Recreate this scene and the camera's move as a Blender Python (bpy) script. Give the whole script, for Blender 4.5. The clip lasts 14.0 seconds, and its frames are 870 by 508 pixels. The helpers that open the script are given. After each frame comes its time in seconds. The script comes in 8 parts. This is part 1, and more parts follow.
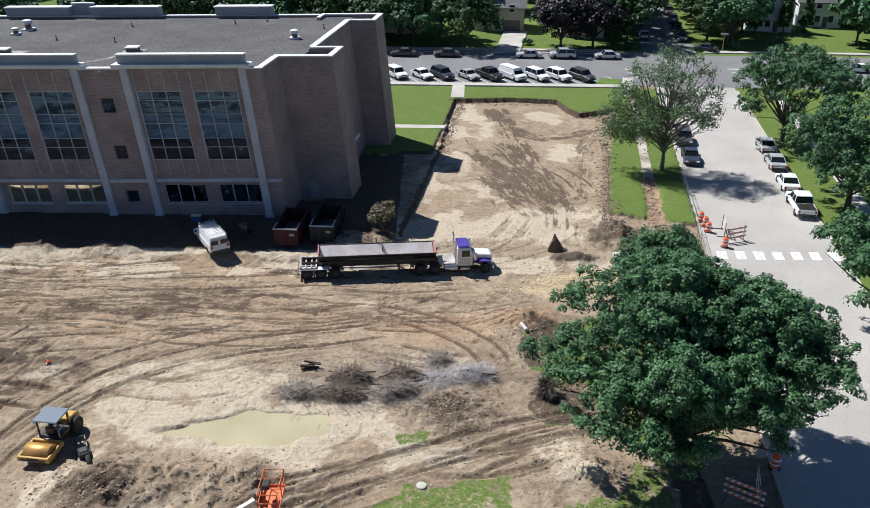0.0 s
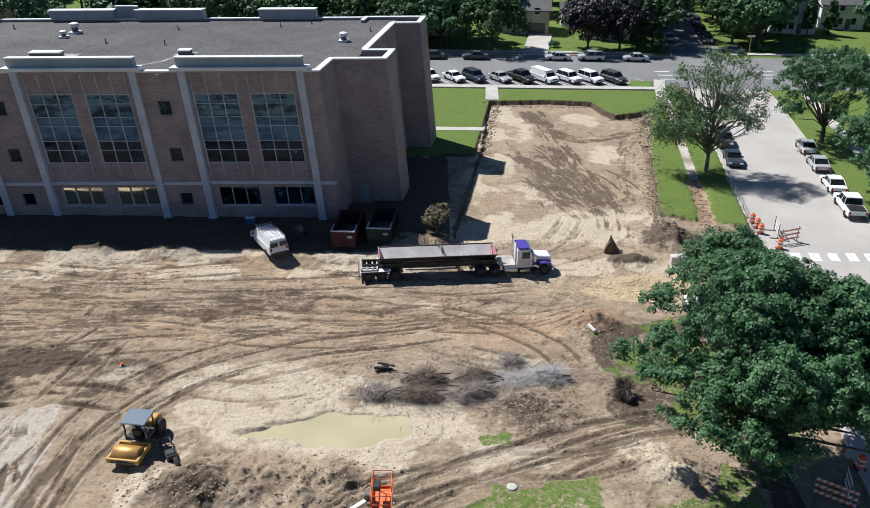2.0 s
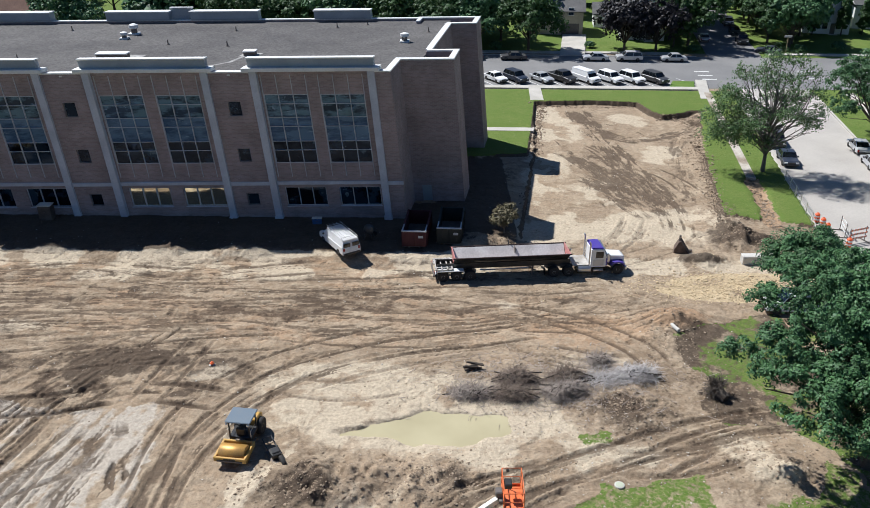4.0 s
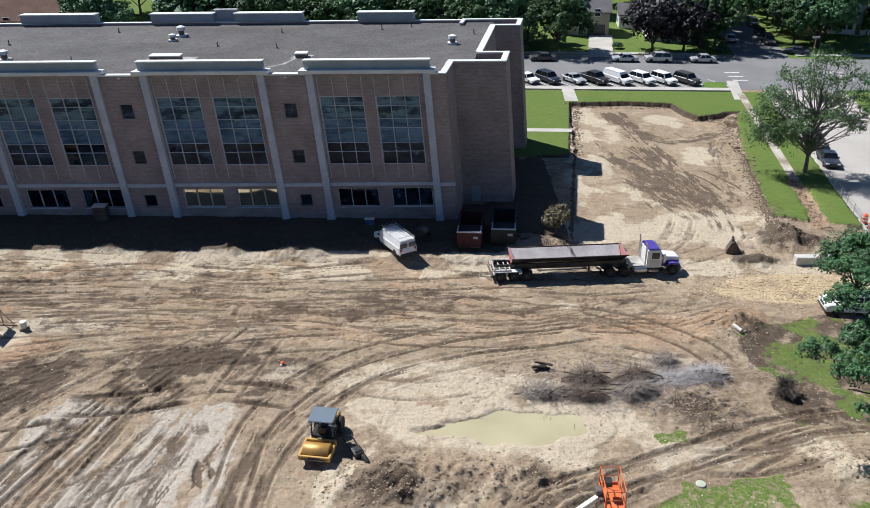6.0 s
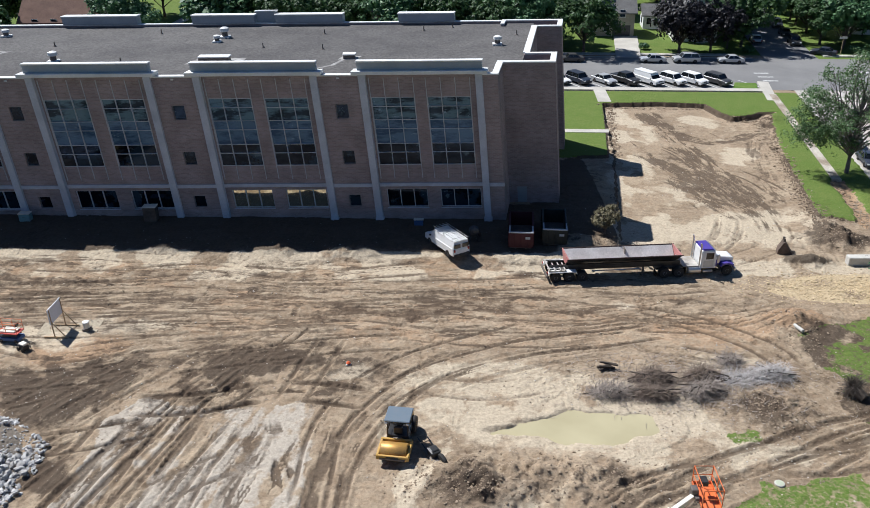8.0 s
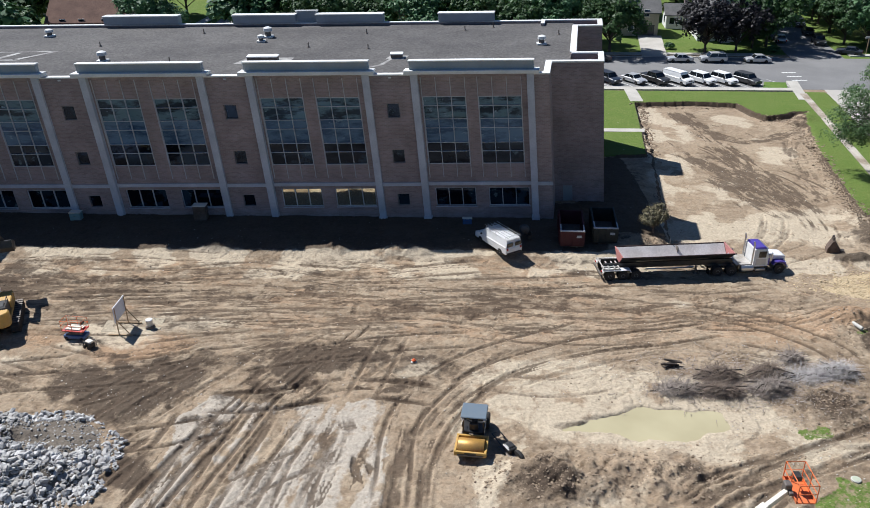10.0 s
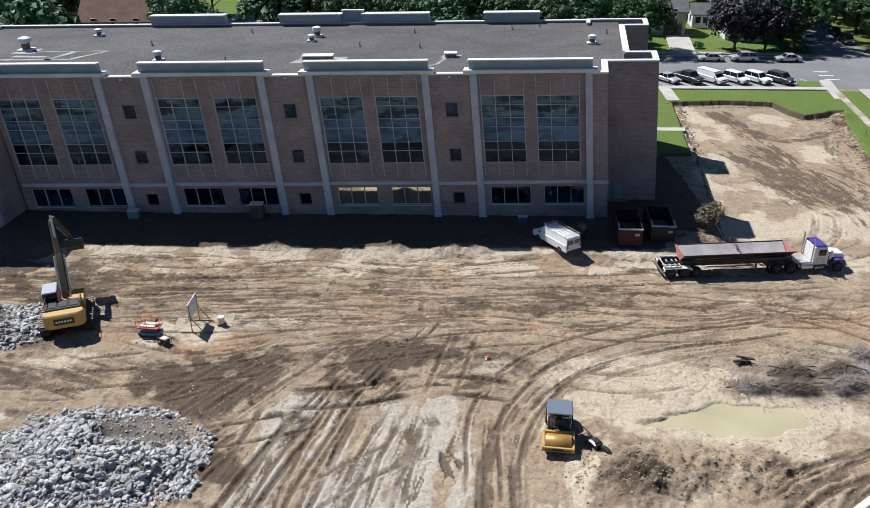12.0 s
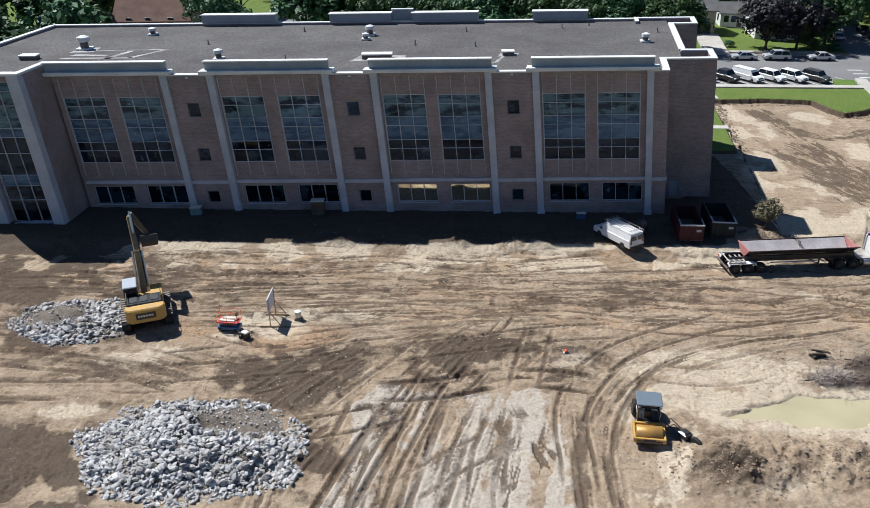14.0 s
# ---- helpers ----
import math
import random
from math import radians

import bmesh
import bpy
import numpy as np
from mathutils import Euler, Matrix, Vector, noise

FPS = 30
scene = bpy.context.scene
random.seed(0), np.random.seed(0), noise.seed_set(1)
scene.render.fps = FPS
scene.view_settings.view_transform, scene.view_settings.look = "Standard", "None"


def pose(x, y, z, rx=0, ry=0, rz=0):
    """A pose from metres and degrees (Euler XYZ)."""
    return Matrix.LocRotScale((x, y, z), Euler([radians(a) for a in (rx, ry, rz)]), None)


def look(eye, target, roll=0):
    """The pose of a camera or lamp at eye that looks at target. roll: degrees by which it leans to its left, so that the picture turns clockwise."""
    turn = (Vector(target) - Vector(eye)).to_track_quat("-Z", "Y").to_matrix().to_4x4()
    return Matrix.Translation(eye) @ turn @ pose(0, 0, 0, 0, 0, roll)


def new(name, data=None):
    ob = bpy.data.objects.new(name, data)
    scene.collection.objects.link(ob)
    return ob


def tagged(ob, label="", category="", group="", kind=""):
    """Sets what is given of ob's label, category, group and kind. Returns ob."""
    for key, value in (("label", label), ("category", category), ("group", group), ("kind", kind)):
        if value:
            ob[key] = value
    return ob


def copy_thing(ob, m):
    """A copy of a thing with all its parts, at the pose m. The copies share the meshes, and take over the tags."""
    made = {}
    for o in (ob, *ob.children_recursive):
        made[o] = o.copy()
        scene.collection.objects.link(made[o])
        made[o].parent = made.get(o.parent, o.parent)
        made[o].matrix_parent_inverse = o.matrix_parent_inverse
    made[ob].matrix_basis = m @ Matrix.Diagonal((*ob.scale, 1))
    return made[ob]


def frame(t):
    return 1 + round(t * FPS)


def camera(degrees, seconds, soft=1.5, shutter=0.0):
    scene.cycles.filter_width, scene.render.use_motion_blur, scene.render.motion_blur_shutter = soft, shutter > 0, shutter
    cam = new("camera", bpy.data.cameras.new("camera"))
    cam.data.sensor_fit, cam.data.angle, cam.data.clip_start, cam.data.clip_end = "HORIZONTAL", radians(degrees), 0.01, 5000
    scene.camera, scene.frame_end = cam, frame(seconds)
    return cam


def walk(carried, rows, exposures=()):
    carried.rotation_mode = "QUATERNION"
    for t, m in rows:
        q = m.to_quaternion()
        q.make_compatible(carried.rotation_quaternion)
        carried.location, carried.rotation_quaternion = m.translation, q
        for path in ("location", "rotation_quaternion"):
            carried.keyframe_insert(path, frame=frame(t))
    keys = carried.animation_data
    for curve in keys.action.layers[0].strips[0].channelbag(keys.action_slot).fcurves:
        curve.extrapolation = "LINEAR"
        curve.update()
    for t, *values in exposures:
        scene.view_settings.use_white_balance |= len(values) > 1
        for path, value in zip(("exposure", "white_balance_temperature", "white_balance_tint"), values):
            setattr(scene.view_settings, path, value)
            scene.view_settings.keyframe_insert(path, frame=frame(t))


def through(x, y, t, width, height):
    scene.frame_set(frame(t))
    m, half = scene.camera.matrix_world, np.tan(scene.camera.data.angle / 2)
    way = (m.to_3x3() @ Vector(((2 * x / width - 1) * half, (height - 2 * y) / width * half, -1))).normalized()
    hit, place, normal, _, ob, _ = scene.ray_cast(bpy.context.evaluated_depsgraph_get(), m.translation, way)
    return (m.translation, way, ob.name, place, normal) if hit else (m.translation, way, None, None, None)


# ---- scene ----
# ---------------------------------------------------------------- camera
cam = camera(56.32, 14.0, 0.6)
PATH = [
    (0, (17.09, -74.10, 33.63), (16.65, -20.56, 6.55), -0.35),
    (0.5, (15.77, -74.17, 33.64), (15.25, -20.62, 6.58), -0.38),
    (1, (14.44, -74.27, 33.73), (13.83, -20.72, 6.66), -0.44),
    (1.5, (13.12, -74.19, 33.68), (12.83, -20.59, 6.72), -0.33),
    (2, (11.67, -74.26, 33.68), (11.32, -20.64, 6.76), -0.40),
    (2.5, (9.96, -74.30, 33.65), (9.58, -20.66, 6.76), -0.40),
    (3, (8.30, -74.35, 33.64), (7.84, -20.70, 6.78), -0.49),
    (5.5, (1.82, -74.86, 33.89), (1.04, -21.19, 7.08), -0.64),
    (6, (0.59, -75.00, 34.06), (-0.22, -21.35, 7.21), -0.66),
    (6.5, (-0.61, -74.95, 33.94), (-1.46, -21.25, 7.18), -0.65),
    (7, (-1.78, -75.02, 34.00), (-2.68, -21.33, 7.24), -0.70),
    (7.5, (-2.90, -75.10, 34.08), (-3.85, -21.41, 7.31), -0.78),
    (8, (-4.05, -75.22, 34.13), (-5.04, -21.54, 7.35), -0.76),
    (10.5, (-10.10, -75.83, 34.30), (-11.20, -22.15, 7.51), -0.83),
    (11, (-11.48, -75.95, 34.36), (-12.59, -22.28, 7.57), -0.84),
    (11.5, (-12.85, -76.06, 34.41), (-13.97, -22.41, 7.57), -0.81),
    (12, (-14.28, -76.28, 34.45), (-15.43, -22.63, 7.61), -0.83),
    (12.5, (-15.72, -76.49, 34.55), (-16.90, -22.87, 7.66), -0.82),
    (13, (-17.19, -76.74, 34.62), (-18.39, -23.12, 7.71), -0.81),
    (13.5, (-18.69, -76.97, 34.75), (-19.90, -23.39, 7.78), -0.78),
    (14, (-20.10, -77.28, 34.57), (-21.41, -23.64, 7.72), -0.93),
]
walk(cam, [(t, look(eye, target, roll)) for t, eye, target, roll in PATH], [(0, 0.45, 5650, 9), (14, 0.45, 5650, 9)])

# ---------------------------------------------------------------- light
SUN = Vector((-0.597, 0.45, 1.0)).normalized()
world = bpy.data.worlds.new("sky")
scene.world = world
world.use_nodes = True
wn = world.node_tree.nodes
sky = wn.new("ShaderNodeTexSky")
sky.sky_type = "NISHITA"
sky.sun_disc = False
sky.ozone_density, sky.dust_density = 7.0, 0.2
sky.sun_elevation = math.asin(SUN.z)
sky.sun_rotation = math.atan2(SUN.x, SUN.y)
world.node_tree.links.new(sky.outputs[0], wn["Background"].inputs[0])
wn["Background"].inputs[1].default_value = 0.045
sun = new("sun", bpy.data.lights.new("sun", "SUN"))
sun.data.energy, sun.data.angle, sun.data.color = 5.0, radians(0.55), (1.0, 0.918, 0.805)
sun.matrix_world = look((0, 0, 80), Vector((0, 0, 80)) - SUN)

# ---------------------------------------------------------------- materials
SKEW, LEAN = 0.155, -0.080      # plan skew and sideways lean that shear the site to fit the camera's view


def nodes_of(name):
    m = bpy.data.materials.new(name)
    m.use_nodes = True
    return m, m.node_tree.nodes, m.node_tree.links, m.node_tree.nodes["Principled BSDF"]


def ramp_mix(nt, links, fac, a, b):
    mx = nt.new("ShaderNodeMix")
    mx.data_type = "RGBA"
    links.new(fac, mx.inputs[0])
    for k, v in ((6, a), (7, b)):
        if isinstance(v, tuple):
            mx.inputs[k].default_value = (*v, 1)
        else:
            links.new(v, mx.inputs[k])
    return mx.outputs[2]


def noise_at(nt, links, scale, detail=4, rough=0.6, low=0.35, high=0.65, stretch=None, space="Object"):
    tc = nt.new("ShaderNodeTexCoord")
    src = tc.outputs[space]
    if stretch:
        mp = nt.new("ShaderNodeMapping")
        mp.inputs["Scale"].default_value = stretch
        links.new(src, mp.inputs[0])
        src = mp.outputs[0]
    n = nt.new("ShaderNodeTexNoise")
    n.inputs["Scale"].default_value, n.inputs["Detail"].default_value, n.inputs["Roughness"].default_value = scale, detail, rough
    links.new(src, n.inputs["Vector"])
    mr = nt.new("ShaderNodeMapRange")
    mr.inputs[1].default_value, mr.inputs[2].default_value = low, high
    links.new(n.outputs["Fac"], mr.inputs[0])
    return mr.outputs[0]


def surface(name, base, other=None, scale=0.6, fine=9.0, rough=0.8, metal=0.0, bump=0.15, depth=0.02, spread=0.12, spec=0.3, per_piece=0.0):
    """Two scales of noise between base and other, fine relief; per_piece varies the value from piece to piece."""
    m, nt, links, bs = nodes_of(name)
    other = other or tuple(c * 0.72 for c in base)
    big = noise_at(nt, links, scale)
    col = ramp_mix(nt, links, big, base, other)
    small = noise_at(nt, links, fine, 5, 0.7, 0.3, 0.7)
    hv = nt.new("ShaderNodeHueSaturation")
    mr = nt.new("ShaderNodeMapRange")
    mr.inputs[3].default_value, mr.inputs[4].default_value = 1 - spread, 1 + spread
    links.new(small, mr.inputs[0])
    val = mr.outputs[0]
    if per_piece:
        oi = nt.new("ShaderNodeObjectInfo")
        m2 = nt.new("ShaderNodeMapRange")
        m2.inputs[3].default_value, m2.inputs[4].default_value = 1 - per_piece, 1 + per_piece
        links.new(oi.outputs["Random"], m2.inputs[0])
        mu = nt.new("ShaderNodeMath")
        mu.operation = "MULTIPLY"
        links.new(val, mu.inputs[0])
        links.new(m2.outputs[0], mu.inputs[1])
        val = mu.outputs[0]
    links.new(val, hv.inputs["Value"])
    links.new(col, hv.inputs["Color"])
    links.new(hv.outputs[0], bs.inputs["Base Color"])
    bs.inputs["Roughness"].default_value, bs.inputs["Metallic"].default_value = rough, metal
    bs.inputs["Specular IOR Level"].default_value = spec
    if bump:
        bp = nt.new("ShaderNodeBump")
        bp.inputs["Strength"].default_value, bp.inputs["Distance"].default_value = bump, depth
        links.new(small, bp.inputs["Height"])
        links.new(bp.outputs[0], bs.inputs["Normal"])
    return m


def paint(name, col, rough=0.35, metal=0.0, dirt=0.25, spec=0.5):
    """Painted metal with road dust."""
    return surface(name, col, tuple(c * (1 - dirt) + d * dirt for c, d in zip(col, (0.30, 0.25, 0.19))), 1.3, 22, rough, metal, 0.05, 0.003, 0.06, spec)


STONE = surface("limestone", (0.52, 0.535, 0.585), (0.41, 0.425, 0.475), 0.5, 7, 0.85, spread=0.10)
COPING = surface("white_coping", (0.72, 0.72, 0.70), (0.60, 0.60, 0.58), 0.4, 6, 0.6, spread=0.07, bump=0.05)
DULL = surface("dull_window_frame", (0.16, 0.155, 0.16), (0.12, 0.12, 0.125), 0.8, 9, 0.6, spread=0.08, bump=0.05)
PANEL = surface("grey_cladding", (0.34, 0.36, 0.38), (0.28, 0.30, 0.32), 0.4, 5, 0.55, spread=0.06, bump=0.04)
FRAME = surface("pale_window_frame", (0.50, 0.51, 0.53), (0.40, 0.41, 0.43), 0.8, 9, 0.5, spread=0.08, bump=0.05)
ROOF = surface("gravel_roof", (0.125, 0.118, 0.112), (0.085, 0.08, 0.078), 0.16, 3.4, 0.95, bump=0.8, depth=0.05, spread=0.38)
PATCH = surface("pale_roof_membrane", (0.42, 0.41, 0.39), (0.20, 0.19, 0.18), 0.55, 4, 0.9, spread=0.25)
ASPHALT = surface("worn_concrete_street", (0.445, 0.415, 0.375), (0.375, 0.347, 0.312), 0.12, 5, 0.9, bump=0.3, spread=0.10)
TAR = surface("asphalt_street", (0.215, 0.21, 0.205), (0.17, 0.167, 0.165), 0.12, 6, 0.9, bump=0.3, spread=0.14)
WALK = surface("pale_concrete", (0.50, 0.47, 0.42), (0.40, 0.375, 0.33), 0.3, 6, 0.9, spread=0.12)
LINE = surface("road_marking_paint", (0.75, 0.75, 0.72), (0.52, 0.51, 0.48), 1.8, 10, 0.8, spread=0.15)
WHITE = paint("white_paint", (0.78, 0.78, 0.77), dirt=0.12)
BLACK = paint("black_paint", (0.018, 0.019, 0.021), dirt=0.10)
DARK = surface("dark_rubber", (0.022, 0.022, 0.022), (0.045, 0.04, 0.036), 1.5, 14, 0.85)
CHROME = paint("bright_metal", (0.62, 0.62, 0.62), 0.28, 0.9, 0.12)
STEEL = surface("weathered_steel", (0.12, 0.11, 0.105), (0.19, 0.16, 0.135), 1.2, 8, 0.6, 0.4)


def brick_material():
    """Brown brick in courses, seen from far: tone per brick and pale joints at true size, on two wall directions."""
    m, nt, links, bs = nodes_of("brown_brick")
    tc = nt.new("ShaderNodeTexCoord")
    sp, cb = nt.new("ShaderNodeSeparateXYZ"), nt.new("ShaderNodeCombineXYZ")
    links.new(tc.outputs["Object"], sp.inputs[0])
    ad = nt.new("ShaderNodeMath")
    links.new(sp.outputs[0], ad.inputs[0])
    links.new(sp.outputs[1], ad.inputs[1])
    links.new(ad.outputs[0], cb.inputs[0])
    links.new(sp.outputs[2], cb.inputs[1])
    br = nt.new("ShaderNodeTexBrick")
    br.inputs["Scale"].default_value = 1.0
    br.inputs["Brick Width"].default_value, br.inputs["Row Height"].default_value = 0.40, 0.135
    br.inputs["Mortar Size"].default_value = 0.012
    br.inputs["Color1"].default_value = (0.318, 0.246, 0.236, 1)
    br.inputs["Color2"].default_value = (0.240, 0.186, 0.180, 1)
    br.inputs["Mortar"].default_value = (0.310, 0.282, 0.282, 1)
    links.new(cb.outputs[0], br.inputs["Vector"])
    big = noise_at(nt, links, 0.35, 4, 0.6)
    hv = nt.new("ShaderNodeHueSaturation")
    mr = nt.new("ShaderNodeMapRange")
    mr.inputs[3].default_value, mr.inputs[4].default_value = 0.82, 1.15
    links.new(big, mr.inputs[0])
    links.new(mr.outputs[0], hv.inputs["Value"])
    links.new(br.outputs["Color"], hv.inputs["Color"])
    links.new(hv.outputs[0], bs.inputs["Base Color"])
    bs.inputs["Roughness"].default_value = 0.9
    bp = nt.new("ShaderNodeBump")
    bp.inputs["Strength"].default_value, bp.inputs["Distance"].default_value = 0.3, 0.02
    links.new(br.outputs["Fac"], bp.inputs["Height"])
    bp.invert = True
    links.new(bp.outputs[0], bs.inputs["Normal"])
    return m


BRICK = brick_material()


def glass_material(name, tint, rough, spec, wave):
    m, nt, links, bs = nodes_of(name)
    bs.inputs["Base Color"].default_value = (*tint, 1)
    bs.inputs["Roughness"].default_value, bs.inputs["IOR"].default_value = rough, spec
    bs.inputs["Specular IOR Level"].default_value = 0.5
    n = noise_at(nt, links, wave, 2, 0.5, 0.2, 0.8)
    bp = nt.new("ShaderNodeBump")
    bp.inputs["Strength"].default_value, bp.inputs["Distance"].default_value = 0.12, 0.02
    links.new(n, bp.inputs["Height"])
    links.new(bp.outputs[0], bs.inputs["Normal"])
    return m


GLASS = glass_material("dark_window_glass", (0.012, 0.018, 0.022), 0.05, 1.55, 0.7)
gn, gl = GLASS.node_tree.nodes, GLASS.node_tree.links
# noise paints broken reflections, pale bits and dark gaps, into the pane colour
pane_reflection = ramp_mix(gn, gl, gn.new("ShaderNodeObjectInfo").outputs["Random"], (0.003, 0.005, 0.009), (0.022, 0.040, 0.060))
pane_reflection = ramp_mix(gn, gl, noise_at(gn, gl, 0.9, 6, 0.75, 0.60, 0.63), pane_reflection, (0.09, 0.125, 0.14))
pane_reflection = ramp_mix(gn, gl, noise_at(gn, gl, 0.35, 5, 0.7, 0.45, 0.52), pane_reflection, (0.004, 0.004, 0.006))
gl.new(pane_reflection, gn["Principled BSDF"].inputs["Base Color"])
gn["Principled BSDF"].inputs["Specular Tint"].default_value = (0.40, 0.58, 1.0, 1)
BLUEGLASS = glass_material("blue_spandrel_glass", (0.05, 0.08, 0.14), 0.08, 1.5, 0.7)
TEALGLASS = glass_material("teal_window_glass", (0.03, 0.06, 0.08), 0.05, 1.55, 0.7)
# lighter streaks in both glasses are reflections painted into the base colour
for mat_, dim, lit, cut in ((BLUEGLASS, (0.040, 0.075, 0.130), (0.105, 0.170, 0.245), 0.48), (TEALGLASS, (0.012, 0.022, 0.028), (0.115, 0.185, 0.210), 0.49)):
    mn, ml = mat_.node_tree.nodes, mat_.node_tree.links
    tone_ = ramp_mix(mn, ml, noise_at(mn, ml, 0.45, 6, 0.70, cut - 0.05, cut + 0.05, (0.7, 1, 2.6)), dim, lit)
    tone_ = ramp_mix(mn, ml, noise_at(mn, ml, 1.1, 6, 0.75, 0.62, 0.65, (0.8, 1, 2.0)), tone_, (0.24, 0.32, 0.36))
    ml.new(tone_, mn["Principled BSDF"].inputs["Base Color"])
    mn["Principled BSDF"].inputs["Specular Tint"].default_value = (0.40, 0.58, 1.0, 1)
MIRROR = glass_material("film_coated_glass", (0.30, 0.28, 0.20), 0.05, 2.6, 0.5)
MIRROR.node_tree.nodes["Principled BSDF"].inputs["Metallic"].default_value = 0.9
MIRROR.node_tree.nodes["Principled BSDF"].inputs["Base Color"].default_value = (0.85, 0.8, 0.62, 1)
CARGLASS = glass_material("car_glass", (0.01, 0.012, 0.014), 0.05, 1.6, 0.5)

# ---------------------------------------------------------------- mesh helpers


def box(bm, x0, x1, y0, y1, z0, z1):
    v = [bm.verts.new((x, y, z)) for z in (z0, z1) for x, y in ((x0, y0), (x1, y0), (x1, y1), (x0, y1))]
    for f in ((0, 3, 2, 1), (4, 5, 6, 7), (0, 1, 5, 4), (1, 2, 6, 5), (2, 3, 7, 6), (3, 0, 4, 7)):
        bm.faces.new([v[i] for i in f])
    return v


def rbox(x0, x1, y0, y1, z0, z1, bevel=0.03, seg=1):
    """A box with rounded edges, as a bmesh."""
    bm = bmesh.new()
    box(bm, x0, x1, y0, y1, z0, z1)
    b = min(bevel, 0.45 * min(x1 - x0, y1 - y0, z1 - z0))
    if b > 0.001:
        bmesh.ops.bevel(bm, geom=bm.edges[:], offset=b, segments=seg, affect="EDGES")
    return bm


def prism(profile, x0, x1, axis="x", bevel=0.0):
    """A closed outline drawn along an axis, as a bmesh: outline in (y, z) for x, (x, z) for y, (x, y) for z."""
    bm = bmesh.new()
    put = {"x": lambda a, b, c: (c, a, b), "y": lambda a, b, c: (a, c, b), "z": lambda a, b, c: (a, b, c)}[axis]
    lo = [bm.verts.new(put(a, b, x0)) for a, b in profile]
    hi = [bm.verts.new(put(a, b, x1)) for a, b in profile]
    n = len(profile)
    bm.faces.new(lo[::-1])
    bm.faces.new(hi)
    for i in range(n):
        bm.faces.new((lo[i], lo[(i + 1) % n], hi[(i + 1) % n], hi[i]))
    bmesh.ops.recalc_face_normals(bm, faces=bm.faces)
    if bevel:
        bmesh.ops.bevel(bm, geom=bm.edges[:], offset=bevel, segments=1, affect="EDGES")
    return bm


def tube(points, radius, sides=8, taper=1.0, caps=True):
    """A round bar through the points, as a bmesh."""
    bm = bmesh.new()
    pts = [Vector(p) for p in points]
    rings = []
    for i, p in enumerate(pts):
        d = (pts[min(i + 1, len(pts) - 1)] - pts[max(i - 1, 0)]).normalized()
        a = d.orthogonal().normalized()
        if rings:
            a = (prev - d * prev.dot(d)).normalized()
        prev, b = a, d.cross(a)
        r = radius * (1 + (taper - 1) * i / max(1, len(pts) - 1))
        rings.append([bm.verts.new(p + r * (math.cos(k * math.tau / sides) * a + math.sin(k * math.tau / sides) * b)) for k in range(sides)])
    for r0, r1 in zip(rings, rings[1:]):
        for k in range(sides):
            bm.faces.new((r0[k], r0[(k + 1) % sides], r1[(k + 1) % sides], r1[k]))
    if caps:
        bm.faces.new(rings[0][::-1])
        bm.faces.new(rings[-1])
    return bm


def lathe(profile, centre=(0, 0, 0), axis="z", sides=20):
    """A turned body from (radius, height) pairs, as a bmesh."""
    bm = bmesh.new()
    put = {"z": lambda a, b, h: (a, b, h), "x": lambda a, b, h: (h, a, b), "y": lambda a, b, h: (b, h, a)}[axis]
    rings = []
    for r, h in profile:
        rings.append([bm.verts.new(Vector(put(r * math.cos(k * math.tau / sides), r * math.sin(k * math.tau / sides), h)) + Vector(centre)) for k in range(sides)])
    for r0, r1 in zip(rings, rings[1:]):
        for k in range(sides):
            bm.faces.new((r0[k], r0[(k + 1) % sides], r1[(k + 1) % sides], r1[k]))
    bm.faces.new(rings[0][::-1])
    bm.faces.new(rings[-1])
    bmesh.ops.recalc_face_normals(bm, faces=bm.faces)
    return bm


def join(*parts):
    bm = bmesh.new()
    for p in parts:
        me = bpy.data.meshes.new("scrap")
        p.to_mesh(me)
        p.free()
        bm.from_mesh(me)
        bpy.data.meshes.remove(me)
    return bm


def moved(bm, m):
    bmesh.ops.transform(bm, matrix=m, verts=bm.verts)
    return bm


def to_object(name, bm, material, smooth=False):
    me = bpy.data.meshes.new(name)
    bm.to_mesh(me)
    bm.free()
    me.materials.append(material)
    if smooth:
        me.polygons.foreach_set("use_smooth", [True] * len(me.polygons))
    return new(name, me)


def part(name, bm, material, parent, label="", smooth=False):
    ob = to_object(name, bm, material, smooth)
    ob.parent = parent
    if label:
        ob["label"] = label
    return ob


def thing(name, label, category, m=None, group="", kind=""):
    ob = new(name)
    ob.empty_display_size = 0.2
    if m is not None:
        ob.matrix_basis = m
    return tagged(ob, label, category, group, kind)


def smooth(a, b, x):
    t = np.clip((x - a) / (b - a), 0, 1)
    return t * t * (3 - 2 * t)


def plane_z(x):
    return -0.25 - 0.018 * np.clip(x, -120, 120)


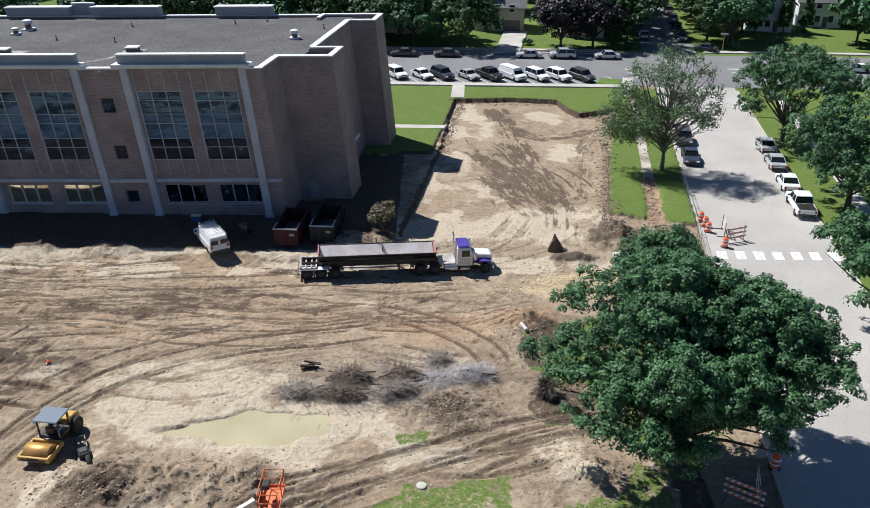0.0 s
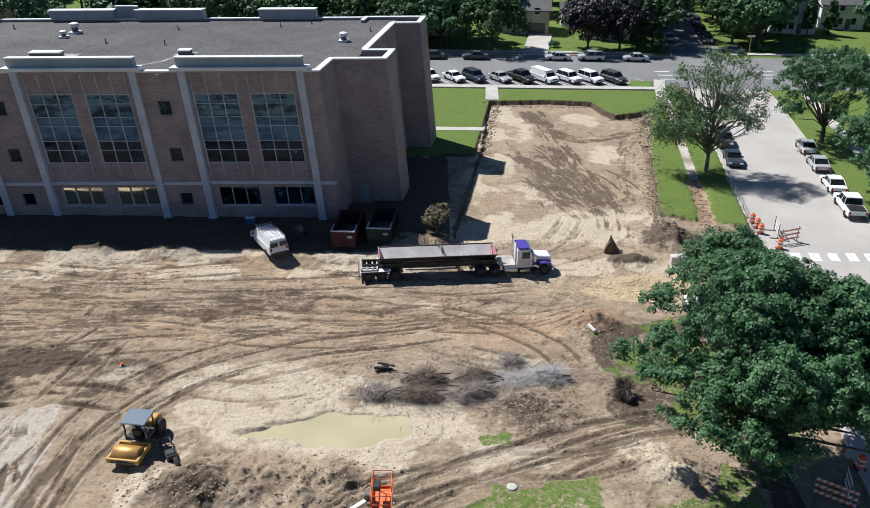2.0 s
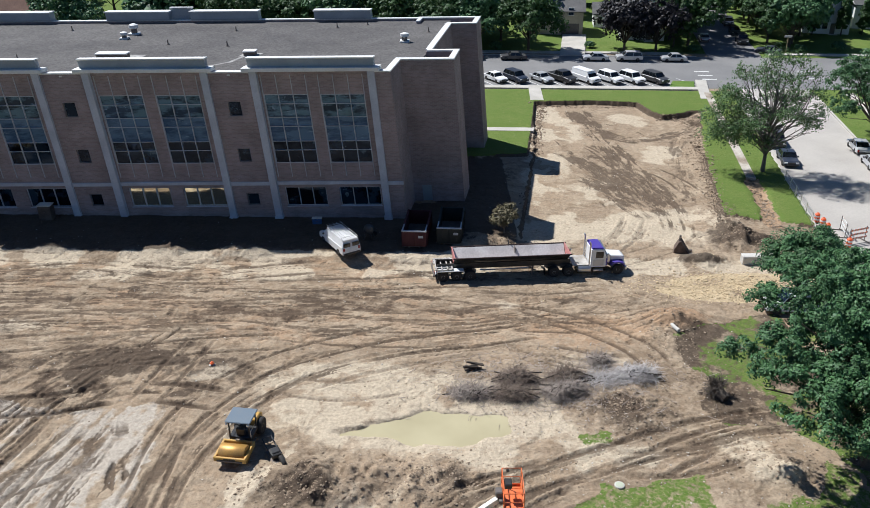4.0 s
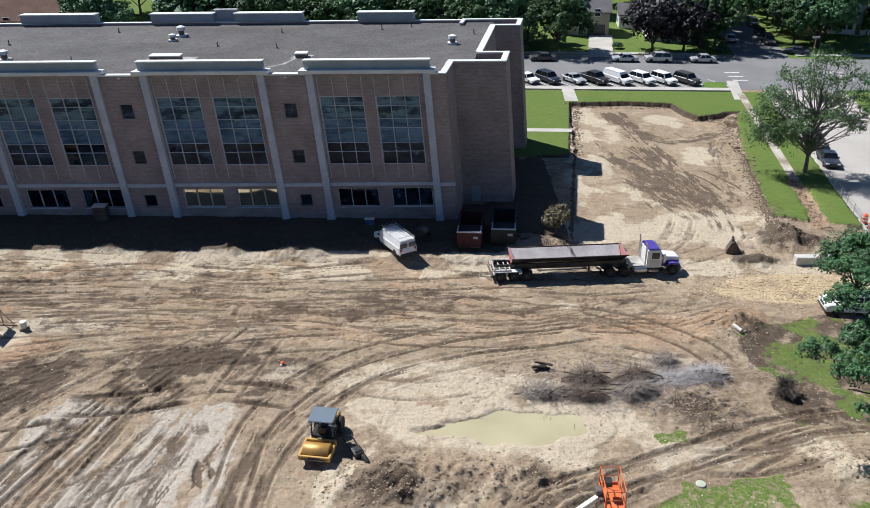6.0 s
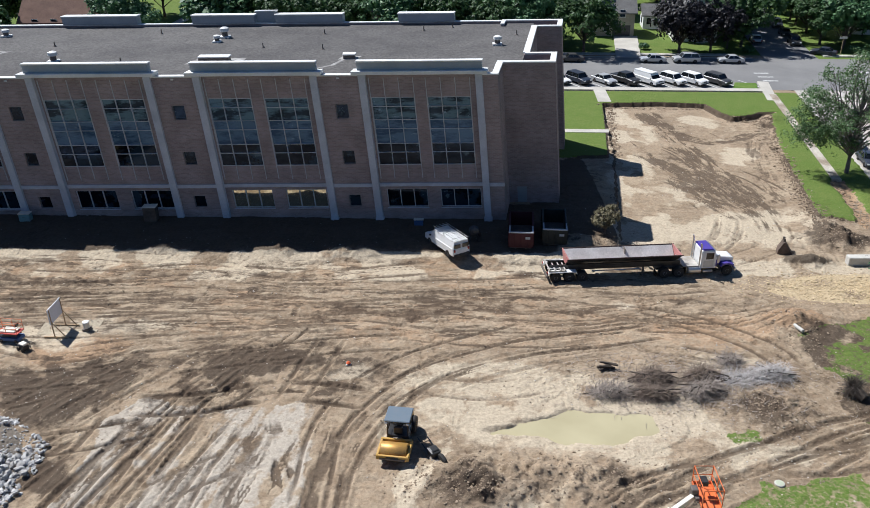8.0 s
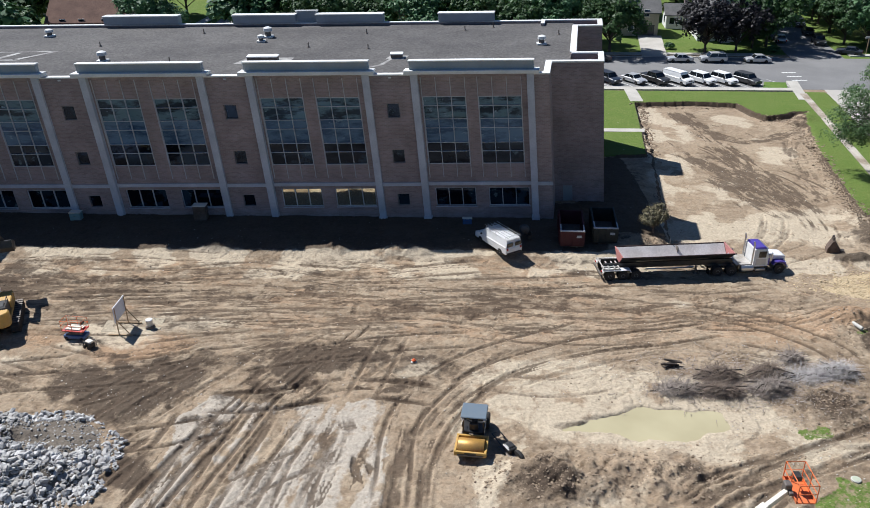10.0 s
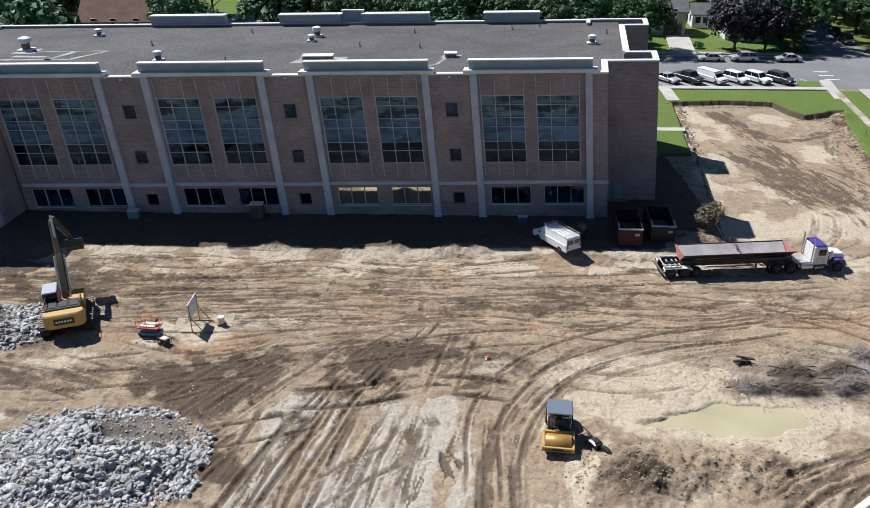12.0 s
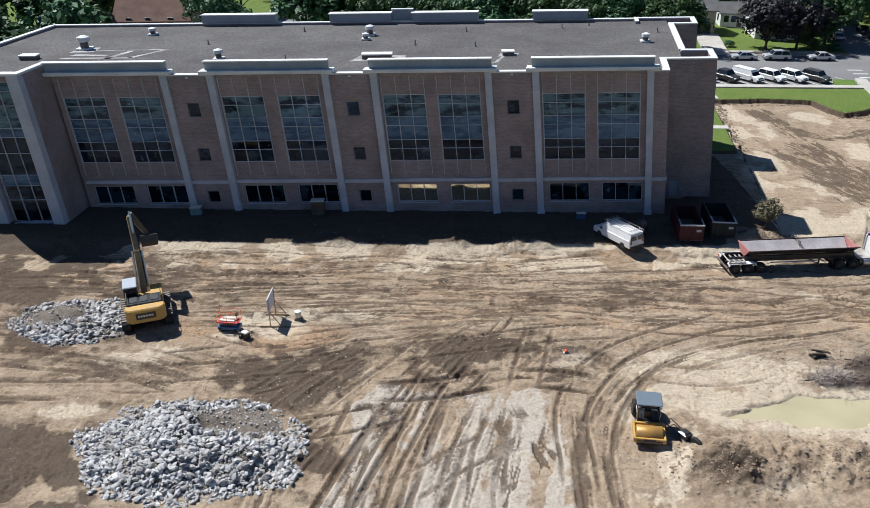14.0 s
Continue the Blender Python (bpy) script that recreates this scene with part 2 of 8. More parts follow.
def inside(x, y, poly):
    """Signed-ish mask: 1 inside the outline."""
    ok = np.zeros(np.shape(x), bool)
    n = len(poly)
    for i in range(n):
        (x0, y0), (x1, y1) = poly[i], poly[(i + 1) % n]
        if y0 != y1:
            c = (y0 > y) != (y1 > y)
            ok ^= c & (x < (x1 - x0) * (y - y0) / (y1 - y0) + x0)
    return ok


def gauss(x, y, cx, cy, rx, ry, turn=0.0):
    c, s = math.cos(radians(turn)), math.sin(radians(turn))
    a, b = (x - cx) * c + (y - cy) * s, -(x - cx) * s + (y - cy) * c
    return np.exp(-((a / rx) ** 2 + (b / ry) ** 2))


def lattice(x, y, size, seed):
    """Smooth value noise, 0 to 1, of one size in metres."""
    g = np.random.RandomState(seed).rand(256, 256)
    a, b = x / size + 1000.3, y / size + 1000.7
    i, j = np.floor(a).astype(int), np.floor(b).astype(int)
    f, h = a - i, b - j
    f, h = f * f * (3 - 2 * f), h * h * (3 - 2 * h)
    i0, i1, j0, j1 = i % 256, (i + 1) % 256, j % 256, (j + 1) % 256
    return (g[i0, j0] * (1 - f) + g[i1, j0] * f) * (1 - h) + (g[i0, j1] * (1 - f) + g[i1, j1] * f) * h


def fractal(x, y, size, seed, octaves=4, gain=0.5):
    s, w, tot = 0, 1.0, 0
    for k in range(octaves):
        s = s + w * lattice(x, y, size / 2 ** k, seed + k)
        tot += w
        w *= gain
    return s / tot


def steps(*runs):
    """Coordinates with a step that changes from run to run: (from, to, step)."""
    return np.unique(np.round(np.concatenate([np.arange(a, b + 1e-6, s) for a, b, s in runs]), 3))


def site(u, v):
    return (u + SKEW * v, v)


BED = [site(13.4, -3), site(13.4, 25), (19.2, 44.6), (27, 45.6), (34.6, 44.7), (35.7, 40.4), (36.8, 38.6), (38.6, 38.8), (41.8, 40.4), (40.9, 35), (38.7, 26), (37.2, 20.6), (35.6, 11.2), (34.2, 4), (33.2, -2)]
LAWN_E = [(34.4, 2.5), (36.0, 11.2), (37.7, 20.6), (39.2, 26), (41.4, 35), (42.6, 39.6), site(42.95, 44), site(42.95, 0.5)]
LAWN_N = [site(-80, 28.5), site(4, 28.5), site(4, 20), site(12.7, 21), (19.3, 44.3), (27, 45.1), (34.4, 44.2), (35.4, 40), (36.6, 38.1), (38.8, 38.3), (42, 40.2), site(42.95, 42), site(42.95, 51.7), site(-80, 51.7)]
GRASS_F = [(11.2, -47), (12.7, -39.2), (14.8, -37.3), (19.3, -36.5), (21.0, -36.4), (21.2, -39), (21.0, -47)]
GRASS_G = [(24.3, -47), (24.4, -39.0), (24.8, -38.0), (27.4, -38.2), (28.6, -36.4), (29.2, -34.6), (30.5, -36), (30, -47)]
GRASS_T = [(22.9, -24.2), (23.2, -20.6), (25.8, -19.4), (30, -17.6), (37, -16), (35, -47), (30.4, -47), (31, -36.5), (30.2, -33.5), (27.2, -31.6), (23.6, -31.0), (22.7, -29.0), (25.0, -26.6)]
SILT = [(-27.1, -31.7), (-25.2, -29.5), (-21.2, -30.5), (-16.9, -31.1), (-13.4, -29.8), (-13.2, -33.4), (-12.8, -37.3), (-12.8, -48), (-29.5, -48), (-28.4, -41.7), (-26.6, -37.6)]
SILT_E = [(-7.4, -28.6), (-3.0, -26.9), (2.0, -26.0), (8.0, -26.5), (11.5, -28.6), (12.5, -31.5), (10.0, -34.4), (4.5, -34.6), (-0.8, -33.9), (-4.6, -34.6), (-5.4, -37.5), (-6.6, -42), (-7.5, -48), (-9.9, -48), (-9.9, -41), (-9.0, -35.2), (-8.2, -31.6)]

gx = steps((-1500, -160, 67), (-160, -76, 4), (-76, -62, 0.5), (-62, 38, 0.11), (38, 53, 0.3), (53, 130, 2.75), (130, 1500, 68.5))
gy = steps((-400, -60, 20), (-60, -47, 1), (-47, -7, 0.105), (-7, 20, 0.24), (20, 46, 0.16), (46, 52, 1.0), (52, 160, 4), (160, 3000, 142))
X, Y = np.meshgrid(gx, gy)
WX = X + 1.1 * (fractal(X, Y, 2.2, 5) - 0.5) + 0.6 * (fractal(X, Y, 0.7, 15, 2) - 0.5)
WY = Y + 1.1 * (fractal(X, Y, 2.2, 25) - 0.5) + 0.6 * (fractal(X, Y, 0.7, 35, 2) - 0.5)
near = smooth(-75, -70, X) * (1 - smooth(42, 45, X)) * smooth(-60, -48, Y) * (1 - smooth(50, 52, Y))
bed = inside(WX * 0.5 + X * 0.5, WY * 0.5 + Y * 0.5, BED)
torn = (np.abs(0.5 * (X + WX) - SKEW * Y - 38.9) < 0.85) & (WY < 13.5)       # pavement dug out
lawn = inside(X, 0.5 * (Y + WY), LAWN_N) | inside(X * 0.6 + WX * 0.4, Y, LAWN_E) & ~torn
grass = np.maximum(np.maximum(inside(WX, WY, GRASS_F), inside(WX, WY, GRASS_G)), inside(WX, WY, GRASS_T)).astype(float)
grass = np.maximum(grass, gauss(WX, WY, 15.3, -32.6, 1.5, 0.8) > 0.45)
grass *= smooth(0.30, 0.52, fractal(X, Y, 1.6, 61) + 0.12)
patch = fractal(X, Y, 3.0, 71)
grass = np.where(inside(X, Y, GRASS_T), grass * 0.60 * smooth(0.44, 0.62, patch + 0.03), grass * 0.58)
grass = np.where(lawn, 1.0, grass)
far = (Y > 78) | (X > 51 + SKEW * Y) | (X < -90) | (Y < -60)
grass = np.where(far, 0.9, grass)
work = near * (1 - np.where(lawn | far, 1, 0))

Z = plane_z(X)
Z = Z + 0.62 * smooth(-9, -5.5, Y) * (1 - smooth(9, 14, X - SKEW * Y)) * smooth(-90, -80, X) * (1 - smooth(10, 18, Y))
level = np.where(lawn, 0.30, 0) - np.where(bed & ~lawn, 0.42, 0) * near
level[1:-1, 1:-1] = 0.2 * (level[1:-1, 1:-1] + level[:-2, 1:-1] + level[2:, 1:-1] + level[1:-1, :-2] + level[1:-1, 2:])
level = level + 0.30 * near * bed * ~lawn * smooth(-4.0, -0.6, X - 33.9 - 0.185 * Y) * (1 - smooth(30, 36, Y))
Z = Z + level
soil = fractal(X, Y, 6.0, 101, 5)
rough = fractal(X, Y, 1.3, 111, 4)
Z = Z + work * (0.22 * (soil - 0.5) + 0.10 * (rough - 0.5) + 0.06 * (fractal(X, Y, 0.5, 121, 2) - 0.5))
# spoil heaps, banks and lumpy ground: x, y, radii, turn, height, lumpiness
HEAPS = [(24.0, -18.2, 2.9, 1.7, 4, 1.0, 0.25), (29.6, -7.2, 1.9, 0.9, 0, 0.9, 0.2), (25.9, -35.6, 2.7, 2.1, 0, 1.1, 0.45), (18.5, -29.6, 2.2, 2.2, 20, 0.7, 0.9),
         (-2.5, -37.6, 3.8, 2.2, 8, 0.8, 1.0), (4.0, -37.0, 4.0, 1.9, -5, 0.7, 1.0), (-13.0, -7.0, 3.0, 1.0, 4, 0.55, 0.6), (-19.5, -6.6, 1.8, 0.8, 4, 0.5, 0.5),
         (-31.0, -6.6, 1.8, 0.9, 4, 0.55, 0.5), (1.0, -8.0, 6.0, 0.9, 2, 0.35, 0.6), (9.5, -5.0, 2.5, 1.3, 20, 0.6, 0.8), (34.4, -2.6, 3.2, 2.2, 0, 0.9, 1.3), (34.4, 1.0, 1.6, 4.5, -8, 0.5, 0.9),
         (22.8, -21.0, 2.2, 4.2, 0, 0.35, 0.7), (40.6, 36.5, 2.6, 1.4, 30, 0.7, 0.5)]
churn = np.maximum(gauss(WX, WY, 1.0, -38, 7.5, 3.0), gauss(WX, WY, 18.5, -29.6, 2.8, 2.6))
Z = Z + 0.55 * churn * (fractal(X, Y, 0.75, 137, 3, 0.6) - 0.5)
dark = np.zeros_like(X)
for cx, cy, rx, ry, turn, high, lump in HEAPS:
    gsn = gauss(WX, WY, cx, cy, rx, ry, turn)
    Z = Z + high * gsn * (1 - lump + lump * 1.6 * fractal(X, Y, 0.9, 131, 3))
for cx, cy, rx, ry, turn, k in [(18.5, -29.6, 2.8, 2.6, 20, 1.0), (29.6, -7.2, 2.1, 1.0, 0, 1.3), (35.0, -2.4, 2.6, 2.2, 0, 1.1), (-16.5, -25.6, 7, 3.6, 4, 1.1), (-14.5, -28.0, 3.4, 0.8, 0, 1.2), (-31, -28.6, 6.5, 4.2, 0, 1.2), (-47.5, -40, 5.5, 4.4, 0, 2.4), (24.5, -22, 2, 4, 0, 0.7), (-26, -33.5, 2.6, 2.0, 0, 0.8),
                                (33.5, -2, 3, 3, 0, 0.8), (-2, -37.8, 4.5, 2.4, 5, 0.6), (5, -37.0, 4, 1.8, 0, 0.55), (-57, -12, 12, 5, 0, 1.0), (-54, -15.5, 8, 3.0, 0, 1.7), (-51, -21.5, 5.5, 4, 0, 1.5), (3, -12.5, 24, 1.6, 2, 0.3), (-22, -14, 20, 2.0, -2, 0.3), (9, 8, 4.5, 13, -9, 0.95), (9.5, -3.5, 4, 2.2, 0, 0.9), (-28.8, -37.5, 1.8, 4, 8, 0.9), (26.5, -22.5, 4, 5, 0, 0.9), (-60, -15, 9, 4, 0, 1.0)]:
    dark = np.maximum(dark, k * gauss(WX, WY, cx, cy, rx, ry, turn) * smooth(0.25, 0.6, fractal(X, Y, 2.5, 141, 4)) * 1.5)
pale = np.zeros_like(X)
for cx, cy, rx, ry, turn, k in [(-48, -33.4, 5, 0.9, 8, 1.0), (-44, -26.5, 5, 1.8, 10, 0.7), (-11.4, -25.8, 1.5, 0.9, 0, 1.8), (16.0, 0.5, 3.4, 4.2, 0, 2.0), (18.5, 22, 2.6, 18, -9, 1.2), (-30, -8.8, 22, 1.5, 0, 1.5), (-1, -29, 6, 4.2, 0, 1.5), (6, -30.5, 10, 3.8, 0, 1.3), (12, -34.5, 9, 2.2, 0, 0.8), (4, -40, 9, 2.5, 0, 0.6), (20.0, 32, 3.6, 12, -9, 1.6), (23, 6, 7, 8, -8, 0.9), (33.5, 25, 2.2, 8, -10, 1.5), (32, 38, 2.5, 3, 0, 1.5), (25, 2, 9, 6, 0, 1.2), (-4, -9.8, 45, 1.6, 2, 1.5), (12, -15.4, 3.5, 0.9, 3, 0.8), (16, -25.5, 4.5, 2.5, 0, 0.9), (-30, -19.5, 5, 2, 0, 0.8), (20, -34.5, 8, 2, 12, 0.8), (25.9, -35.7, 2.6, 2.2, 0, 0.8), (-36.5, -21.8, 4.0, 1.9, 0, 1.6), (-8, -7.6, 60, 0.7, 0, 1.6)]:
    pale = np.maximum(pale, k * gauss(WX, WY, cx, cy, rx, ry, turn) * smooth(0.3, 0.62, fractal(X, Y, 3.2, 151, 4)) * 1.5)
drag = fractal(X - 0.28 * Y + 0.5 * (WX - X), Y * 0.14, 1.7, 181, 5, 0.62)
silt = inside(WX + 1.5 * (soil - 0.5), WY + 4 * (soil - 0.5), SILT) * smooth(0.30, 0.54, 0.7 * drag + 0.3 * fractal(X, Y, 1.1, 185, 4, 0.65))
pale = np.maximum(pale, 0.8 * inside(WX, WY, SILT_E) * smooth(0.40, 0.56, fractal(X, Y, 2.6, 171, 5, 0.6) + 0.04))
slide = fractal(X * 0.15 + 0.5 * (WX - X), Y + 0.9 * (WY - Y) + 3.0 * (soil - 0.5), 1.4, 191, 5, 0.66)
SX = X + 9 * (soil - 0.5) + 2.5 * (WX - X)
belt = smooth(-25, -21, WY) * (1 - smooth(-9, -7, WY)) * (1 - smooth(20, 30, X))
pale = np.maximum(pale, 0.44 * belt * smooth(0.56, 0.61, slide))
dark = np.maximum(dark, 0.60 * belt * smooth(0.51, 0.43, slide))
mid_ = smooth(-34, -29, WY) * (1 - smooth(-23, -20, WY)) * (1 - smooth(-9, -5, SX)) * smooth(-58, -50, X)
dark = np.maximum(dark, 0.60 * mid_ * smooth(0.50, 0.44, fractal(WX * 0.5, WY, 2.4, 195, 5, 0.62)))
# shade along the school front painted as dark ground; dark soil beside the stairs
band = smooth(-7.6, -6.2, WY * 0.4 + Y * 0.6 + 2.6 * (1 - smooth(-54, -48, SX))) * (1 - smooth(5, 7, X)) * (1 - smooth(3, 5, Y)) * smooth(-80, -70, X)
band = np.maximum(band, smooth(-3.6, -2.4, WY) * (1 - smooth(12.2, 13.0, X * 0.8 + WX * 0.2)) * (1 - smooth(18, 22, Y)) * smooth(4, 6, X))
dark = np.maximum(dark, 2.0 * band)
dark = np.maximum(dark, 0.75 * inside(WX, WY, GRASS_T) * (X < 33))
# short cracks and scrapes without direction
c3 = 1 - np.abs(2 * fractal(WX, WY, 0.9, 321, 3, 0.5) - 1)
crease = smooth(0.91, 0.985, c3) * smooth(0.47, 0.55, fractal(X, Y, 3.5, 341, 4)) * np.where(bed, 0.25, 1.0)
clay = np.zeros_like(X)
for cx, cy, rx, ry, turn, k in [(-32.5, -23.6, 3.6, 1.7, 16, 2.0), (24.0, -18.2, 2.8, 1.6, 4, 1.6), (-41, -22, 4, 3, 0, 0.7), (17, -19.5, 8, 3.4, 0, 0.85), (2, -17.0, 20, 4.0, 0, 0.55), (-52, -25.5, 6, 1.5, 0, 0.7)]:
    clay = np.maximum(clay, k * gauss(WX, WY, cx, cy, rx, ry, turn))
clay = np.maximum(clay, 0.9 * torn * near * (Y > 0))
clay = np.maximum(clay, 0.55 * belt * smooth(0.40, 0.60, fractal(X * 0.4, Y, 2.6, 211, 5, 0.6)))
stones = np.maximum(gauss(X, Y, 32, -12.3, 8, 2.6, 3) > 0.35, 0) * smooth(0.2, 0.5, fractal(X, Y, 1.5, 161, 3))

# wheel and track ruts pressed into the soil, in bundles that follow a line
rut = np.zeros_like(X)
# darker soil colour in ruts and scrapes, with their shade painted in
groove = np.zeros_like(X)


def follow(points, reach):
    """For the ground near a smooth line: signed distance from it, way along it, its length and the slice of the ground."""
    p = np.array(points, float)
    for _ in range(4):
        q = np.empty((2 * len(p), 2))
        q[0], q[-1] = p[0], p[-1]
        q[1:-1:2], q[2:-1:2] = 0.75 * p[:-1] + 0.25 * p[1:], 0.25 * p[:-1] + 0.75 * p[1:]
        p = q
    s = np.r_[0, np.cumsum(np.hypot(*np.diff(p, axis=0).T))]
    w = np.arange(0, s[-1], 0.4)
    px, py = np.interp(w, s, p[:, 0]), np.interp(w, s, p[:, 1])
    tx, ty = np.gradient(px), np.gradient(py)
    n = np.hypot(tx, ty)
    tx, ty = tx / n, ty / n
    i0, i1 = np.searchsorted(gx, (px.min() - reach, px.max() + reach))
    j0, j1 = np.searchsorted(gy, (py.min() - reach, py.max() + reach))
    sl = (slice(j0, j1), slice(i0, i1))
    x, y = X[sl], Y[sl]
    best, pick = np.full(x.shape, 1e9, np.float32), np.zeros(x.shape, np.int32)
    for k in range(len(w)):
        a0, a1 = np.searchsorted(gx[i0:i1], (px[k] - reach, px[k] + reach))
        b0, b1 = np.searchsorted(gy[j0:j1], (py[k] - reach, py[k] + reach))
        u = (slice(b0, b1), slice(a0, a1))
        dd = (x[u] - px[k]) ** 2 + (y[u] - py[k]) ** 2
        closer = dd < best[u]
        best[u] = np.where(closer, dd, best[u])
        pick[u] = np.where(closer, k, pick[u])
    ax, ay = x - px[pick], y - py[pick]
    d = np.where(best < 1e8, tx[pick] * ay - ty[pick] * ax, 99.0)
    return d, w[pick] + tx[pick] * ax + ty[pick] * ay, w[-1], sl


def bundle(points, half, tracks, depth, seed, scrape=1.0, darken=0.8, gauge=2.1, cover=0.57, grain=0.34, wash=0.0):
    """Parallel scrapes along a line, with pairs of wheel or crawler ruts among them."""
    r = np.random.RandomState(seed)
    d, s, end, sl = follow(points, half + 2)
    x, y = X[sl], Y[sl]
    ends = smooth(0, 3, s) * (1 - smooth(end - 3, end, s))
    wide = np.abs(d) + 1.6 * (fractal(x, y, 1.8, seed, 3) - 0.5)
    env = (1 - smooth(half * 0.55, half, wide)) * ends
    dw = d + 0.5 * (fractal(x, y, 4.0, seed + 9, 2) - 0.5)
    g = fractal(dw, s * 0.035, grain, seed + 3, 4, 0.62)
    fine = env * scrape
    cutm = smooth(cover, cover + (0.06 if cover > 0.53 else 0.15), g) * fine * smooth(0.34, 0.52, fractal(x, y, 3.2, seed + 5, 3))
    val = depth * (0.6 * cutm + 0.3 * (g - 0.5) * fine)
    mark = np.maximum(darken * 0.8 * cutm, wash * env * smooth(0.44, 0.60, 0.5 * fractal(x, y, 2.2, seed + 7, 5, 0.65) + 0.5 * fractal(dw, s * 0.09, 0.34, seed + 8, 4, 0.7)))
    for k in range(tracks):
        o = r.uniform(-0.7, 0.7) * half
        w = r.uniform(0.17, 0.25)
        crawler = r.rand() < 0.6
        for side in (-0.5, 0.5):
            c = o + side * gauge + 0.5 * (lattice(s, s * 0 + k, 7.0, seed + 17 + k) - 0.5)
            q = np.abs(d - c) / w
            on = ends * smooth(0.25, 0.6, lattice(s, s * 0 + 3 * k + side, 4.5, seed + 31 + k))
            base = np.exp(-1.2 * q ** 3) * on
            lip = np.exp(-((q - 1.6) / 0.4) ** 2) * on
            shoe = 0.82 + 0.18 * smooth(-0.3, 0.6, np.sin(s * 19 + 2 * q + 5 * lattice(s, s * 0, 1.1, seed))) if crawler else 1.0
            v = depth * (1.0 * base * shoe - 0.55 * lip)
            val = np.where(np.abs(v) > 0.02, v, val)
            mark = np.maximum(mark, darken * base * (shoe if crawler else 0.85))
    rut[sl] = np.where(np.abs(val) > np.abs(rut[sl]), val, rut[sl])
    groove[sl] = np.maximum(groove[sl], mark)


rnd = np.random.RandomState(7)
# the haul belt, from the west to the entrance
for k in range(11):
    y0 = -9.2 - 1.2 * k
    x0, x1 = -66 + rnd.uniform(0, 30), 27 + rnd.uniform(-34, 4)
    bundle([(x, y0 + rnd.uniform(-1.5, 1.5) + 0.018 * (x + 20)) for x in np.linspace(x0, x1, 8)], rnd.uniform(0.9, 1.7), k % 2, rnd.uniform(0.03, 0.07), 400 + 40 * k, 1.0, 0.72, grain=0.24, cover=0.55)
for k in range(16):
    x0, y0, a = rnd.uniform(-48, 14), rnd.uniform(-20, -11), rnd.uniform(-3.5, 3.5)
    bundle([(x0, y0), (x0 + 4, y0 + 0.2 * a), (x0 + 8, y0 + 0.6 * a), (x0 + 11, y0 + a)], rnd.uniform(0.4, 0.8), k % 3 == 0, rnd.uniform(0.04, 0.08), 3901 + 40 * k, 0.9, 0.7, grain=0.28)
# the turn from the belt past the cone and down beside the roller
bundle([(13.7, -19.5), (7.7, -21.1), (-1.5, -23.8), (-6.4, -27.1), (-9.4, -31.2), (-10.8, -35.6), (-11.1, -39.2), (-11.5, -48)], 1.7, 2, 0.10, 1001)
bundle([(9.9, -22.2), (0.3, -25.1), (-4.6, -27.8), (-8.2, -31.2), (-9.9, -35.1), (-10.2, -38.7), (-10.7, -48)], 1.0, 1, 0.07, 1041, 1.0, 0.4)
bundle([(3.2, -19.8), (-4.3, -22.9), (-8.7, -26.1), (-11.1, -29.6), (-12.2, -33.4), (-12.1, -37.8), (-12.8, -48)], 1.3, 1, 0.09, 1081)
bundle([(-15.8, -31.0), (-15.5, -32.6), (-14.9, -34.6), (-14.2, -36.5), (-13.5, -39.0), (-12.5, -43)], 0.55, 0, 0.22, 1121, 1.3, 1.2)
# ruts through the pale silt
bundle([(-20.6, -27), (-22.0, -29.9), (-23.2, -33.6), (-24.0, -37.5), (-25.2, -47)], 1.5, 2, 0.15, 1161, 0.8, 0.85)
bundle([(-22.2, -28), (-23.6, -30.9), (-25.0, -34.2), (-26.6, -38.6), (-29.0, -47)], 1.3, 1, 0.15, 1201, 0.9, 1.0)
bundle([(-19.6, -30), (-20.8, -32.4), (-21.8, -35.9), (-22.6, -39.0), (-23.2, -47)], 0.9, 1, 0.10, 1241, 0.5, 0.7)
bundle([(-18.0, -31), (-18.5, -33.5), (-19.7, -37.4), (-21.5, -47)], 2.0, 1, 0.09, 1281, 0.75, 0.8)
bundle([(-16.0, -31), (-16.7, -34.1), (-17.3, -37.9), (-18.4, -47)], 1.5, 1, 0.10, 1321, 0.75, 0.8)
bundle([(-13.0, -35), (-16.5, -34.5), (-21.0, -37.5), (-24.5, -41)], 0.8, 1, 0.08, 1361, 0.5, 0.6)
# brown ground north of the silt
bundle([(-14.0, -17), (-17.1, -22.4), (-18.7, -25.9), (-20.8, -29.8), (-22.0, -33)], 0.6, 0, 0.20, 1401, 0.9, 1.0)
bundle([(-17.9, -25.5), (-19.6, -29.1), (-22.3, -32.0), (-28.1, -34.3), (-33, -35)], 1.3, 1, 0.12, 1441)
bundle([(-13.2, -20), (-14.8, -26.2), (-15.8, -31)], 0.8, 1, 0.10, 1481, 0.8, 0.7)
bundle([(-16.9, -21), (-16.2, -27.0), (-16.7, -31.6)], 0.7, 1, 0.10, 1521, 0.8, 0.7)
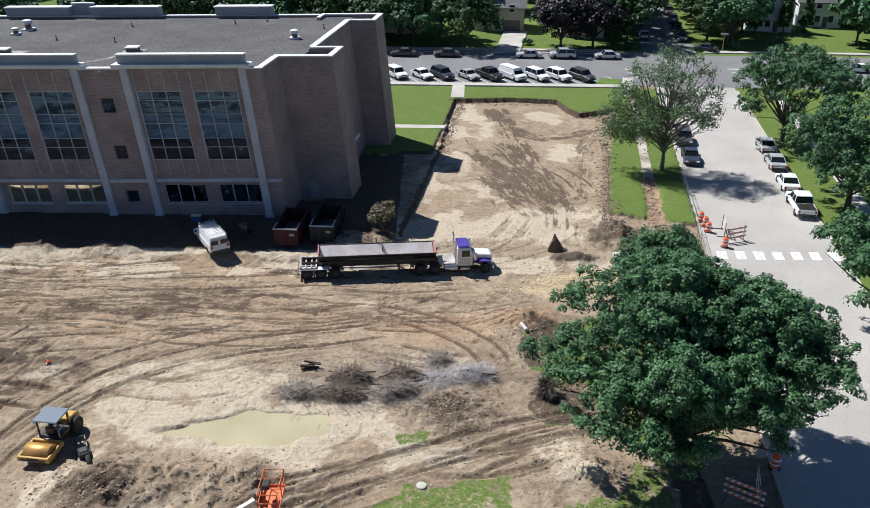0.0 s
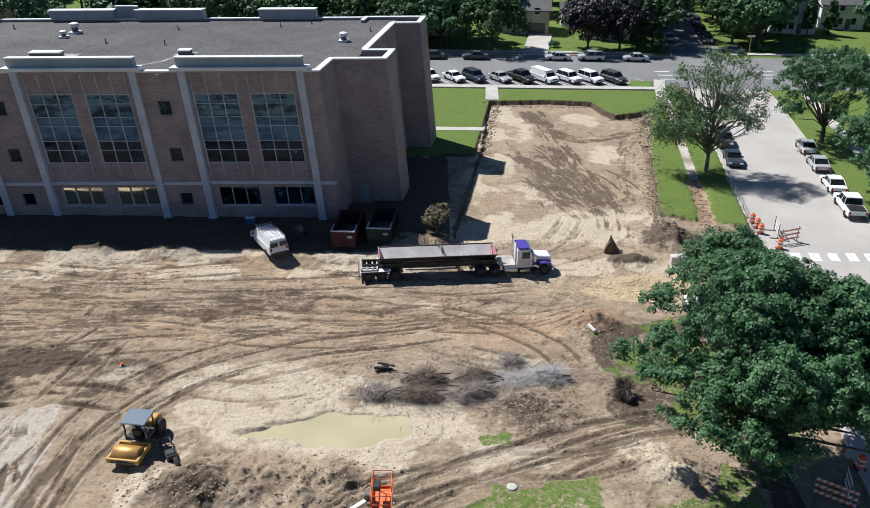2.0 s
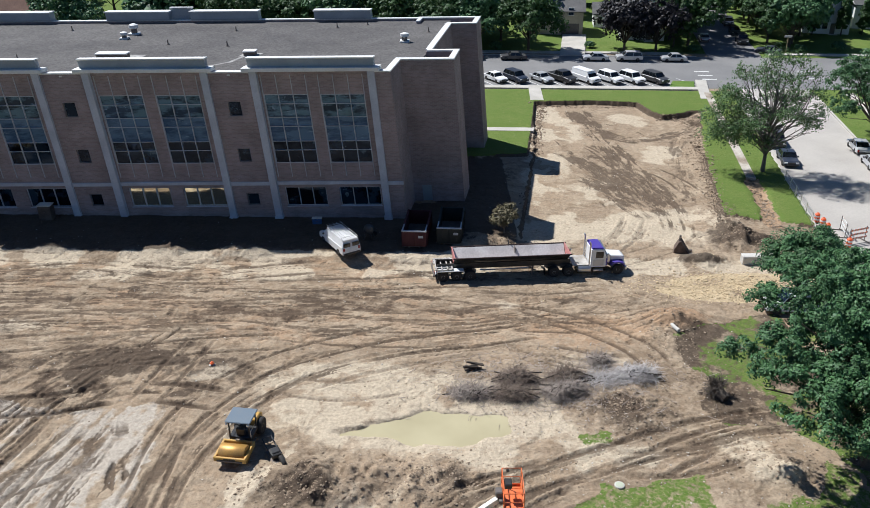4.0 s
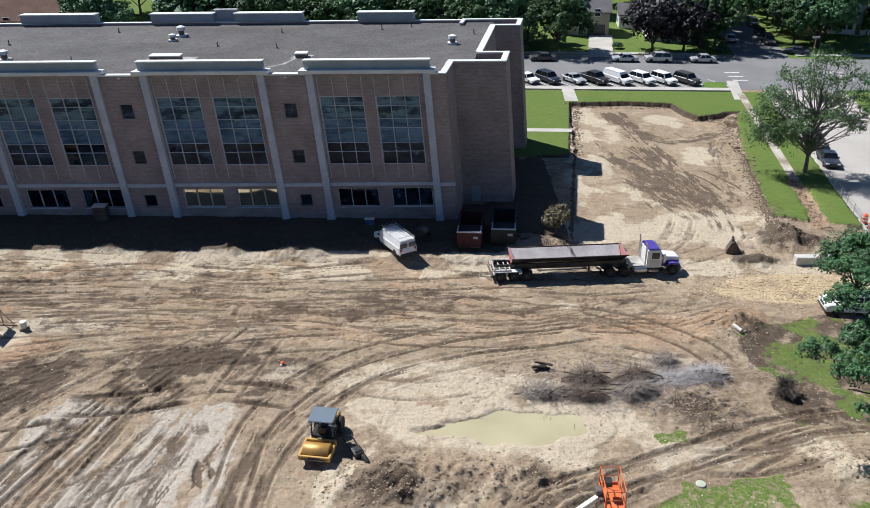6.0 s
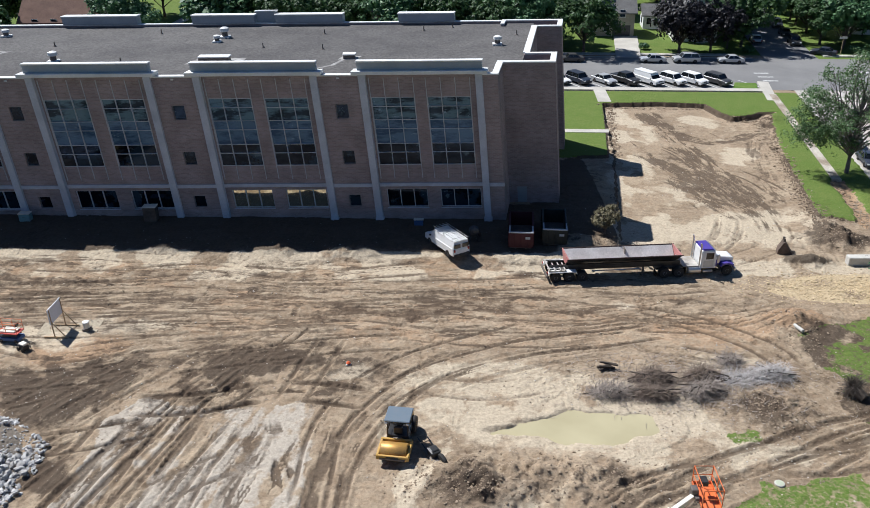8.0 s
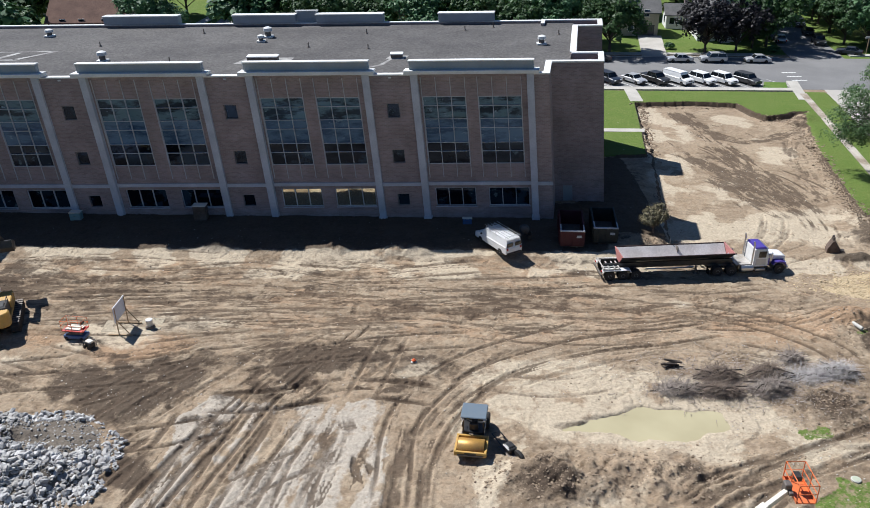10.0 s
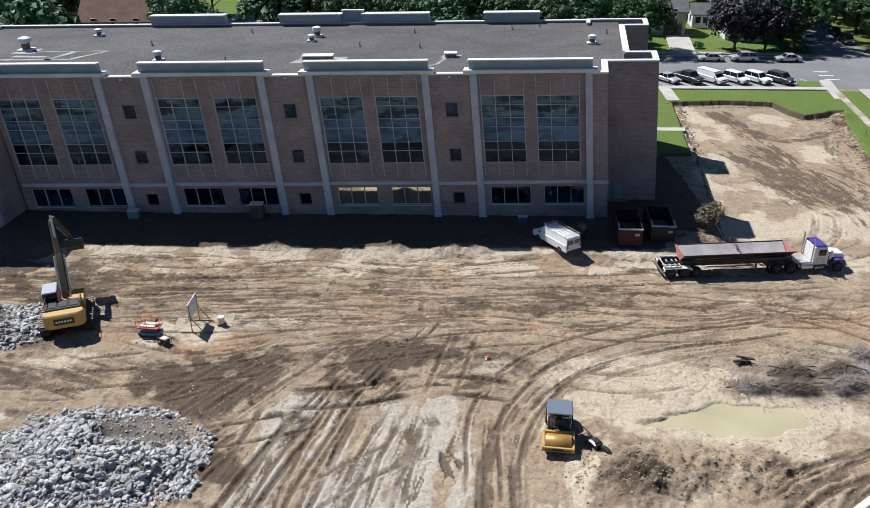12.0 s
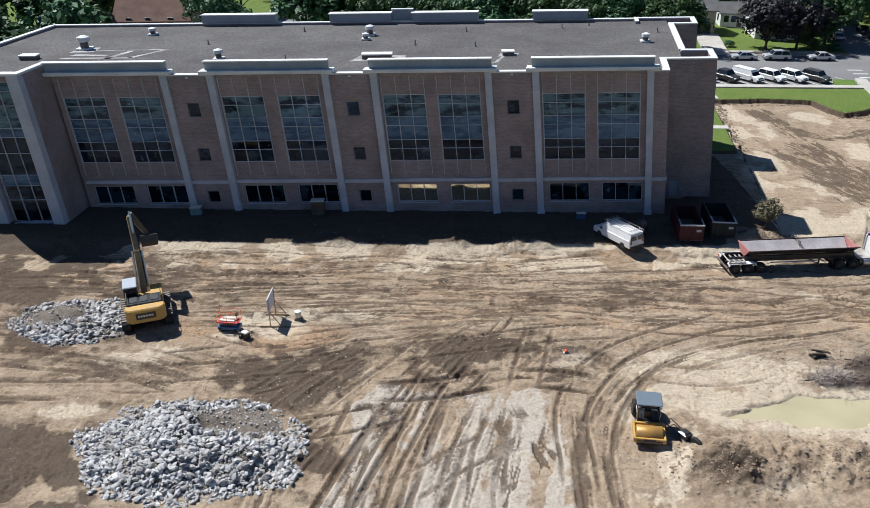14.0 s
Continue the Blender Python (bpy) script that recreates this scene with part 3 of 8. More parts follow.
bundle([(-8.5, -28.8), (-11.1, -28.3), (-14.3, -27.6), (-17.9, -27.9), (-22, -29.6), (-27, -30)], 0.9, 1, 0.16, 1561, 1.2, 1.1)
bundle([(-6, -22), (-16, -23.5), (-24, -26), (-34, -28.2), (-48, -29.5)], 1.3, 1, 0.10, 1601, 0.9, 0.75)
bundle([(-10, -20.5), (-22, -22.2), (-30, -24.2), (-40, -27.5), (-54, -30)], 1.5, 1, 0.09, 1641, 0.9, 0.7)
bundle([(-26, -20), (-30, -27), (-34, -30.5), (-45, -31.5), (-58, -31)], 1.4, 1, 0.10, 1681, 0.9, 0.7)
bundle([(-56, -15), (-48, -16), (-40, -15.5), (-30, -15)], 2.4, 2, 0.12, 1721, 1.1, 0.9)
bundle([(-72, -13.5), (-60, -14.2), (-50, -14.6), (-41, -13.8)], 3.2, 2, 0.10, 1731, 1.0, 1.1, cover=0.50, grain=0.30, wash=0.9)
bundle([(-62, -26), (-52, -26.2), (-44, -27.6), (-38, -30)], 2.6, 2, 0.09, 1741, 0.9, 0.8, cover=0.54, wash=0.5)
bundle([(-33, -44), (-36, -43), (-41, -43.5), (-47, -45)], 1.8, 1, 0.14, 1761, 1.2, 1.0)
bundle([(-26, -33), (-28.5, -35.5), (-30.5, -39), (-31, -46)], 1.6, 1, 0.13, 1801, 1.1, 0.9)
for k in range(9):
    bundle([(-50 + 1.9 * k, -24.6 - 0.2 * k), (-49.2 + 1.9 * k, -26.5 - 0.1 * k), (-48.6 + 1.9 * k, -29.2)], 0.7, 0, 0.11, 1841 + 40 * k, 1.0, 0.5)
# the way round the brush to the east heap
bundle([(4, -40.5), (7.9, -37.9), (13.6, -35.1), (19.2, -32.9), (24.6, -31.2), (30, -30.4)], 1.2, 2, 0.13, 2241)
bundle([(4.5, -43), (8.7, -39.0), (14.5, -35.8), (19.9, -35.6), (25.7, -34.2)], 1.0, 1, 0.11, 2281, 0.8, 0.7)
bundle([(6.5, -44), (10.3, -39.2), (13.7, -37.2), (17.9, -35.4), (21.9, -33.2), (26.9, -31.4)], 1.1, 1, 0.12, 2321)
bundle([(9, -21), (13, -23.5), (20, -25.0), (24, -24)], 1.6, 1, 0.10, 2361, 0.9, 0.6)
bundle([(10, -16), (16, -17.8), (21, -21.5), (22, -26)], 1.2, 1, 0.12, 2401, 0.9, 0.8)
bundle([(2, -16), (12, -18.4), (20, -19.0), (27, -16)], 1.2, 2, 0.10, 2441, 0.9, 0.7)
bundle([(22, -11), (27, -13.2), (34, -13.4), (42, -12.5)], 1.6, 1, 0.06, 2481, 0.5, 0.3)
# the cleared yard beside the school
bundle([(24.6, 43), (25.3, 38), (26.0, 33), (27.0, 25), (28.6, 16), (29.6, 8), (29.4, 2)], 2.2, 0, 0.06, 2521, 0.9, 0.9, cover=0.52, grain=0.24, wash=0.95)
bundle([(20.4, 25), (22.4, 19), (24.6, 12), (26.6, 6), (28.4, 2)], 2.6, 0, 0.06, 2531, 0.9, 0.8, cover=0.52, grain=0.22, wash=0.85)
bundle([(24.0, 24), (26.0, 17), (28.6, 10), (30.0, 3)], 2.4, 0, 0.07, 2541, 0.9, 0.9, cover=0.52, grain=0.22, wash=1.0)
bundle([(42.9, 37.4), (38.5, 32.6), (34.4, 29.2), (29.6, 28.2), (26.2, 32.4), (24.8, 40)], 1.3, 0, 0.08, 2561, 0.9, 0.9, cover=0.52, grain=0.24, wash=0.9)
bundle([(39, 33), (35, 24), (33.4, 16), (32.8, 6)], 1.6, 0, 0.05, 2571, 0.8, 0.7, cover=0.54, grain=0.24, wash=0.55)
for k in range(12):
    x0, y0 = rnd.uniform(21, 28), rnd.uniform(16, 26)
    bundle([(x0, y0), (x0 + 1.6, y0 - 5), (x0 + 3.6, y0 - 10), (x0 + 3.8, y0 - 15)], rnd.uniform(0.5, 0.9), k % 3 == 0, 0.05, 2581 + 11 * k, 1.2, rnd.uniform(0.7, 1.0), cover=0.54, grain=0.22, wash=0.3)
bundle([(14, -8.5), (19.5, -5.5), (23.5, -1.5), (26, 5)], 1.4, 2, 0.07, 2801, 0.8, 0.5)
bundle([(17, -9), (24, -6.4), (29, -2.5), (30.5, 4)], 1.2, 1, 0.06, 2841, 0.8, 0.5)
for k in range(34):
    c, r = (rnd.uniform(16, 24), rnd.uniform(-2, 26)), rnd.uniform(4, 11)
    a0 = rnd.uniform(-0.6, 0.5)
    bundle([(c[0] + r * math.cos(a0 + a), c[1] + 1.3 * r * math.sin(a0 + a)) for a in np.linspace(0, rnd.uniform(0.5, 1.1), 5)], rnd.uniform(0.5, 1.3), k % 3 == 0, 0.05, 5001 + 40 * k, 1.2, rnd.uniform(0.7, 1.1), cover=0.55, grain=0.26, wash=0.15)
# long slanting ruts on the brown ground, and thin ones through the silt
for k in range(15):
    x0, a = -36 + 1.6 * k + rnd.uniform(-0.8, 0.8), rnd.uniform(5, 10)
    y0 = -33.5 + 0.12 * k + rnd.uniform(-1, 1)
    bundle([(x0, y0), (x0 + 0.25 * a, y0 + 4), (x0 + 0.6 * a, y0 + 8), (x0 + a, y0 + 11)], rnd.uniform(0.4, 0.9), k % 2, rnd.uniform(0.05, 0.11), 7001 + 40 * k, 0.9, rnd.uniform(0.35, 0.85))
for k in range(11):
    x0, y0 = -26 + 1.25 * k + rnd.uniform(-0.5, 0.5), rnd.uniform(-32, -30)
    bundle([(x0, y0), (x0 - 0.9, y0 - 4), (x0 - 2.0 + rnd.uniform(-0.8, 0.8), y0 - 9), (x0 - 3.6, y0 - 16)], rnd.uniform(0.25, 0.6), k % 3 == 0, rnd.uniform(0.07, 0.12), 8001 + 40 * k, 0.9, 0.9)
for k in range(14):
    x0, y0, a = rnd.uniform(-5, 12), rnd.uniform(-33, -26), rnd.uniform(-0.6, 0.9)
    bundle([(x0, y0), (x0 + 1.5, y0 + a), (x0 + 3.2, y0 + 1.6 * a + rnd.uniform(-0.6, 0.6))], rnd.uniform(0.3, 0.6), 0, 0.08, 9001 + 40 * k, 1.0, 0.6)
# odd turns all over the site
for k in range(14):
    c, r = (rnd.uniform(-46, 22), rnd.uniform(-27, -11)), rnd.uniform(5, 18)
    a0 = rnd.uniform(0, 6.28)
    bundle([(c[0] + r * math.cos(a0 + a), c[1] + r * 0.55 * math.sin(a0 + a)) for a in np.linspace(0, rnd.uniform(5, 10) / r * 1.4, 6)], rnd.uniform(0.5, 1.0), 1, rnd.uniform(0.04, 0.09), 2901 + 40 * k, 0.7, 0.5)
ok = work * (1 - grass)
Z = Z - 1.15 * rut * ok - 0.09 * crease * ok
groove = groove * ok
# the shallow pool's hollow and the paved turning place beside the sign
PX, PY = X + 3.2 * (fractal(X, Y, 3.0, 401, 4) - 0.5), Y + 1.9 * (fractal(X, Y, 2.4, 411, 4) - 0.5)
pool = np.maximum(gauss(PX, PY, 4.8, -31.8, 5.2, 1.55, 7), 0.75 * gauss(PX, PY, 0.7, -32.6, 2.8, 0.9, 3))
POOL_Z = -0.48
hollow = smooth(0.28, 0.50, pool)
Z = np.where((((X - 2.2) / 9.6) ** 2 + ((Y + 31.9) / 3.3) ** 2 < 1) & (pool < 0.40), np.maximum(Z, POOL_Z + 0.04), Z)
Z = Z * (1 - hollow) + (POOL_Z - 0.15) * hollow
wet = smooth(0.10, 0.32, pool)
pale = np.maximum(pale, 0.9 * smooth(0.04, 0.25, pool))
# creases carry painted shade as a darker tone; rut lips are paler
tone = np.clip(np.where(bed, 0.30, 0.48) + np.where(bed, 0.8, 1.5) * (soil - 0.5) + np.where(bed, 0.6, 1.3) * (rough - 0.5) + 0.8 * crease * ok - 2.0 * np.maximum(-rut, 0) * ok + 0.15 * wet, 0, 1)
fore = smooth(-20, -26, Y + 1.2 * (WY - Y) * 2) * (1 - smooth(-9, -3, X))
yard = bed.astype(float)
# dark topsoil in the cut banks round the yard, with steep-face shade painted in
slope = np.hypot(np.gradient(Z, gy, axis=0), np.gradient(Z, gx, axis=1))
bank = smooth(0.35, 0.8, slope) * near * smooth(-4, 0, Y) * (X > 12)
grass = grass * (1 - bank)
dark = np.maximum(dark, 1.8 * bank)


def gh(x, y):
    """The ground's height at a place."""
    i, j = int(np.clip(np.searchsorted(gx, x), 1, len(gx) - 1)), int(np.clip(np.searchsorted(gy, y), 1, len(gy) - 1))
    f, h = (x - gx[i - 1]) / (gx[i] - gx[i - 1]), (y - gy[j - 1]) / (gy[j] - gy[j - 1])
    return float((Z[j - 1, i - 1] * (1 - f) + Z[j - 1, i] * f) * (1 - h) + (Z[j, i - 1] * (1 - f) + Z[j, i] * f) * h)


def ground_material():
    m, nt, links, bs = nodes_of("site_ground")

    def attr(n):
        a = nt.new("ShaderNodeAttribute")
        a.attribute_name = n
        return a.outputs["Fac"]

    fine = noise_at(nt, links, 4.5, 6, 0.7, 0.30, 0.70)
    lumps = noise_at(nt, links, 1.5, 5, 0.68, 0.34, 0.66)
    mid = noise_at(nt, links, 0.45, 5, 0.62, 0.32, 0.68)

    def streak(turn, long, across, bend):
        """Scrape marks: noise drawn out along one direction, a little bent."""
        tc = nt.new("ShaderNodeTexCoord")
        warp = nt.new("ShaderNodeTexNoise")
        warp.inputs["Scale"].default_value, warp.inputs["Detail"].default_value = 0.07, 2
        links.new(tc.outputs["Object"], warp.inputs["Vector"])
        sc = nt.new("ShaderNodeVectorMath")
        sc.operation = "SCALE"
        sc.inputs["Scale"].default_value = bend
        links.new(warp.outputs["Color"], sc.inputs[0])
        ad = nt.new("ShaderNodeVectorMath")
        links.new(tc.outputs["Object"], ad.inputs[0])
        links.new(sc.outputs[0], ad.inputs[1])
        mp = nt.new("ShaderNodeMapping")
        mp.inputs["Rotation"].default_value = (0, 0, radians(turn))
        links.new(ad.outputs[0], mp.inputs[0])
        m2 = nt.new("ShaderNodeMapping")
        m2.inputs["Scale"].default_value = (long, across, 0.05)
        links.new(mp.outputs[0], m2.inputs[0])
        n = nt.new("ShaderNodeTexNoise")
        n.inputs["Scale"].default_value, n.inputs["Detail"].default_value, n.inputs["Roughness"].default_value = 1.0, 5, 0.68
        links.new(m2.outputs[0], n.inputs["Vector"])
        mr = nt.new("ShaderNodeMapRange")
        mr.inputs[1].default_value, mr.inputs[2].default_value = 0.41, 0.60
        links.new(n.outputs["Fac"], mr.inputs[0])
        return mr.outputs[0]

    def blend(fac, a, b):
        mx = nt.new("ShaderNodeMix")
        links.new(fac, mx.inputs[0])
        links.new(a, mx.inputs[2])
        links.new(b, mx.inputs[3])
        return mx.outputs[0]

    marks = blend(attr("fore"), streak(-3, 0.14, 1.0, 9), streak(-78, 0.14, 0.9, 12))
    marks = blend(attr("yard"), marks, streak(-75, 0.25, 0.5, 20))
    col = ramp_mix(nt, links, attr("tone"), (0.395, 0.296, 0.197), (0.105, 0.074, 0.049))
    col = ramp_mix(nt, links, mid, col, (0.290, 0.212, 0.138))
    mk = nt.new("ShaderNodeMath")
    mk.operation = "MULTIPLY"
    mk.inputs[1].default_value = 0.24
    links.new(marks, mk.inputs[0])
    col = ramp_mix(nt, links, mk.outputs[0], ramp_mix(nt, links, lumps, col, (0.36, 0.285, 0.20)), (0.115, 0.080, 0.052))
    slabs = noise_at(nt, links, 0.33, 9, 0.66, 0.535, 0.56)
    sm = nt.new("ShaderNodeMath")
    sm.operation = "MULTIPLY"
    sm.inputs[1].default_value = 0.30
    links.new(slabs, sm.inputs[0])
    col = ramp_mix(nt, links, sm.outputs[0], col, (0.46, 0.375, 0.265))
    smear = noise_at(nt, links, 0.42, 9, 0.70, 0.54, 0.575, (0.6, 1.7, 1))
    sn = nt.new("ShaderNodeMath")
    sn.operation = "MULTIPLY"
    sn.inputs[1].default_value = 0.30
    links.new(smear, sn.inputs[0])
    col = ramp_mix(nt, links, sn.outputs[0], col, (0.13, 0.095, 0.065))
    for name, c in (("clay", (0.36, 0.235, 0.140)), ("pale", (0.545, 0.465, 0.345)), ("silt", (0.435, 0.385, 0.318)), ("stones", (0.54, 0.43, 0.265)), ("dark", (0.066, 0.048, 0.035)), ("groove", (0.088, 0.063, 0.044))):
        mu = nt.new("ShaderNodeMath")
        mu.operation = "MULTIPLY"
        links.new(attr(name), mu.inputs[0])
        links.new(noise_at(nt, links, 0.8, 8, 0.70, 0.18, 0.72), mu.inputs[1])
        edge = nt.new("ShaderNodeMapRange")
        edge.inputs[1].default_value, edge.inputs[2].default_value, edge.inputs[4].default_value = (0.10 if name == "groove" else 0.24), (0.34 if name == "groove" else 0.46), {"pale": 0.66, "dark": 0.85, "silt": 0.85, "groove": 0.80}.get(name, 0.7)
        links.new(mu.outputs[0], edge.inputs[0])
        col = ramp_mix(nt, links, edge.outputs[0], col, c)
    hv = nt.new("ShaderNodeHueSaturation")
    mr = nt.new("ShaderNodeMapRange")
    mr.inputs[3].default_value, mr.inputs[4].default_value = 0.76, 1.22
    links.new(fine, mr.inputs[0])
    links.new(mr.outputs[0], hv.inputs["Value"])
    links.new(col, hv.inputs["Color"])
    turf = ramp_mix(nt, links, noise_at(nt, links, 0.35, 5, 0.7), (0.130, 0.182, 0.040), (0.178, 0.210, 0.060))
    turf = ramp_mix(nt, links, noise_at(nt, links, 6, 4, 0.7), turf, (0.085, 0.138, 0.025))
    gm = nt.new("ShaderNodeMath")
    gm.operation = "MULTIPLY_ADD"
    links.new(noise_at(nt, links, 3.0, 5, 0.7, 0.3, 0.7), gm.inputs[0])
    gm.inputs[1].default_value = 0.5
    ga = nt.new("ShaderNodeMath")
    ga.operation = "SUBTRACT"
    links.new(attr("grass"), ga.inputs[0])
    ga.inputs[1].default_value = 0.25
    links.new(ga.outputs[0], gm.inputs[2])
    gr = nt.new("ShaderNodeMapRange")
    gr.inputs[1].default_value, gr.inputs[2].default_value = 0.35, 0.62
    links.new(gm.outputs[0], gr.inputs[0])
    links.new(ramp_mix(nt, links, gr.outputs[0], hv.outputs[0], turf), bs.inputs["Base Color"])
    bs.inputs["Roughness"].default_value = 0.95
    bs.inputs["Specular IOR Level"].default_value = 0.15
    bp = nt.new("ShaderNodeBump")
    bp.inputs["Strength"].default_value, bp.inputs["Distance"].default_value = 0.65, 0.08
    hs = nt.new("ShaderNodeMath")
    hs.operation = "MULTIPLY_ADD"
    links.new(fine, hs.inputs[0])
    hs.inputs[1].default_value = 0.55
    links.new(lumps, hs.inputs[2])
    hm = nt.new("ShaderNodeMath")
    hm.operation = "MULTIPLY_ADD"
    links.new(marks, hm.inputs[0])
    hm.inputs[1].default_value = -0.35
    links.new(hs.outputs[0], hm.inputs[2])
    links.new(hm.outputs[0], bp.inputs["Height"])
    links.new(bp.outputs[0], bs.inputs["Normal"])
    return m


def build_ground():
    h, w = X.shape
    me = bpy.data.meshes.new("ground")
    idx = np.arange(h * w).reshape(h, w)
    quads = np.stack([idx[:-1, :-1], idx[:-1, 1:], idx[1:, 1:], idx[1:, :-1]], -1).reshape(-1, 4)
    me.vertices.add(h * w)
    me.vertices.foreach_set("co", np.stack([X, Y, Z], -1).ravel().astype(np.float32))
    me.loops.add(quads.size)
    me.loops.foreach_set("vertex_index", quads.ravel().astype(np.int32))
    me.polygons.add(len(quads))
    me.polygons.foreach_set("loop_start", np.arange(0, quads.size, 4, dtype=np.int32))
    me.polygons.foreach_set("use_smooth", np.ones(len(quads), bool))
    me.update(calc_edges=True)
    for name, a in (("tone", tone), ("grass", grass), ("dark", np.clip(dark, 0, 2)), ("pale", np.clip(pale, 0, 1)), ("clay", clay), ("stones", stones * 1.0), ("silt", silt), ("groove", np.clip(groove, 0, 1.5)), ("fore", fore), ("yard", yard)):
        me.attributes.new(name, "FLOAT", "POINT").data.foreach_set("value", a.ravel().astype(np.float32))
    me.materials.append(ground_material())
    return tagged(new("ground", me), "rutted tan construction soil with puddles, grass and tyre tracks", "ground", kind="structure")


build_ground()

# the pool of muddy water
m_water, nt_w, lk_w, bs_w = nodes_of("muddy_water")
lk_w.new(ramp_mix(nt_w, lk_w, noise_at(nt_w, lk_w, 0.25, 3, 0.5), (0.44, 0.39, 0.245), (0.38, 0.335, 0.205)), bs_w.inputs["Base Color"])
bs_w.inputs["Roughness"].default_value, bs_w.inputs["IOR"].default_value = 0.12, 1.33
wbm = bmesh.new()
ring = [wbm.verts.new((2.2 + 9.2 * math.cos(a), -31.9 + 3.0 * math.sin(a), POOL_Z)) for a in np.linspace(0, math.tau, 48, endpoint=False)]
wbm.faces.new(ring)
tagged(to_object("puddle", wbm, m_water), "shallow pool of opaque yellowish muddy water in the soil", "puddle", kind="structure")

# ---------------------------------------------------------------- streets


def slab(name, corners, low, high, material, label, cat="pavement", kind="structure"):
    """A paved strip with its own thickness, over the sloping plane."""
    bm = bmesh.new()
    top = [bm.verts.new((x, y, plane_z(x) + high)) for x, y in corners]
    bot = [bm.verts.new((x, y, plane_z(x) + low)) for x, y in corners]
    bm.faces.new(top)
    bm.faces.new(bot[::-1])
    n = len(corners)
    for i in range(n):
        bm.faces.new((top[i], bot[i], bot[(i + 1) % n], top[(i + 1) % n]))
    bmesh.ops.recalc_face_normals(bm, faces=bm.faces)
    return tagged(to_object(name, bm, material), label, cat, kind=kind)


def strip_u(u0, u1, v0, v1):
    return [site(u0, v0), site(u1, v0), site(u1, v1), site(u0, v1)]


def strip_y(x0, x1, y0, y1):
    n = 6
    return [(x0 + (x1 - x0) * i / n, y0) for i in range(n + 1)] + [(x1 - (x1 - x0) * i / n, y1) for i in range(n + 1)]


slab("road_side_street", strip_u(43.1, 55.5, -120, 53.4), -0.3, 0.05, ASPHALT, "pale worn concrete side street with tree shade", "street")
slab("road_cross_street", strip_y(-110, 110, 53.4, 75.4), -0.3, 0.054, TAR, "grey asphalt cross street with angled parking stalls", "street")
slab("road_far_street", strip_u(42.5, 52.5, 75.4, 300), -0.3, 0.05, TAR, "shaded asphalt street running on between gardens", "street")

# ---------------------------------------------------------------- school building


def shear_to_view(bm):
    """From the building's own axes (along the wall, inwards, up) to the world, sheared to fit the camera's view."""
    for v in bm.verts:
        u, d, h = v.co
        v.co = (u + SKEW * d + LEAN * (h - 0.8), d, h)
    return bm


school = thing("school_building", "three-storey brown brick school with stone pilasters and flat roof", "building")


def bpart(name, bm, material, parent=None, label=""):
    return part(name, shear_to_view(bm), material, parent or school, label)


def bbox(name, dims, material, parent=None, label="", bevel=0.02):
    return bpart(name, rbox(*dims, bevel), material, parent, label)


ROOF_Z, BASE = 14.9, -0.9
RIGHT = [0.0, -15.5, -31.15, -46.85]          # right-hand pilaster of each bay
WIDE = [10.95, 11.0, 11.15, 11.05]


def wall_with_holes(u0, u1, z0, z1, d0, d1, holes):
    """A brick wall in the facade's plane with openings cut through it, built from blocks."""
    bm = bmesh.new()
    us = sorted({u0, u1, *[h[0] for h in holes], *[h[1] for h in holes]})
    zs = sorted({z0, z1, *[h[2] for h in holes], *[h[3] for h in holes]})
    vert = {}

    def corner(i, d, j):
        if (i, d, j) not in vert:
            vert[i, d, j] = bm.verts.new((us[i], d, zs[j]))
        return vert[i, d, j]

    def solid(i, j):
        if not (0 <= i < len(us) - 1 and 0 <= j < len(zs) - 1):
            return False
        mu, mz = (us[i] + us[i + 1]) / 2, (zs[j] + zs[j + 1]) / 2
        return not any(h[0] < mu < h[1] and h[2] < mz < h[3] for h in holes)

    for i in range(len(us) - 1):
        for j in range(len(zs) - 1):
            if not solid(i, j):
                continue
            for d, turn in ((d0, 1), (d1, -1)):
                bm.faces.new([corner(a, d, c) for a, c in ((i, j), (i + 1, j), (i + 1, j + 1), (i, j + 1))][::turn])
            for a, c, di, dj in (((i, j), (i, j + 1), -1, 0), ((i + 1, j + 1), (i + 1, j), 1, 0), ((i + 1, j), (i, j), 0, -1), ((i, j + 1), (i + 1, j + 1), 0, 1)):
                if not solid(i + di, j + dj):
                    bm.faces.new((corner(a[0], d0, a[1]), corner(c[0], d0, c[1]), corner(c[0], d1, c[1]), corner(a[0], d1, a[1])))
    bmesh.ops.recalc_face_normals(bm, faces=bm.faces)
    return bm


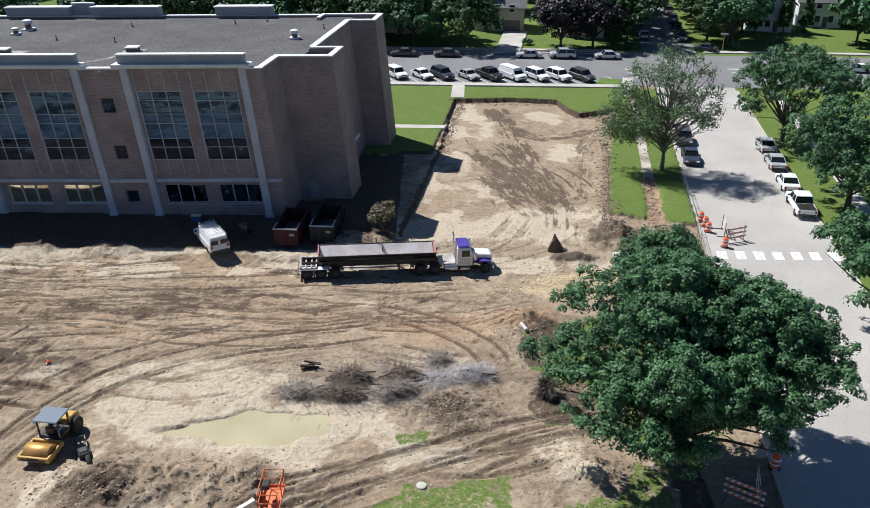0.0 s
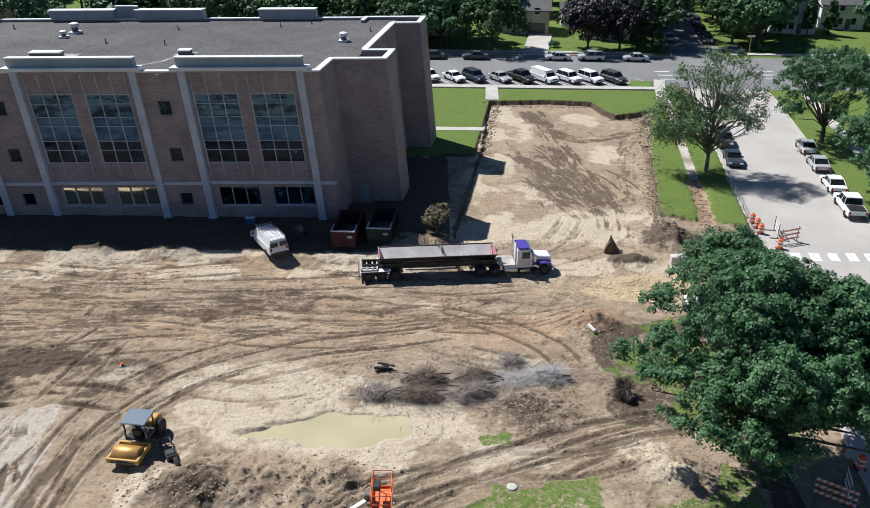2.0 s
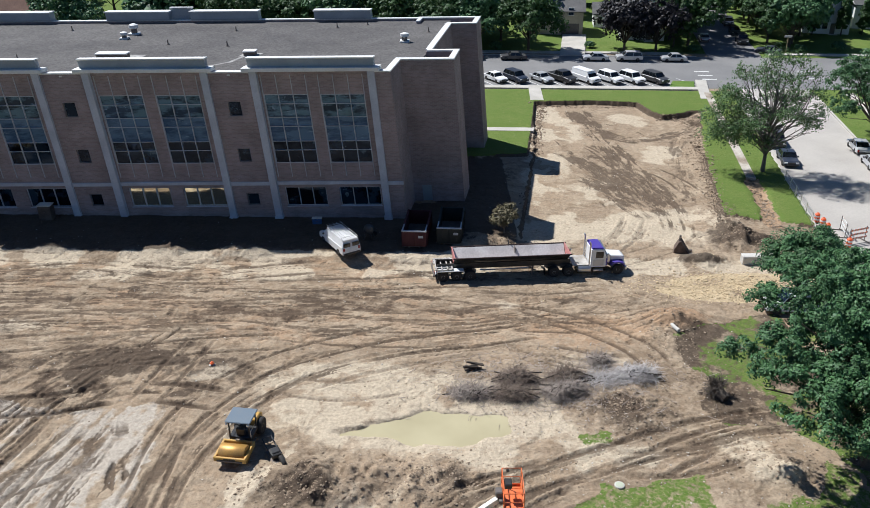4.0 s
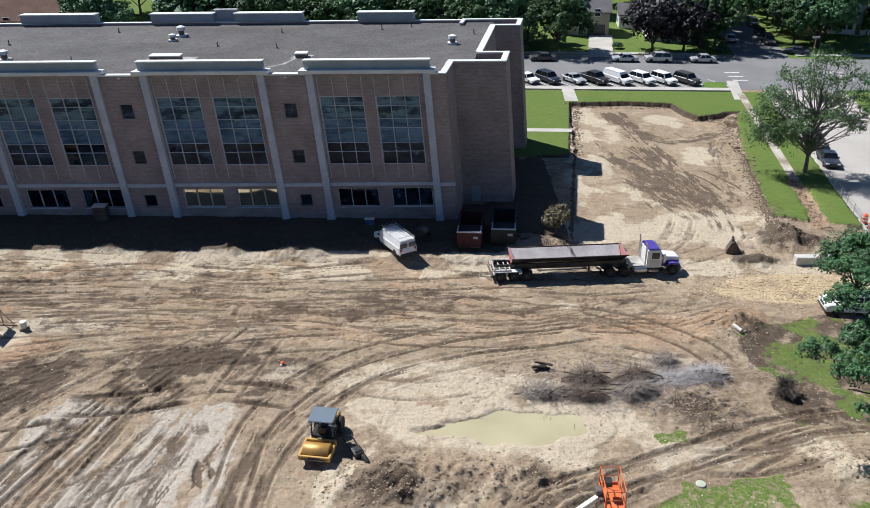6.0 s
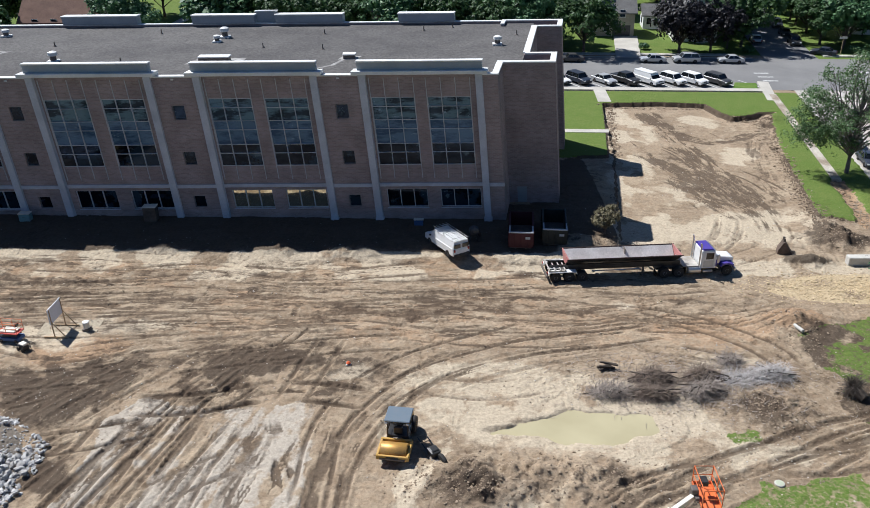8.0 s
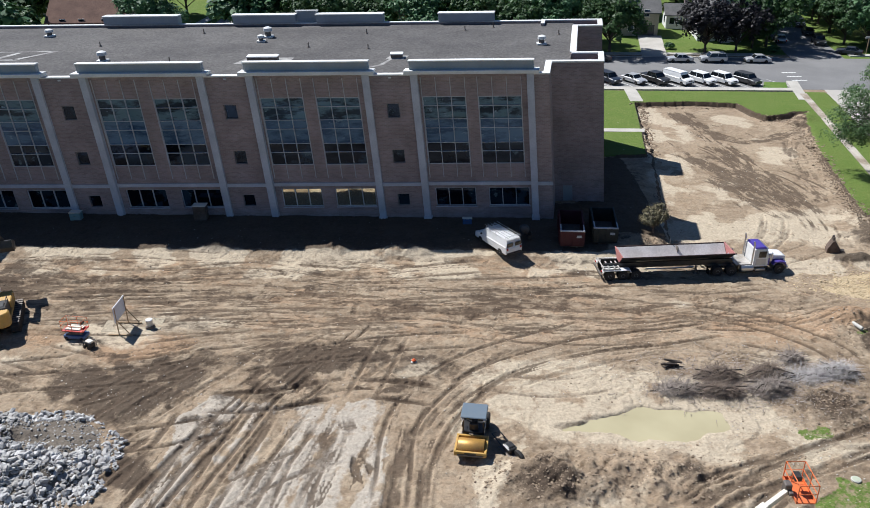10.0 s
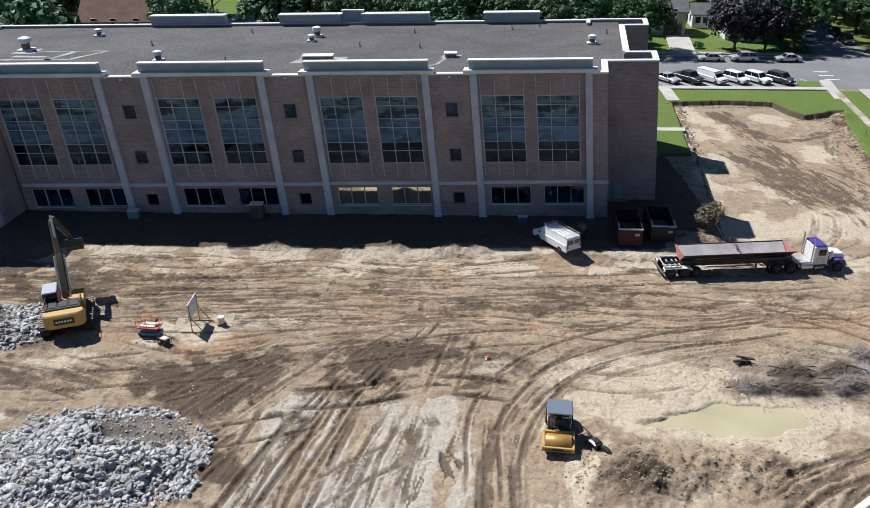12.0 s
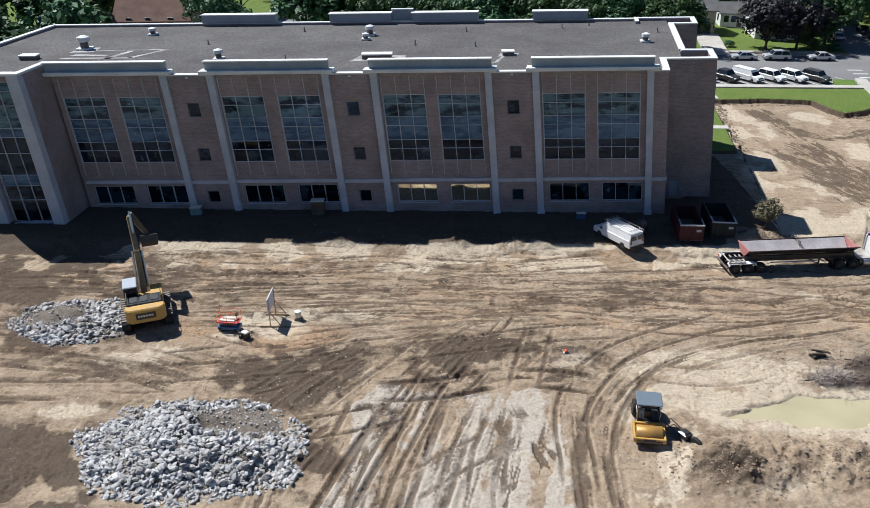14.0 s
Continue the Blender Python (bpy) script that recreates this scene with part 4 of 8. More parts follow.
def window_unit(name, u0, u1, z0, z1, depth, cols, rows, glass, label, up=0.0, down=0.0, metal=None):
    """Frame, bars and one pane a light; the upright bars run on over the brick above and below."""
    w = thing(name, "", "", None)
    w.parent = school
    w["label"] = label
    bar = 0.032
    fr = bmesh.new()
    for a, b, c, d in ((u0, u1, z1 - 0.07, z1), (u0, u1, z0, z0 + 0.07), (u0, u0 + 0.07, z0, z1), (u1 - 0.07, u1, z0, z1)):
        box(fr, a, b, depth - 0.07, depth + 0.06, c, d)
    bpart("window_frame", fr, metal or FRAME, w)
    us = [u0 + (u1 - u0) * i / cols for i in range(cols + 1)]
    for i, u in enumerate(us):
        if 0 < i < cols or up:
            bbox("mullion", (u - bar, u + bar, depth - 0.13, depth + 0.02, z0 - down, z1 + up), FRAME, w, bevel=0.008)
    for z in rows[1:-1]:
        bbox("transom", (u0, u1, depth - 0.10, depth + 0.02, z - bar, z + bar), FRAME, w, bevel=0.008)
    for a, b in zip(us, us[1:]):
        for c, d in zip(rows, rows[1:]):
            bm = bmesh.new()
            t = random.uniform(-0.012, 0.012)
            box(bm, a, b, depth + 0.02 + t, depth + 0.04 + t, c, d)
            if glass is MIRROR:     # the lights lean back a little
                for v in bm.verts:
                    v.co.y += 0.024 * (v.co.z - c)
            bpart("pane", bm, glass[rows.index(c)] if isinstance(glass, list) else glass, w)
    return w


ROWS_UP = [6.3, 7.62, 8.52, 10.0, 10.9, 12.2, 13.12]
for k, (r, wd) in enumerate(zip(RIGHT, WIDE)):
    l = r - wd
    holes = []
    for a in (l + 0.55, r - 5.07):
        holes.append((a, a + 4.15, 6.3, 13.12))
    for a in (l + 0.92, r - 4.65):
        holes.append((a, a + 4.08, 1.78, 3.75))
    bpart("wall", wall_with_holes(l, r, BASE, 15.4, 0.30, 0.75, holes), BRICK)
    for a, b, c, d in holes[:2]:
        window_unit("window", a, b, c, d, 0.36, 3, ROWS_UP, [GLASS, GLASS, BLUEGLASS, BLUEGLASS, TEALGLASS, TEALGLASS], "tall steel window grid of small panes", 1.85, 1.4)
    for a, b, c, d in holes[2:]:
        window_unit("window", a, b, c, d, 0.48, 3, [c, d], MIRROR if k == 1 else GLASS, "low three-light window" + (" mirroring the sunlit ground" if k == 1 else ""))
        bbox("window_sill", (a - 0.05, b + 0.05, 0.24, 0.42, c - 0.09, c), STONE)
    for u in ((r,) if k == 3 else (l, r)):
        pl = bmesh.new()
        box(pl, u - 0.33, u + 0.33, -0.12, 0.45, 0.3, 15.42)
        box(pl, u - 0.40, u + 0.40, -0.22, 0.45, BASE, 0.8)
        bpart("pilaster", pl, STONE, label="pale limestone pilaster")
    bbox("cornice", (l - 0.85, r + 0.85, -0.45, 0.75, 15.40, 15.74), COPING)
    bbox("parapet", (l - 0.35, r + 0.35, 0.00, 0.55, 15.74, 16.50), PANEL)
    bbox("coping", (l - 0.42, r + 0.42, -0.07, 0.62, 16.50, 16.62), COPING)
    bbox("string_course", (l + 0.33, r - 0.33, 0.16, 0.32, 4.06, 4.42), STONE)
    # plain brick between the bays
    gr = l
    gl = (RIGHT[k + 1] if k + 1 < len(RIGHT) else l - 0.6)
    if gr - gl > 1:
        hs = [(gl + 1.65, gl + 2.85, a, b) for a, b in ((11.1, 12.5), (6.5, 7.85), (1.95, 3.2))]
        bpart("wall", wall_with_holes(gl, gr, BASE, 15.2, 0.12, 0.6, hs), BRICK)
        for a, b, c, d in hs:
            window_unit("window", a, b, c, d, 0.30, 1, [c, d], GLASS, "small square window", metal=DULL)
        bbox("coping", (gl - 0.1, gr + 0.1, 0.0, 0.65, 15.2, 15.34), COPING)
        bbox("string_course", (gl + 0.33, gr - 0.33, 0.0, 0.14, 4.06, 4.42), STONE)
        bbox("roof_drain", ((gl + gr) / 2 - 0.12, (gl + gr) / 2 + 0.12, -0.03, 0.14, 14.95, 15.08), COPING)

# end of the long front, the stair block, the east wall and the rear block
bbox("wall", (0.0, 1.75, 0.10, 0.6, BASE, 15.2), BRICK)
bbox("coping", (0.3, 1.85, 0.0, 0.65, 15.2, 15.34), COPING)
bbox("string_course", (0.33, 1.85, -0.02, 0.12, 4.06, 4.42), STONE)
bbox("wall", (1.25, 1.75, 0.6, 5.0, BASE, 15.2), BRICK)
bbox("coping", (1.2, 1.85, 0.65, 4.6, 15.2, 15.34), COPING)
sd = [(2.6, 3.6, -0.2, 2.1)]
bpart("wall", wall_with_holes(1.25, 6.95, BASE, 15.15, 4.85, 5.4, sd), BRICK)
bbox("door", (2.6, 3.6, 5.0, 5.08, -0.2, 2.1), PANEL, label="grey steel service door in shade")
bbox("wall", (6.45, 6.95, 5.4, 9.0, BASE, 15.15), BRICK)
bbox("wall", (3.6, 6.45, 8.5, 9.0, 13.2, 15.15), BRICK)
bbox("wall", (3.6, 6.45, 8.5, 9.0, BASE, 13.2), BRICK)
bbox("stair_roof", (3.6, 6.45, 5.4, 8.5, 13.6, 13.8), ROOF)
for d in ((1.2, 7.02, 4.78, 5.45, 15.15, 15.30), (6.40, 7.02, 5.45, 8.5, 15.15, 15.30), (3.7, 7.02, 8.5, 9.05, 15.15, 15.30)):
    bbox("coping", d, COPING)
bbox("wall", (3.6, 4.1, 9.0, 23.0, BASE, 15.15), BRICK)
bbox("coping", (3.5, 4.2, 9.05, 23.0, 15.15, 15.30), COPING)
bbox("wall", (3.6, 7.05, 23.0, 23.5, BASE, 15.10), BRICK)
bbox("wall", (6.55, 7.05, 23.5, 26.6, BASE, 15.10), BRICK)
bbox("wall", (-0.3, 7.05, 26.6, 27.1, BASE, 15.10), BRICK)
for d in ((3.6, 7.12, 22.93, 23.55, 15.10, 15.25), (6.5, 7.12, 23.55, 26.55, 15.10, 15.25), (-0.35, 7.12, 26.55, 27.15, 15.10, 15.25), (-0.35, 0.15, 24.6, 26.55, 15.10, 15.25)):
    bbox("coping", d, COPING)
bbox("wall", (-0.3, 0.1, 24.6, 26.6, 14.8, 15.10), BRICK)
bbox("canopy", (4.1, 5.6, 12.5, 15.5, 3.6, 3.9), COPING, label="pale entrance canopy")

# roof deck and rear parapet
bbox("roof", (-73.0, 1.25, 0.75, 26.4, 14.5, ROOF_Z), ROOF, label="dark gravel-covered flat roof", bevel=0)
bbox("roof", (1.25, 3.6, 5.4, 26.4, 14.5, ROOF_Z), ROOF, label="dark gravel-covered flat roof", bevel=0)
bbox("ceiling_slab", (-73.0, 1.25, 0.75, 26.4, 14.1, 14.5), PANEL, bevel=0)
bbox("wall", (-73.5, -0.3, 26.4, 26.9, BASE, 15.1), BRICK)
bbox("coping", (-73.5, -0.35, 26.35, 26.95, 15.1, 15.22), COPING)
for a, b, top in ((-54.2, -45.0, 16.15), (-38.2, -30.5, 16.15), (-30.5, -27.9, 16.5), (-27.9, -19.7, 16.15), (-12.9, -6.1, 16.15)):
    bbox("parapet", (a, b, 26.2 if top < 16.3 else 27.0, 27.3, 15.22, top), PANEL, label="blue-grey raised rear parapet")
    bbox("coping", (a - 0.08, b + 0.08, 26.12 if top < 16.3 else 26.9, 27.38, top, top + 0.13), COPING)
bbox("wall", (-73.5, -73.0, 0.6, 26.4, BASE, 15.1), BRICK)
bbox("coping", (-73.6, -72.95, 0.7, 26.35, 15.1, 15.25), COPING)
bbox("interior_floor", (-73, 1.2, 1.2, 26.3, -0.4, -0.2), PANEL, bevel=0)
bbox("inner_wall", (-73, 1.2, 3.4, 3.6, -0.2, 14.1), PANEL, bevel=0)
for z in (4.5, 9.7):
    bbox("floor_slab", (-73, 1.2, 0.8, 3.4, z - 0.25, z), PANEL, bevel=0)

# the bay that stands forward at the west end, glazed between two broad pilasters
WF, WTOP = -3.7, 16.35
W0, W1 = -64.85, -58.15
bpart("wall", wall_with_holes(W0 + 1.3, W1 - 1.3, BASE, WTOP, WF + 0.25, WF + 0.7, [(-63.4, -59.3, 1.5, 15.7)]), BRICK)
for u in (W1, W0 + 0.5):
    bbox("wall", (u - 0.5, u, WF + 0.5, 0.75, BASE, WTOP), BRICK)
    bbox("coping", (u - 0.55, u + 0.08, WF + 0.6, 0.85, WTOP, WTOP + 0.22), COPING)
bbox("coping", (W0 - 0.05, W1 + 0.08, WF - 0.35, WF + 0.6, WTOP, WTOP + 0.22), COPING)
bbox("roof", (W0 + 0.5, W1 - 0.5, WF + 0.7, 0.75, 14.5, ROOF_Z - 0.004), ROOF)
for u in (W1 - 0.55, W0 + 0.55):
    pl = bmesh.new()
    box(pl, u - 0.55, u + 0.55, WF - 0.3, WF + 0.5, BASE, WTOP)
    bpart("pilaster", pl, STONE, label="broad pale limestone pilaster")
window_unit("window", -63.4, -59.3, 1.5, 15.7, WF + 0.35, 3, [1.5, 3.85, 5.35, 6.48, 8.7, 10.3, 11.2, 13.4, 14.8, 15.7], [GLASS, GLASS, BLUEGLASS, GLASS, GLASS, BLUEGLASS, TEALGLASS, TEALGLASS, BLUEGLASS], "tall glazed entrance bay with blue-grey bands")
bbox("window_sill", (-63.4, -59.3, WF - 0.1, WF + 0.4, 1.2, 1.5), STONE)
bpart("wall", wall_with_holes(-73.5, W0, BASE, 15.2, 0.12, 0.6, [(-71.5, -67.5, 6.3, 13.12)]), BRICK)
window_unit("window", -71.5, -67.5, 6.3, 13.12, 0.3, 3, ROWS_UP, GLASS, "tall steel window grid of small panes")
bbox("coping", (-73.5, W0 - 0.06, 0.0, 0.65, 15.2, 15.36), COPING)

# ---------------------------------------------------------------- roof things


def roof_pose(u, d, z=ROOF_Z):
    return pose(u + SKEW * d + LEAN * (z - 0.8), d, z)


def roof_vent(u, d, r, h):
    t = thing("roof_vent", "white metal roof exhaust vent with a round cap", "vent", roof_pose(u, d), "roof vents")
    part("base", rbox(-r * 1.3, r * 1.3, -r * 1.3, r * 1.3, 0, 0.18, 0.02), COPING, t)
    part("vent_pipe", lathe([(r * 0.75, 0.18), (r * 0.75, h * 0.6)], sides=14), STEEL, t, "dark vent throat")
    part("cap", lathe([(r * 0.8, h * 0.55), (r * 1.15, h * 0.62), (r * 1.1, h * 0.9), (r * 0.5, h)], sides=16), COPING, t)


for u, d, r, h in ((0.3, 14.4, 0.40, 1.0), (-31.6, 19.6, 0.45, 1.2), (-31.5, 17.1, 0.35, 0.8), (-44.8, 8.2, 0.42, 1.1), (-62.2, 13.8, 0.6, 1.5), (-58.1, 21.2, 0.4, 0.9)):
    roof_vent(u, d, r, h)


def roof_hatch(u, d, w, l, h):
    t = thing("roof_hatch", "pale flat roof hatch on a dark kerb", "hatch", roof_pose(u, d), "roof hatches")
    part("kerb", rbox(-w, w, -l, l, 0, h, 0.02), STEEL, t)
    part("lid", rbox(-w - 0.08, w + 0.08, -l - 0.08, l + 0.08, h, h + 0.14, 0.04), COPING, t)


roof_hatch(-28.0, 7.9, 1.55, 0.5, 0.42)
roof_hatch(-14.4, 8.8, 0.6, 0.45, 0.35)
roof_hatch(-65.6, 9.2, 0.9, 0.5, 0.35)


def roof_patch(outline, label, material=PATCH):
    bm = bmesh.new()
    lo = [bm.verts.new((u, d, ROOF_Z - 0.02)) for u, d in outline]
    hi = [bm.verts.new((u, d, ROOF_Z + 0.012)) for u, d in outline]
    bm.faces.new(hi)
    for i in range(len(outline)):
        bm.faces.new((hi[i], lo[i], lo[(i + 1) % len(outline)], hi[(i + 1) % len(outline)]))
    bmesh.ops.recalc_face_normals(bm, faces=bm.faces)
    bpart("roof_patch", bm, material, None, label)


roof_patch([(-30.6, 6.6), (-25.0, 6.6), (-25.2, 9.2), (-30.1, 9.2)], "pale square paving slabs round the hatch")
roof_patch([(-15.4, 8.1), (-13.5, 8.1), (-13.3, 9.6), (-15.3, 9.6)], "white membrane patch round the hatch")
roof_patch([(-15.0, 8.2), (-14.7, 8.1), (-15.1, 5.6), (-16.6, 4.0), (-16.9, 4.2), (-15.5, 5.8)], "curled white membrane strip")
for o in ([(-62.5, 9.0), (-54.5, 9.0), (-54.3, 9.5), (-62.3, 9.6)], [(-62.0, 10.4), (-58.0, 10.2), (-57.8, 10.8), (-61.8, 11.2)], [(-55.2, 9.2), (-54.6, 9.2), (-52.4, 13.2), (-52.9, 13.2)],
          [(-60.8, 12.8), (-53.0, 13.0), (-53.0, 13.25), (-60.8, 13.1)], [(-63.0, 12.0), (-60.4, 12.2), (-60.8, 14.6), (-62.8, 14.4)], [(-57.6, 9.0), (-56.8, 9.0), (-56.0, 12.6), (-56.6, 12.6)]):
    roof_patch(o, "peeling white roof membrane")
for u, d in ((-20.5, 21.0), (-9.2, 22.5), (-40.1, 22.0), (-25.2, 14.0), (-49.0, 15.5), (-18.4, 13.0), (2.0, 19.5), (-37.5, 7.5), (-6.0, 24.0)):
    t = thing("roof_pipe", "short dark vent pipe standing in the roof gravel", "pipe", roof_pose(u, d), "roof pipes")
    part("pipe", tube([(0, 0, -0.05), (0, 0, 0.55)], 0.06, 8), STEEL, t)
    part("flashing", lathe([(0.2, 0.0), (0.09, 0.16)], sides=10), STEEL, t)

# ---------------------------------------------------------------- pavements, kerbs and road paint
slab("pavement_north", strip_y(-110, 46, 51.7, 53.25), -0.3, 0.34, WALK, "pale concrete pavement along the cross street")
slab("kerb_north", strip_y(-110, 46, 53.25, 53.45), -0.3, 0.20, WALK, "pale concrete kerb", "kerb")
slab("pavement_far", strip_y(-110, 49, 77.2, 78.6), -0.3, 0.20, WALK, "pale concrete pavement along far gardens")
slab("pavement_far_east", strip_y(66, 110, 77.2, 78.6), -0.3, 0.20, WALK, "pale concrete pavement along far gardens")
slab("kerb_far", strip_y(-110, 52, 75.3, 75.55), -0.3, 0.18, WALK, "pale concrete kerb", "kerb")
slab("pavement_east_strip", strip_u(38.3, 39.4, 13.2, 50), -0.3, 0.36, surface("broken_pavement", (0.48, 0.44, 0.38), (0.26, 0.21, 0.16), 0.5, 5, 0.95, spread=0.3), "narrow concrete garden pavement beside street grass")
slab("kerb_west", strip_u(42.9, 43.15, -120, 51.0), -0.3, 0.20, WALK, "pale concrete kerb of the side street", "kerb")
slab("kerb_east", strip_u(55.45, 55.75, -120, 51.0), -0.3, 0.20, WALK, "pale concrete kerb of the side street", "kerb")
slab("pavement_east", strip_u(60.5, 62.0, -120, 51.0), -0.3, 0.14, WALK, "pale concrete pavement under street trees")
slab("path_lawn", [site(4, 29.9), site(12.9, 29.9), site(13.0, 31.3), site(4, 31.3)], -0.3, 0.34, WALK, "pale concrete path across the lawn", "path")
slab("path_stub", [(18.6, 44.8), (20.6, 44.8), (20.9, 51.7), (19.0, 51.7)], -0.3, 0.345, WALK, "broken end of a concrete path", "path")
slab("driveway", [(27.0, 75.4), (31.6, 75.4), (34.8, 94), (30.0, 94)], -0.3, 0.21, WALK, "sunlit concrete driveway up to a garage", "driveway")
slab("pavement_corner", [(44.6, 46.5), (46.2, 46.5), (48.6, 57.5), (46.9, 57.8)], -0.3, 0.345, WALK, "pale diagonal corner pavement ramp")
slab("grass_island", [(41.6, 53.5), (45.6, 53.5), (46.6, 57.3), (43.2, 57.6)], -0.3, 0.18, surface("island_turf", (0.085, 0.155, 0.022), (0.125, 0.185, 0.035), 0.5, 6, 0.95, spread=0.3), "small turf island at the end of the parking bay", "grass")


def road_bar(corners, lift=0.062):
    bm = bmesh.new()
    bm.faces.new([bm.verts.new((x, y, plane_z(x) + lift)) for x, y in corners])
    r = bmesh.ops.extrude_face_region(bm, geom=bm.faces[:])
    bmesh.ops.translate(bm, verts=[v for v in r["geom"] if isinstance(v, bmesh.types.BMVert)], vec=(0, 0, -0.02))
    bmesh.ops.recalc_face_normals(bm, faces=bm.faces)
    return bm


crossing = thing("crosswalk", "worn white painted crosswalk bars across the side street", "crosswalk", kind="structure")
for i in range(7):
    u = 43.9 + i * 1.75
    part("bar", road_bar([site(u, -6.9), site(u + 0.95, -6.9), site(u + 0.95, -5.2), site(u, -5.2)]), LINE, crossing)
crossing2 = thing("crosswalk", "white painted crosswalk bars across the cross street", "crosswalk", kind="structure")
for i in range(3):
    y = 59.0 + i * 2.6
    part("bar", road_bar([(48.4 + 0.1 * i, y), (50.9 + 0.1 * i, y), (50.9 + 0.1 * i, y + 0.45), (48.4 + 0.1 * i, y + 0.45)]), LINE, crossing2)
crossing3 = thing("crosswalk", "white painted crosswalk bars on the far side of the crossing", "crosswalk", kind="structure")
for i in range(3):
    y = 60.0 + i * 2.6
    part("bar", road_bar([(66.4 + 0.1 * i, y), (69.0 + 0.1 * i, y), (69.0 + 0.1 * i, y + 0.45), (66.4 + 0.1 * i, y + 0.45)]), LINE, crossing3)
stalls = thing("parking_lines", "white painted lines between slanted parking stalls", "road marking", kind="structure")
for i in range(11):
    x = 8.3 + i * 3.72
    part("line", road_bar([(x + 1.75, 53.6), (x + 1.90, 53.6), (x - 1.1, 59.6), (x - 1.25, 59.6)]), LINE, stalls)

# ---------------------------------------------------------------- trees


def leaf_material(name, a, b, through):
    m, nt, links, bs = nodes_of(name)
    geo = nt.new("ShaderNodeNewGeometry")
    col = ramp_mix(nt, links, geo.outputs["Random Per Island"], a, b)
    big = noise_at(nt, links, 0.7, 3, 0.6)
    hv = nt.new("ShaderNodeHueSaturation")
    mr = nt.new("ShaderNodeMapRange")
    mr.inputs[3].default_value, mr.inputs[4].default_value = 0.75, 1.25
    links.new(big, mr.inputs[0])
    links.new(mr.outputs[0], hv.inputs["Value"])
    links.new(col, hv.inputs["Color"])
    links.new(hv.outputs[0], bs.inputs["Base Color"])
    bs.inputs["Roughness"].default_value = 0.55
    bs.inputs["Specular IOR Level"].default_value = 0.32
    tr = nt.new("ShaderNodeBsdfTranslucent")
    links.new(hv.outputs[0], tr.inputs["Color"])
    mx = nt.new("ShaderNodeMixShader")
    mx.inputs[0].default_value = through
    links.new(bs.outputs[0], mx.inputs[1])
    links.new(tr.outputs[0], mx.inputs[2])
    links.new(mx.outputs[0], nt["Material Output"].inputs["Surface"])
    return m


LEAF = leaf_material("maple_leaves", (0.022, 0.075, 0.025), (0.100, 0.195, 0.074), 0.06)
LEAF_DARK = leaf_material("dark_green_leaves", (0.028, 0.066, 0.018), (0.052, 0.105, 0.026), 0.18)
LEAF_PURPLE = leaf_material("purple_leaves", (0.008, 0.008, 0.009), (0.017, 0.013, 0.015), 0.06)
LEAF_THIN = leaf_material("sparse_grey_green_leaves", (0.050, 0.125, 0.038), (0.155, 0.225, 0.090), 0.14)
BARK = surface("bark", (0.105, 0.085, 0.068), (0.060, 0.050, 0.042), 1.2, 9, 0.95, bump=0.6, depth=0.04, spread=0.25)
TWIG = surface("dry_grey_twigs", (0.38, 0.325, 0.28), (0.20, 0.165, 0.14), 0.8, 7, 0.9, spread=0.25)


